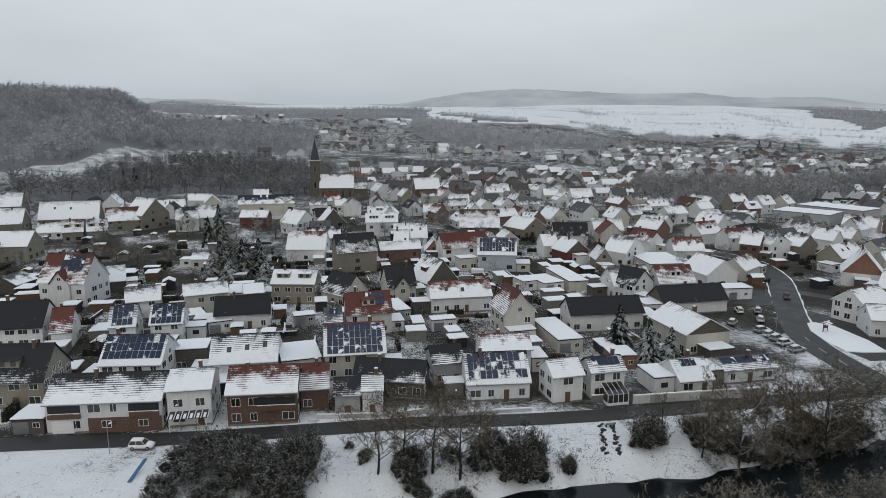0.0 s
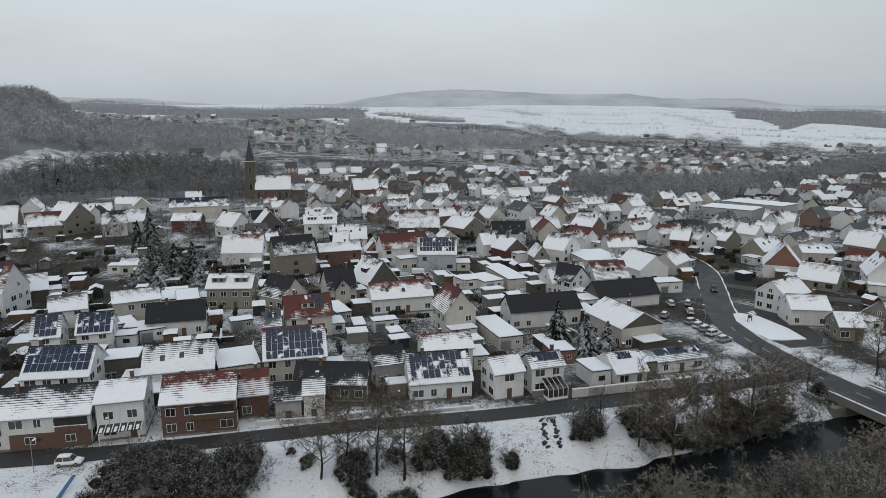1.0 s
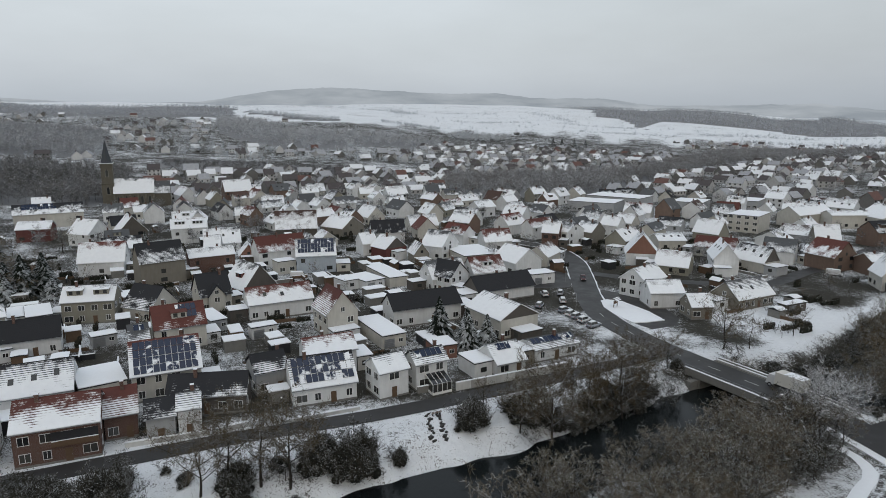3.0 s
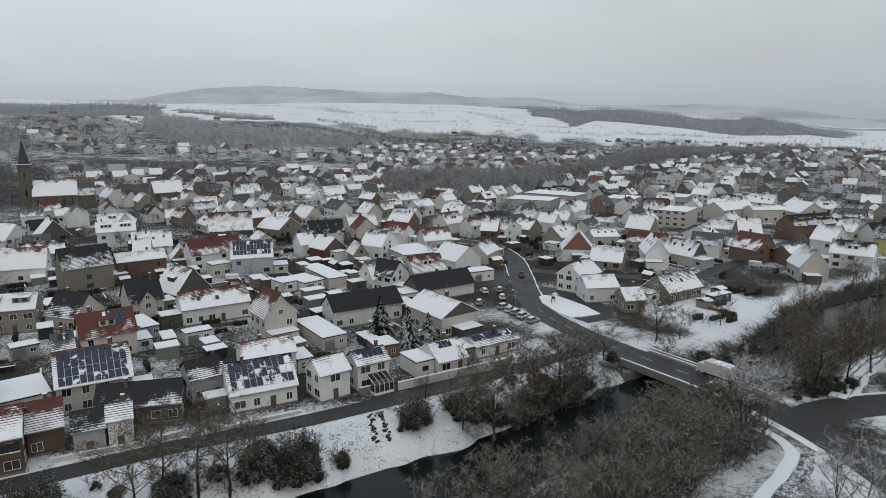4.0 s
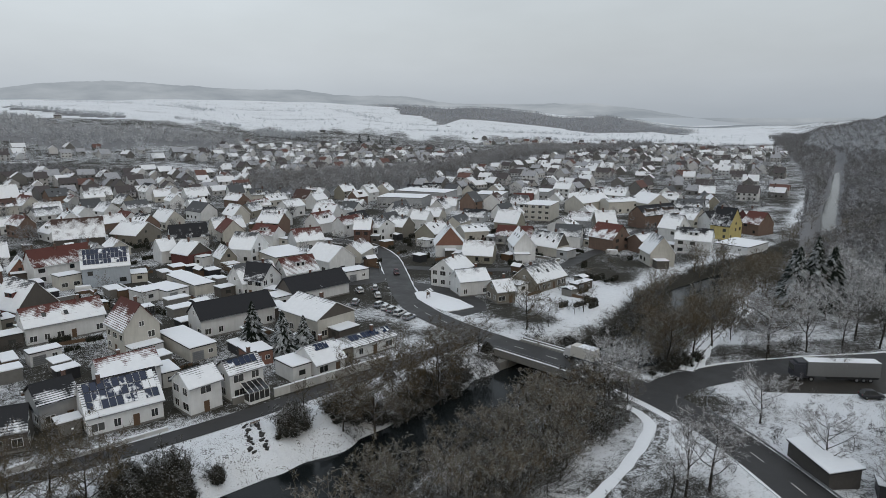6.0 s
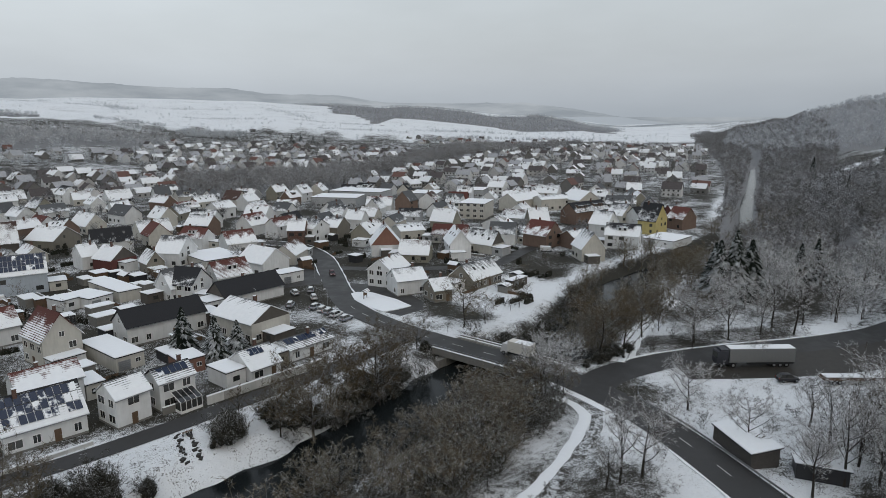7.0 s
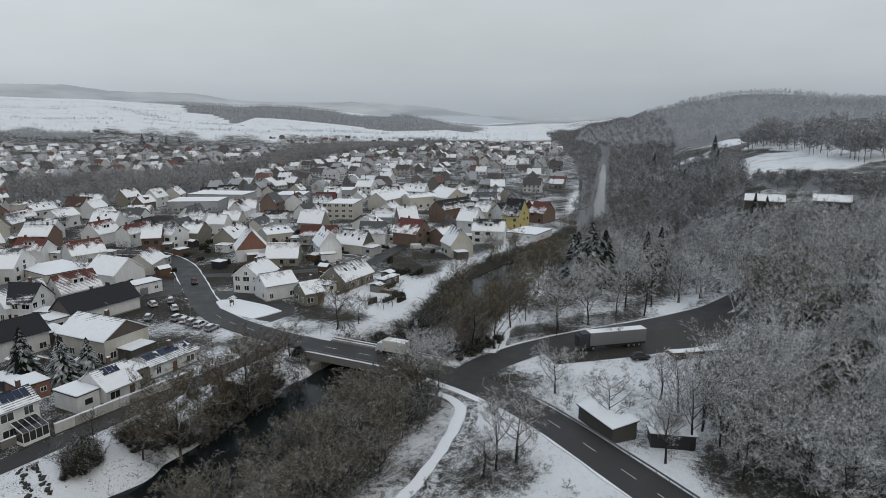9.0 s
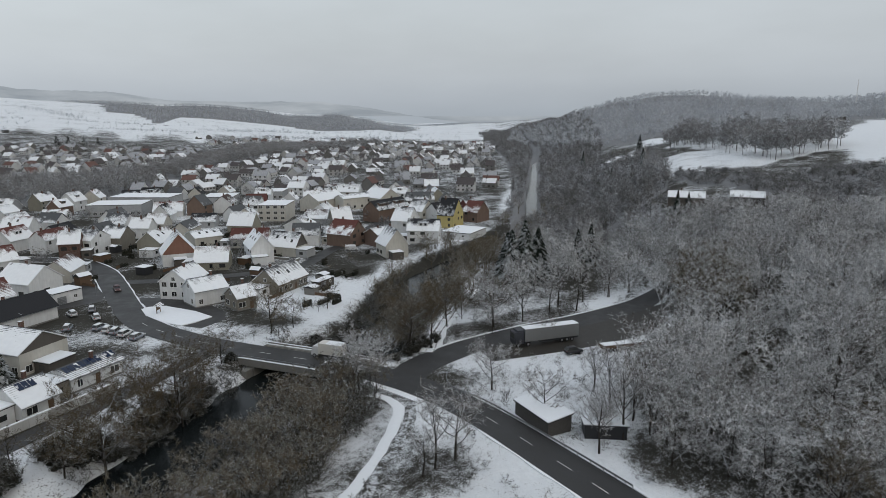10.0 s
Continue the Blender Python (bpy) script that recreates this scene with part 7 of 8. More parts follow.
def car(x, y, rot, col, words, snow=False, tall=1.0, z=0.12, size=1.0):
    """A hatchback: rounded lower body, glasshouse with pillars, roof, lamps and wheels."""
    e = root("car", x, y, z, rot, words, "car", "parked cars")
    e.scale = (size, 0.5 + size / 2, 0.5 + size / 2)
    p = paint(col)
    body = []
    for a, half, top in ((-2.08, 0.66, 0.80), (-1.98, 0.80, 0.94), (-1.5, 0.86, 0.98), (0.0, 0.87, 0.96), (1.0, 0.86, 0.94), (1.6, 0.82, 0.85), (2.0, 0.72, 0.74), (2.12, 0.55, 0.62)):
        body.append([(a, -half, 0.34), (a, -half - 0.02, 0.6), (a, -half + 0.05, top - 0.07), (a, -half + 0.16, top), (a, half - 0.16, top), (a, half - 0.05, top - 0.07), (a, half + 0.02, 0.6), (a, half, 0.34)])
    part("body", cache_mesh("body", *loft(body), p, smooth=True), e)
    t = 1.36 + 0.14 * tall
    glass = [[(a, -h0, 0.93), (a + d, -h1, zz), (a + d, h1, zz), (a, h0, 0.93)] for a, d, h0, h1, zz in
             ((-1.98, 0.05, 0.70, 0.66, 0.96), (-1.85, 0.35, 0.76, 0.60, t - 0.03), (-0.8, 0.0, 0.78, 0.60, t), (0.15, 0.0, 0.78, 0.59, t - 0.01), (1.02, -0.02, 0.74, 0.70, 0.96))]
    part("glasshouse", cache_mesh("glasshouse", *loft(glass), GLASS), e)
    top = [[(a, -h, zz), (a, -h * 0.8, zz + 0.05), (a, h * 0.8, zz + 0.05), (a, h, zz)] for a, h, zz in ((-1.62, 0.60, t - 0.04), (-0.8, 0.63, t), (0.18, 0.60, t - 0.01), (0.34, 0.56, t - 0.07))]
    part("roof", cache_mesh("roof", *loft(top), p, smooth=True), e)
    for s in (-1, 1):
        for a0, a1 in ((-1.93, -1.58), (-0.72, -0.66), (0.92, 0.28)):
            part("pillar", cache_mesh("pillar", *tube((a0, s * 0.76, 0.93), (a1, s * 0.61, t - 0.01), 0.04, 0.035, 4), p), e)
        part("headlight", cache_mesh("headlight", *box(1.90, 2.06, -0.16, 0.16, 0.60, 0.74), WHITE), e, pose(0, s * 0.56, 0))
        part("tail_light", cache_mesh("tail_light", *box(-2.08, -2.0, -0.10, 0.10, 0.68, 0.9), paint((0.25, 0.01, 0.01))), e, pose(0, s * 0.62, 0))
    if snow:
        lay = [[(a, -h, zz), (a, -h * 0.85, zz + 0.12), (a, h * 0.85, zz + 0.12), (a, h, zz)] for a, h, zz in ((-1.6, 0.52, t + 0.02), (-0.8, 0.58, t + 0.05), (0.2, 0.56, t + 0.03), (0.34, 0.48, t - 0.03))]
        part("snow_layer", cache_mesh("snow_layer", *loft(lay), SNOWM, smooth=True), e)
        lay = [[(a, -h, zz), (a, -h * 0.85, zz + 0.10), (a, h * 0.85, zz + 0.10), (a, h, zz)] for a, h, zz in ((1.0, 0.68, 0.93), (1.6, 0.64, 0.85), (1.98, 0.5, 0.74))]
        part("snow_layer", cache_mesh("snow_layer", *loft(lay), SNOWM, smooth=True), e)
    part("bumper", cache_mesh("bumper", *box(-2.12, 2.14, -0.60, 0.60, 0.32, 0.46), DARKM), e)
    wheels(e, (1.3, -1.3), 0.79)


def van(x, y, rot, col, words):
    e = root("van", x, y, 0.1, rot, words, "van", "parked cars")
    p = paint(col)
    prof = [(-0.9, 0.35), (0.9, 0.35), (0.9, 1.6), (0.78, 2.0), (-0.78, 2.0), (-0.9, 1.6)]
    part("body", cache_mesh("body", *prism(prof, -2.4, 1.5), p), e)
    part("cab", cache_mesh("cab", [(1.5, -0.88, 0.35), (2.5, -0.85, 0.35), (2.5, 0.85, 0.35), (1.5, 0.88, 0.35), (1.5, -0.8, 1.98), (1.7, -0.7, 1.95), (1.7, 0.7, 1.95), (1.5, 0.8, 1.98)], BOXF, p), e)
    part("windscreen", cache_mesh("windscreen", [(2.17, -0.72, 1.05), (2.19, -0.72, 1.05), (2.19, 0.72, 1.05), (2.17, 0.72, 1.05), (1.74, -0.66, 1.85), (1.78, -0.66, 1.85), (1.78, 0.66, 1.85), (1.74, 0.66, 1.85)], BOXF, GLASS), e)
    part("snow_layer", cache_mesh("snow_layer", *box(-2.35, 1.4, -0.74, 0.74, 2.002, 2.08), SNOWM), e)
    wheels(e, (1.7, -1.6), 0.8, 0.34)


def box_truck(x, y, rot):
    e = root("box_truck", x, y, 0.15, rot, "white box truck with a dusting of snow on its roof", "truck")
    part("cargo_box", cache_mesh("cargo_box", *box(-3.6, 1.9, -1.2, 1.2, 0.95, 3.3), paint((0.55, 0.53, 0.48))), e)
    part("snow_layer", cache_mesh("snow_layer", *box(-3.5, 0.2, -1.15, 1.15, 3.302, 3.36), SNOWM), e)
    part("chassis", cache_mesh("chassis", *box(-3.5, 3.6, -0.9, 0.9, 0.5, 0.93), DARKM), e)
    part("cab", cache_mesh("cab", [(2.0, -1.1, 0.55), (3.8, -1.1, 0.55), (3.8, 1.1, 0.55), (2.0, 1.1, 0.55), (2.0, -1.05, 2.5), (3.3, -1.0, 2.45), (3.3, 1.0, 2.45), (2.0, 1.05, 2.5)], BOXF, paint((0.5, 0.5, 0.5))), e)
    part("windscreen", cache_mesh("windscreen", [(3.62, -0.95, 1.4), (3.66, -0.95, 1.4), (3.66, 0.95, 1.4), (3.62, 0.95, 1.4), (3.35, -0.9, 2.3), (3.39, -0.9, 2.3), (3.39, 0.9, 2.3), (3.35, 0.9, 2.3)], BOXF, GLASS), e)
    wheels(e, (2.9, -2.3), 1.02, 0.45)


def lorry(x, y, rot):
    e = root("articulated_lorry", x, y, 0.1, rot, "parked articulated lorry with grey box trailer and dark tractor", "lorry")
    t = part("trailer", cache_mesh("trailer", *box(-6.8, 6.8, -1.27, 1.27, 1.15, 4.0), paint((0.17, 0.175, 0.175))), e)
    rib = cache_mesh("rib", *box(0, 0.05, -1.3, 1.3, 1.2, 3.95), paint((0.17, 0.175, 0.175)))
    for i in range(16):
        part("rib", rib, t, pose(-6.7 + 0.88 * i, 0, 0))
    part("snow_layer", cache_mesh("snow_layer", *box(-6.75, 6.75, -1.2, 1.2, 4.002, 4.1), SNOWM), t)
    part("side_skirt", cache_mesh("side_skirt", *box(-6.6, 3.0, -1.2, 1.2, 0.7, 1.14), DARKM), e)
    part("tractor", cache_mesh("tractor", *join([box(7.1, 9.3, -1.22, 1.22, 0.9, 3.5), box(7.1, 8.6, -1.15, 1.15, 3.5, 3.9), box(5.0, 9.2, -0.8, 0.8, 0.6, 1.1)]), paint((0.03, 0.032, 0.04))), e)
    part("windscreen", cache_mesh("windscreen", *box(9.3, 9.33, -1.05, 1.05, 2.1, 3.2), GLASS), e)
    wheels(e, (8.4, 5.9, -2.6, -3.9, -5.2), 1.05, 0.5)


car(-47.1, 92.9, 2, (0.66, 0.67, 0.67), "small white hatchback parked on the riverside lane", True, 1.2, 0.12, 0.9)
car(100.0, 181.0, -113, (0.055, 0.012, 0.016), "dark red car on the wet main road")
car(125.8, 49.2, -36, (0.02, 0.02, 0.024), "black car parked on the lorry park", False, 1.3)
van(12.0, 210.7, -8, (0.6, 0.61, 0.61), "white delivery van parked beside a house")
van(183.0, 163.2, -52, (0.55, 0.56, 0.57), "white van parked at the street")
box_truck(94.6, 91.5, 103)
lorry(129.6, 56.6, 143)
for i, (x, y, r) in enumerate([(84.8, 166.7, 60), (81.7, 159.1, 70), (77.9, 150.3, 20), (78.1, 147.1, 35), (78.4, 144.3, 30), (78.7, 141.0, 25), (78.9, 136.5, 20), (79.8, 167.0, 80), (73.4, 156.4, 50)]):
    car(x, y, r, (0.55, 0.56, 0.57) if i % 2 else (0.25, 0.27, 0.30), "parked car buried under fresh snow", True)
car(-124.5, 185.7, 20, (0.4, 0.4, 0.42), "silver car parked in a yard", True)
car(-123.7, 189.0, 40, (0.1, 0.1, 0.12), "dark car parked in a yard", True)


def flatbed(x, y, rot):
    e = root("flatbed_trailer", x, y, ground_at(x, y) + 0.05, rot, "low flatbed trailer carrying snow-covered beams", "trailer")
    part("bed", cache_mesh("bed", *box(-6, 6, -1.2, 1.2, 0.9, 1.15), WOODM), e)
    for i in range(4):
        part("beam", cache_mesh("beam", *box(-5.8, 5.8, -1.0 + 0.55 * i, -0.6 + 0.55 * i, 1.152, 1.5), WOODM), e)
    part("snow_layer", cache_mesh("snow_layer", *box(-5.7, 5.7, -1.0, 1.0, 1.502, 1.62), SNOWM), e)
    wheels(e, (-3, -4, 3, 4), 0.95, 0.45)


flatbed(134.6, 40.9, -40)

# ---------------------------------------------------------------- street furniture


def street_lamp(x, y, rot):
    e = root("street_lamp", x, y, ground_at(x, y), rot, "slim grey street lamp with curved arm", "lamp", "street lamps")
    part("pole", cache_mesh("pole", *tube((0, 0, 0), (0, 0, 4.6), 0.06, 0.045, 8), GREYM), e)
    part("arm", cache_mesh("arm", *tube((0, 0, 4.55), (0.7, 0, 4.8), 0.035, 0.03, 6), GREYM), e)
    part("head", cache_mesh("head", *box(0.5, 1.1, -0.14, 0.14, 4.72, 4.86), WHITE), e)


street_lamp(-51.3, 91.2, 80)
for i in (8, 20, 34, 46, 70):
    p = rail_line(MAIN, -5.6)[i]
    street_lamp(p[0], p[1], 180)
for i in (20, 42, 60):
    p = rail_line(LANE, 3.0)[i]
    street_lamp(p[0], p[1], -90)


def guard_rail(pts):
    line = spline(pts, 2.0)
    g = root("guard_rail", line[0][0], line[0][1], 0, 0, "galvanised steel guard rail on short posts", "guard rail", "guard rails")
    inv = Matrix.Translation((-line[0][0], -line[0][1], 0))
    part("beam", cache_mesh("beam", *strip_solid(line, 0.07, 0.5, 0.80), GREYM), g, inv)
    post = cache_mesh("post", *box(-0.05, 0.05, -0.05, 0.05, -0.2, 0.6), GREYM)
    for p in line:
        part("post", post, g, inv @ pose(p[0], p[1], 0))


guard_rail([(104.2, 66.6), (99.7, 65.0), (95.3, 60.9), (93.5, 52.6), (86.3, 34.5), (81.0, 22.3)])


def mast(x, y):
    z = ground_at(x, y)
    e = root("radio_mast", x, y, z, 0, "slender steel lattice mast on the snowy hilltop", "mast")
    legs = []
    for k in range(3):
        a = radians(120 * k)
        legs.append(tube((1.5 * math.cos(a), 1.5 * math.sin(a), 0), (0.4 * math.cos(a), 0.4 * math.sin(a), 46), 0.22, 0.16, 4))
        for j in range(14):
            b = radians(120 * (k + 1))
            r0, r1 = 1.5 - 1.1 * j / 14, 1.5 - 1.1 * (j + 1) / 14
            legs.append(tube((r0 * math.cos(a), r0 * math.sin(a), 46 * j / 14), (r1 * math.cos(b), r1 * math.sin(b), 46 * (j + 1) / 14), 0.10, 0.10, 3))
    part("lattice", cache_mesh("lattice", *join(legs), WHITE), e)
    part("platform", cache_mesh("platform", *box(-3, 3, -3, 3, 8, 8.4), GREYM), e)


mast(1231.7, 30.1)
flat_house(845.6, 32.7, 20, 12, 6, 4.2, "dark", 1)
tree_tower = root("water_tower", 568.6, 1357.0, 10, 10, "square dark tower among fields", "tower")
part("wall", cache_mesh("wall", *box(-4, 4, -4, 4, -3, 15), WALL), tree_tower, None, (0.10, 0.10, 0.10, 1))
part("top", cache_mesh("top", *box(-5, 5, -4.6, 4.6, 15, 18), WALL), tree_tower, None, (0.14, 0.14, 0.14, 1))

# dark trodden track and the slip beside the bank


def make_trodden():
    m = Nodes("trodden_muddy_snow", 0.8, 0.2)
    p = m.pos()
    f = m.math("MULTIPLY_ADD", m.math("SUBTRACT", m.math("MULTIPLY_ADD", m.noise(p, 0.8, 6, 0.65), 0.6, m.math("MULTIPLY", m.noise(p, 3.2, 4), 0.4)), 0.50), 7.0, 0.45, True)
    m.bump(m.noise(p, 2.5, 4), 0.5, 0.1)
    return m.color(m.mix(f, (0.050, 0.046, 0.039), (0.62, 0.64, 0.66)))


TRODDEN = make_trodden()
ribbon("track", spline([(40, 45.5), (51, 49.3), (59.2, 51.7), (64.6, 53.9), (72.3, 56.6), (79, 59.2), (83.6, 61.8), (87.0, 65.2)], 2), 0.95, 0.07, TRODDEN, "narrow muddy track through trodden snow", "track", rough=0.3)
ribbon("footpath", spline([(36, 47), (48, 50.6), (57.5, 53.6), (64.2, 55.6), (71.3, 58.2), (78.7, 61.5), (83.6, 64.8), (85.4, 68.6), (85.0, 72.7)], 2), 0.95, 0.06, SNOWM, "footpath under smooth fresh snow", "footpath", rough=0.25)
FIELD_TRACK = spline([(109, 75.5), (115, 78.6), (121.6, 81.8), (134.9, 87.0), (148.3, 91.6), (160, 95)], 2)
ribbon("track", FIELD_TRACK, 2.1, 0.05, SNOWM, "snowy field track with wheel ruts", "track", rough=0.2)
for side_off in (-0.85, 0.85):
    ribbon("wheel_rut", rail_line(FIELD_TRACK, side_off), 0.26, 0.062, TRODDEN, "dark wheel rut in a snowy track", "rut", rough=0.3)


def stone_edging(x0, y0, x1, y1, seed):
    """A rough row of dark stones running down the bank."""
    rs = random.Random(seed)
    e = root("stone_edging", x0, y0, ground_at(x0, y0), 0, "rough row of dark stones down the snowy bank", "stones", "bank steps")
    n = 13
    for i in range(n):
        t = (i + rs.uniform(-0.3, 0.3)) / (n - 1)
        x, y = x0 + (x1 - x0) * t + rs.uniform(-0.35, 0.35), y0 + (y1 - y0) * t
        a, b, c = rs.uniform(0.18, 0.42), rs.uniform(0.15, 0.32), rs.uniform(0.12, 0.25)
        v, f = box(-a, a, -b, b, -0.4, c)
        v = [(p + rs.uniform(-0.08, 0.08), q + rs.uniform(-0.08, 0.08), z + (rs.uniform(-0.06, 0.06) if z > 0 else 0)) for p, q, z in v]
        part("stone", cache_mesh("stone", v, f, DARKSTONE), e, pose(x - x0, y - y0, ground_at(x, y) - ground_at(x0, y0), 0, 0, rs.uniform(0, 90)))


DARKSTONE = plain("dark_wet_stone", (0.045, 0.043, 0.040), 0.7, 2.0, 0.5)
stone_edging(26.6, 101.0, 25.4, 92.6, 1)
stone_edging(28.2, 101.2, 27.6, 92.6, 2)


def bench(x, y, rot):
    e = root("bench", x, y, ground_at(x, y), rot, "snow-topped wooden bench at the lane", "bench")
    part("seat", cache_mesh("seat", *join([box(-0.9, 0.9, -0.22 + 0.16 * i, -0.10 + 0.16 * i, 0.42, 0.46) for i in range(3)]), WOODM), e)
    part("backrest", cache_mesh("backrest", *join([box(-0.9, 0.9, 0.26, 0.30, 0.55 + 0.16 * i, 0.66 + 0.16 * i) for i in range(2)]), WOODM), e)
    for s in (-0.7, 0.7):
        part("leg", cache_mesh("leg", *box(-0.04, 0.04, -0.2, 0.3, -0.1, 0.42), DARKM), e, pose(s, 0, 0))
    part("snow_layer", cache_mesh("snow_layer", *box(-0.88, 0.88, -0.2, 0.24, 0.462, 0.54), SNOWM), e)


bench(28.1, 100.5, 190)
tagged(new("board", cache_mesh("board", [(0.1, 0.0, 0.0), (0.6, 0.0, 0.0), (1.2, 4.2, 1.3), (0.7, 4.2, 1.3), (0.1, 0.0, 0.12), (0.6, 0.0, 0.12), (1.2, 4.2, 1.42), (0.7, 4.2, 1.42)], BOXF, plain("blue_plastic", (0.05, 0.13, 0.24), 0.5, 2, 0.2))),
       "long blue board lying down the snowy bank", "board").matrix_basis = pose(-44.9, 83.3, ground_at(-44.9, 83.3) + 0.02)

# ---------------------------------------------------------------- gardens
HEDGE = []
for i in range(4):
    rs = np.random.RandomState(300 + i)
    V, F = [], []
    for k in range(420):
        c = np.array([rs.uniform(-1, 1), rs.uniform(-1, 1) * 0.95, rs.rand() ** 0.7])
        d = rs.normal(size=3) * np.array([0.10, 0.35, 0.22])
        s = rs.normal(size=3) * np.array([0.05, 0.2, 0.12])
        V += [c - s, c + s, c + d]
        F.append((3 * k, 3 * k + 1, 3 * k + 2))
    HEDGE.append(tri_mesh("hedge", np.array(V), np.array(F), BRUSH))
# solid box behind the leaves, its dark colour painting the hedge's inner shade
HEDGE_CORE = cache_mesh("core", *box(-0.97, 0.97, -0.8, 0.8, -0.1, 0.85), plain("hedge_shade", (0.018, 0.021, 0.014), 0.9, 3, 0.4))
comb = [(-1, 0.05), (1, 0.05)]
for i in range(14, -1, -1):
    comb += [(-0.92 + 0.137 * i, 0.98), (-1 + 0.137 * i, 0.98), (-1 + 0.137 * i, 0.84), (-1.057 + 0.137 * i, 0.84)]
comb = comb[:-1]
cn = len(comb)
PICKET = cache_mesh("fence_panel", [(p, -0.02, q) for p, q in comb] + [(p, 0.02, q) for p, q in comb], [tuple(range(cn)), tuple(range(2 * cn - 1, cn - 1, -1))] + [((i + 1) % cn, i, cn + i, cn + (i + 1) % cn) for i in range(cn)], WOODM)
rnd = random.Random(77)


def free(x, y, pad=1.5):
    if 64 < x < 116 and 116 < y < 188:
        return False
    if float(distance_to(MAIN, x, y)) < 5 or float(distance_to(LANE, x, y)) < 4 or float(distance_to(STREET, x, y)) < 4 or float(distance_to(RIVER, x, y)) < 17:
        return False
    for a, b, rot, l, w in FOOTPRINTS:
        dx, dy = x - a, y - b
        if dx * dx + dy * dy < 900:
            c, s = math.cos(radians(rot)), math.sin(radians(rot))
            if abs(dx * c + dy * s) < l / 2 + pad and abs(dy * c - dx * s) < w / 2 + pad:
                return False
    return True


def scatter(count, a0, a1, r0, r1, pad, make):
    made = tries = 0
    while made < count and tries < count * 30:
        tries += 1
        az, r = rnd.uniform(a0, a1), math.sqrt(rnd.uniform(r0 * r0, r1 * r1))
        x, y = r * math.sin(radians(az)), r * math.cos(radians(az))
        if y > 100 and free(x, y, pad):
            made += 1
            make(x, y)


def hedge(x, y):
    l = rnd.uniform(2.5, 6)
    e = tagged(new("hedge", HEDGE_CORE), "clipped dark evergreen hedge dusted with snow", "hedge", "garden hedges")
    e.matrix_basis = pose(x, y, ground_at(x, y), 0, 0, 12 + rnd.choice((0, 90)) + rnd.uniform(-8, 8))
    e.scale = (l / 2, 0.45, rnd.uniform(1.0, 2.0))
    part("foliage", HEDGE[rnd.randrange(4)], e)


def fence(x, y):
    n = rnd.randint(2, 3)
    e = root("fence", x, y, ground_at(x, y), 12 + rnd.choice((0, 90)) + rnd.uniform(-8, 8), "weathered wooden garden fence", "fence", "garden fences")
    for i in range(n):
        part("fence_panel", PICKET, e, pose((i - (n - 1) / 2) * 2.0, 0, 0))


def garden_shed(x, y):
    l, w, h = rnd.uniform(2.4, 4.5), rnd.uniform(2.2, 3.6), rnd.uniform(2.1, 2.7)
    e = tagged(new("garden_shed", cache_mesh("garden_shed", *box(-l / 2, l / 2, -w / 2, w / 2, -0.3, h), rnd.choice((WOODM, WOODM, CONC, DARKM)))),
               "small timber garden shed with snow on its roof", "shed", "garden sheds")
    e.matrix_basis = pose(x, y, ground_at(x, y), 0, 0, 12 + rnd.choice((0, 90)) + rnd.uniform(-8, 8))
    FOOTPRINTS.append((x, y, 12, l, w))
    up = rnd.choice((0.15, 0.5, 0.9))
    a = w / 2 + 0.2
    part("roof", cache_mesh("roof", *prism([(-a, h - 0.1), (a, h - 0.1), (a, h + 0.02), (0, h + up), (-a, h + 0.02)], -l / 2 - 0.2, l / 2 + 0.2), DARKM), e)
    part("snow_layer", cache_mesh("snow_layer", *prism([(-a + 0.06, h + 0.03), (0, h + up + 0.01), (a - 0.06, h + 0.03), (a - 0.06, h + 0.14), (0, h + up + 0.14), (-a + 0.06, h + 0.14)], -l / 2 - 0.16, l / 2 + 0.16), SNOWM), e)


def lean_to(x, y):
    """A low carport or store room under a flat snowy roof."""
    l, w, h = rnd.uniform(3.0, 6.5), rnd.uniform(2.6, 4.5), rnd.uniform(2.1, 2.8)
    e = tagged(new("woodshed", cache_mesh("woodshed", *box(-l / 2, l / 2, -w / 2, w / 2, -0.3, h), rnd.choice((WOODM, CONC, DARKM, DARKM)))), "low woodshed under a flat snowy roof", "shed", "woodsheds")
    e.matrix_basis = pose(x, y, ground_at(x, y), 0, 0, 11 + rnd.choice((0, 90)) + rnd.uniform(-4, 4))
    FOOTPRINTS.append((x, y, 11, l, w))
    part("snow_layer", cache_mesh("snow_layer", *prism([(-w / 2 - 0.22, h + 0.005), (w / 2 + 0.22, h + 0.005), (w / 2 + 0.16, h + 0.16), (-w / 2 - 0.16, h + 0.2)], -l / 2 - 0.2, l / 2 + 0.2), SNOWM), e)


def low_wall(x, y):
    l, h = rnd.uniform(4, 9), rnd.uniform(0.7, 1.5)
    e = tagged(new("garden_wall", cache_mesh("garden_wall", *box(-l / 2, l / 2, -0.13, 0.13, -0.3, h), rnd.choice((CONC, DARKM, WOODM)))), "low garden wall with a line of snow on top", "wall", "garden walls")
    e.matrix_basis = pose(x, y, ground_at(x, y), 0, 0, 11 + rnd.choice((0, 90)) + rnd.uniform(-5, 5))
    part("snow_coping", cache_mesh("snow_coping", *prism([(-0.18, h + 0.004), (0.18, h + 0.004), (0.12, h + 0.14), (-0.12, h + 0.14)], -l / 2, l / 2), SNOWM), e)


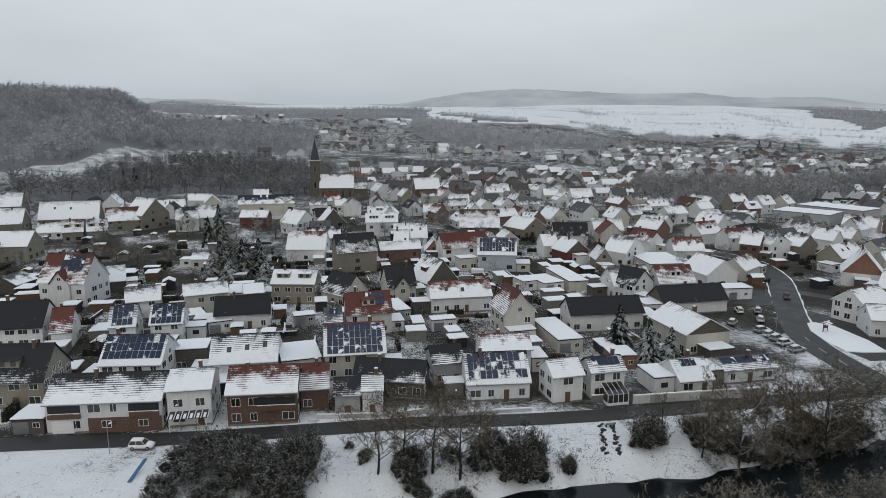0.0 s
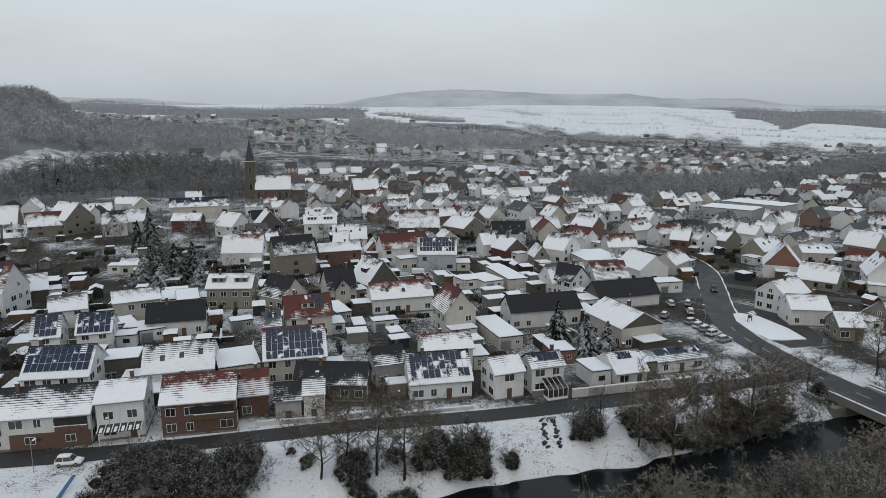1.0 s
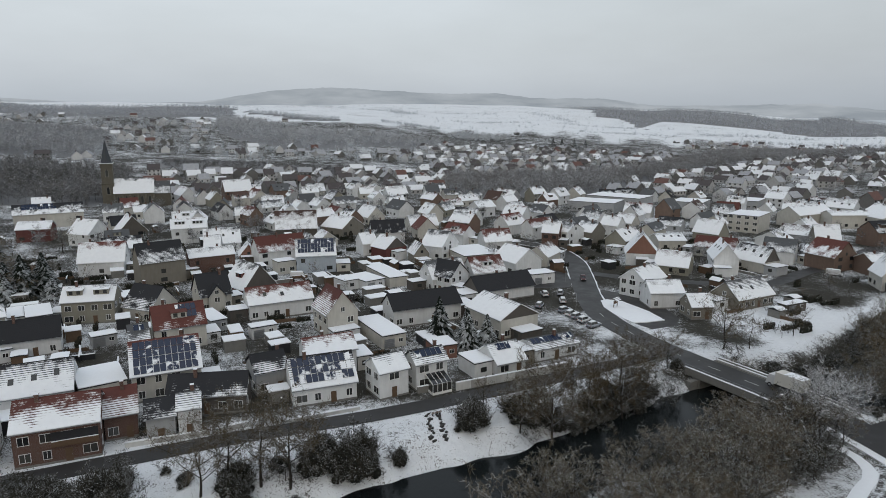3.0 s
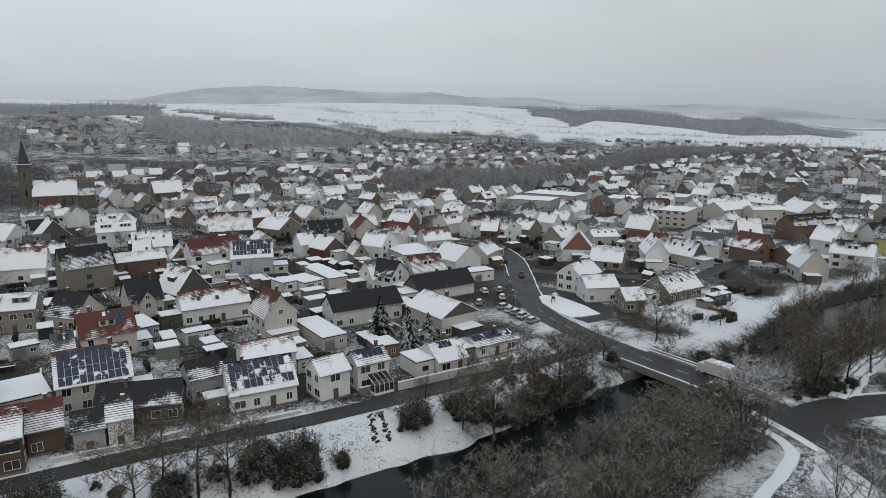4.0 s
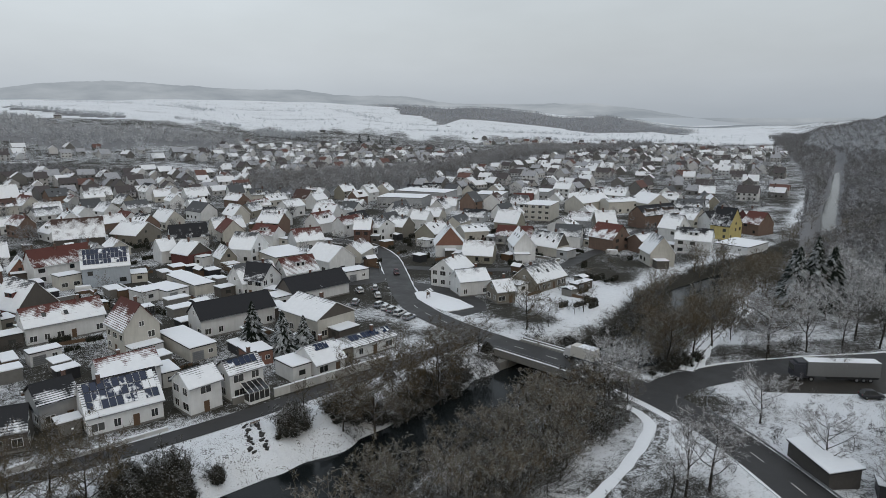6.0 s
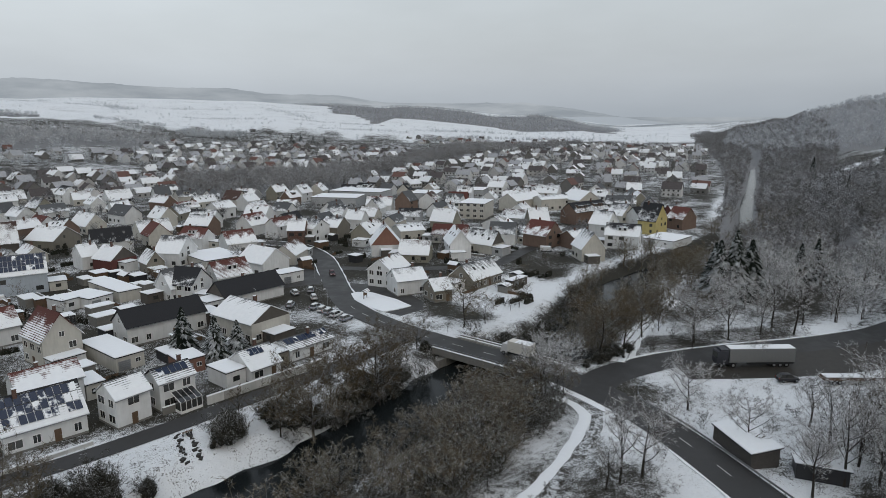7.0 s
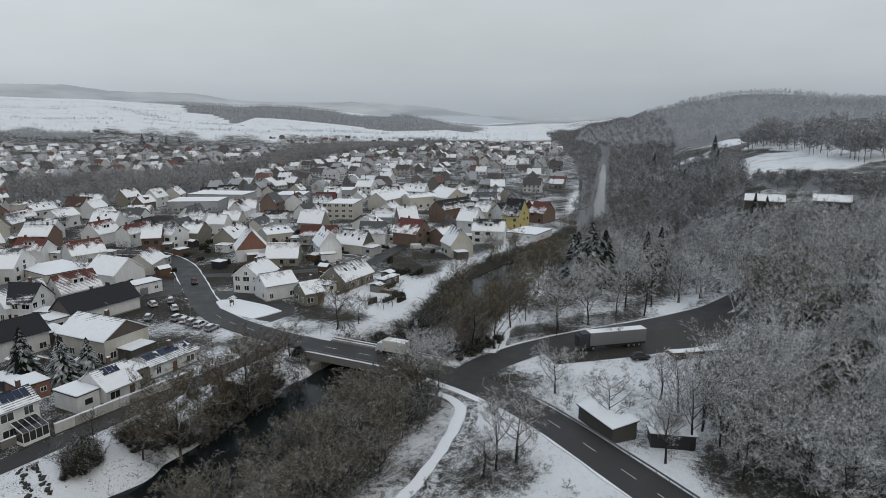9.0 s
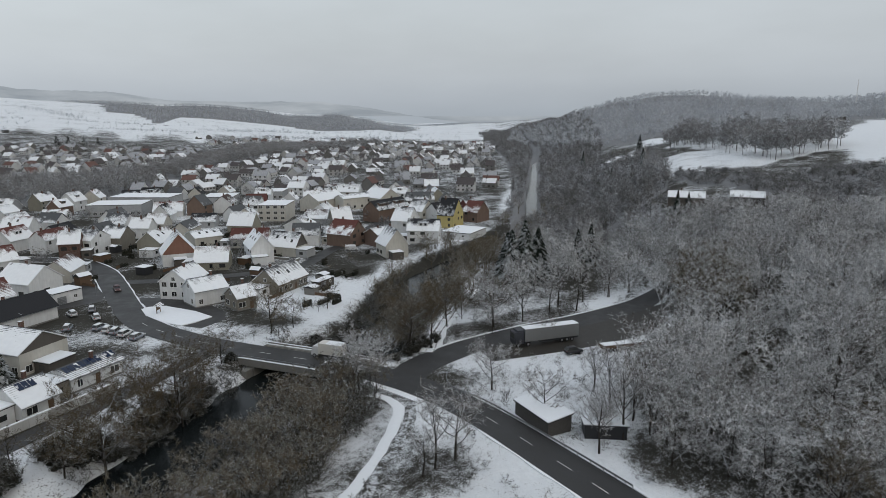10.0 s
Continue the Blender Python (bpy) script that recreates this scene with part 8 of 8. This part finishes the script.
def annex(a, b, rot, l, w):
    """A low flat-roofed annex beside a house's gable."""
    for s in rnd.sample((-1, 1), 2):
        al, aw, ah = rnd.uniform(3.0, 5.0), rnd.uniform(4.0, min(7.0, w - 1)), rnd.uniform(2.5, 3.1)
        c = Matrix.Rotation(radians(rot), 2) @ Vector((s * (l / 2 + al / 2 - 0.1), rnd.uniform(-1, 1) * (w - aw) / 2))
        x, y = a + c[0], b + c[1]
        if not free(x, y, -0.2) or any((x - p) ** 2 + (y - q) ** 2 < (min(m, n) / 2 + al / 2) ** 2 for p, q, _, m, n in FOOTPRINTS if (p, q) != (a, b)):
            continue
        e = tagged(new("annex", cache_mesh("annex", *box(-al / 2, al / 2, -aw / 2, aw / 2, -0.3, ah), WALL)), "low flat-roofed annex beside a house under snow", "annex", "house annexes")
        e.color = (*WALLS[rnd.choice(("white", "grey", "cream", "dark", "tan"))], 1)
        e.matrix_basis = pose(x, y, ground_at(x, y), 0, 0, rot)
        FOOTPRINTS.append((x, y, rot, al, aw))
        part("roof", cache_mesh("roof", *box(-al / 2 - 0.2, al / 2 + 0.2, -aw / 2 - 0.2, aw / 2 + 0.2, ah, ah + 0.16), DARKM), e)
        part("snow_layer", cache_mesh("snow_layer", *box(-al / 2 - 0.12, al / 2 + 0.12, -aw / 2 - 0.12, aw / 2 + 0.12, ah + 0.162, ah + 0.32), SNOWM), e)
        face = -1 if (Vector((math.sin(radians(rot)), -math.cos(radians(rot)))) @ Vector((-x, -y))) > 0 else 1
        part("window", window_meshes(1.4, 1.0)[1], e, pose(0, 0, 0, 0, 0, 0 if face < 0 else 180) @ pose(0, -aw / 2 - 0.03, 1.6))
        return


for a, b, rot, l, w in list(FOOTPRINTS):
    if 118 < math.hypot(a, b) < 270 and l > 7 and w > 6.5:
        annex(a, b, rot, l, w)
scatter(85, -36, 42, 112, 235, 0.9, lean_to)
scatter(80, -36, 50, 112, 330, 1.6, garden_shed)
scatter(75, -36, 44, 112, 240, 0.5, low_wall)
scatter(220, -36, 52, 110, 290, 0.7, hedge)
scatter(40, -36, 46, 110, 240, 1.0, fence)
scatter(90, -36, 58, 110, 380, 2.0, lambda x, y: tree(SMALL, x, y, rnd.uniform(3, 6.5), rnd.randrange(999), "small bare garden tree dusted with snow", "tree", "garden trees"))
scatter(170, -36, 58, 110, 280, 1.0, lambda x, y: tree(LOW, x, y, rnd.uniform(1.2, 2.6), rnd.randrange(999), "rounded dark garden shrub with snow", "shrub", "garden shrubs", "shrub"))
# trees along the upper river and behind the lorry park
n = 0
upper = []
while n < 150:
    x = rnd.uniform(99, 210) if n % 4 else rnd.uniform(200, 330)
    y = float(np.interp(x, RIVER[:, 0], RIVER[:, 1])) + (rnd.uniform(6.5, 11) if rnd.random() < 0.3 else -rnd.uniform(6.5, 22))
    if float(distance_to(MAIN, x, y)) < 8 or float(distance_to(SIDE, x, y)) < 9 or float(distance_to(RIVER, x, y)) < 6.0 or not all((x - a) ** 2 + (y - b) ** 2 > 110 for a, b, *_ in FOOTPRINTS):
        continue
    if x < 130 and (float(distance_to(RIVER, x, y)) < 11 or rnd.random() < 0.6):
        continue
    n += 1
    if x < 150:
        tree(RIVERWOOD if n % 2 else SHRUB, x, y, rnd.uniform(4, 7.5) if n % 2 else rnd.uniform(2, 4), n, "bare tree beside the upper river", "tree", "riverside trees")
    else:
        upper.append((x, y, rnd.uniform(5, 10)))
thicket("riverside_wood", "bare frosted trees lining the upper river", upper, "woodlite", TWIG, 5)
for k in range(34):
    x, y = 70 + rnd.gauss(0, 4.5), 47 + rnd.gauss(0, 3.0)
    if float(distance_to(MAIN, x, y)) > 7:
        tree(LOW, x, y, rnd.uniform(0.7, 1.5), k, "low dark scrub poking through the snow", "scrub", "roadside scrub", "scrub")
for k in range(110):
    x, y = rnd.uniform(80, 118), rnd.uniform(2, 62)
    if float(distance_to(MAIN, x, y)) > 5.2 and math.hypot(x - 92.6, y - 41.2) > 6 and math.hypot(x - 94.4, y - 31.2) > 4.5 and (float(distance_to(MAIN, x, y)) < 9 or rnd.random() < 0.35 or y < 36):
        tree(LOW, x, y, rnd.uniform(0.7, 1.8), k, "dark scrub in the snow beside the guard rail", "scrub", "roadside scrub", "scrub")
# scrub between the side road and the upper river
for k in range(34):
    x = rnd.uniform(112, 160)
    y = float(np.interp(x, SIDE[:, 0], SIDE[:, 1])) + rnd.uniform(5.5, 13)
    if float(distance_to(FIELD_TRACK, x, y)) > 3:
        tree(LOW if k % 3 else SHRUB, x, y, rnd.uniform(0.8, 2.0), k, "dark scrub beside the side road", "scrub", "roadside scrub", "scrub")
# low scrub in the snow south of the footpath
for k in range(26):
    x, y = rnd.uniform(56, 84), rnd.uniform(28, 56)
    if float(distance_to(MAIN, x, y)) > 8 and rnd.random() < 0.8:
        tree(LOW, x, y, rnd.uniform(0.7, 1.6), k, "low dark scrub poking through the snow", "scrub", "roadside scrub", "scrub")
# brush under the trees beside the main road
for k in range(40):
    az, r = rnd.uniform(74, 100), rnd.uniform(72, 125)
    x, y = r * math.sin(radians(az)), r * math.cos(radians(az))
    if float(distance_to(MAIN, x, y)) > 9:
        tree(LOW, x, y, rnd.uniform(1.0, 2.4), k, "frosted undergrowth at the edge of the wood", "scrub", "roadside scrub", "scrub")
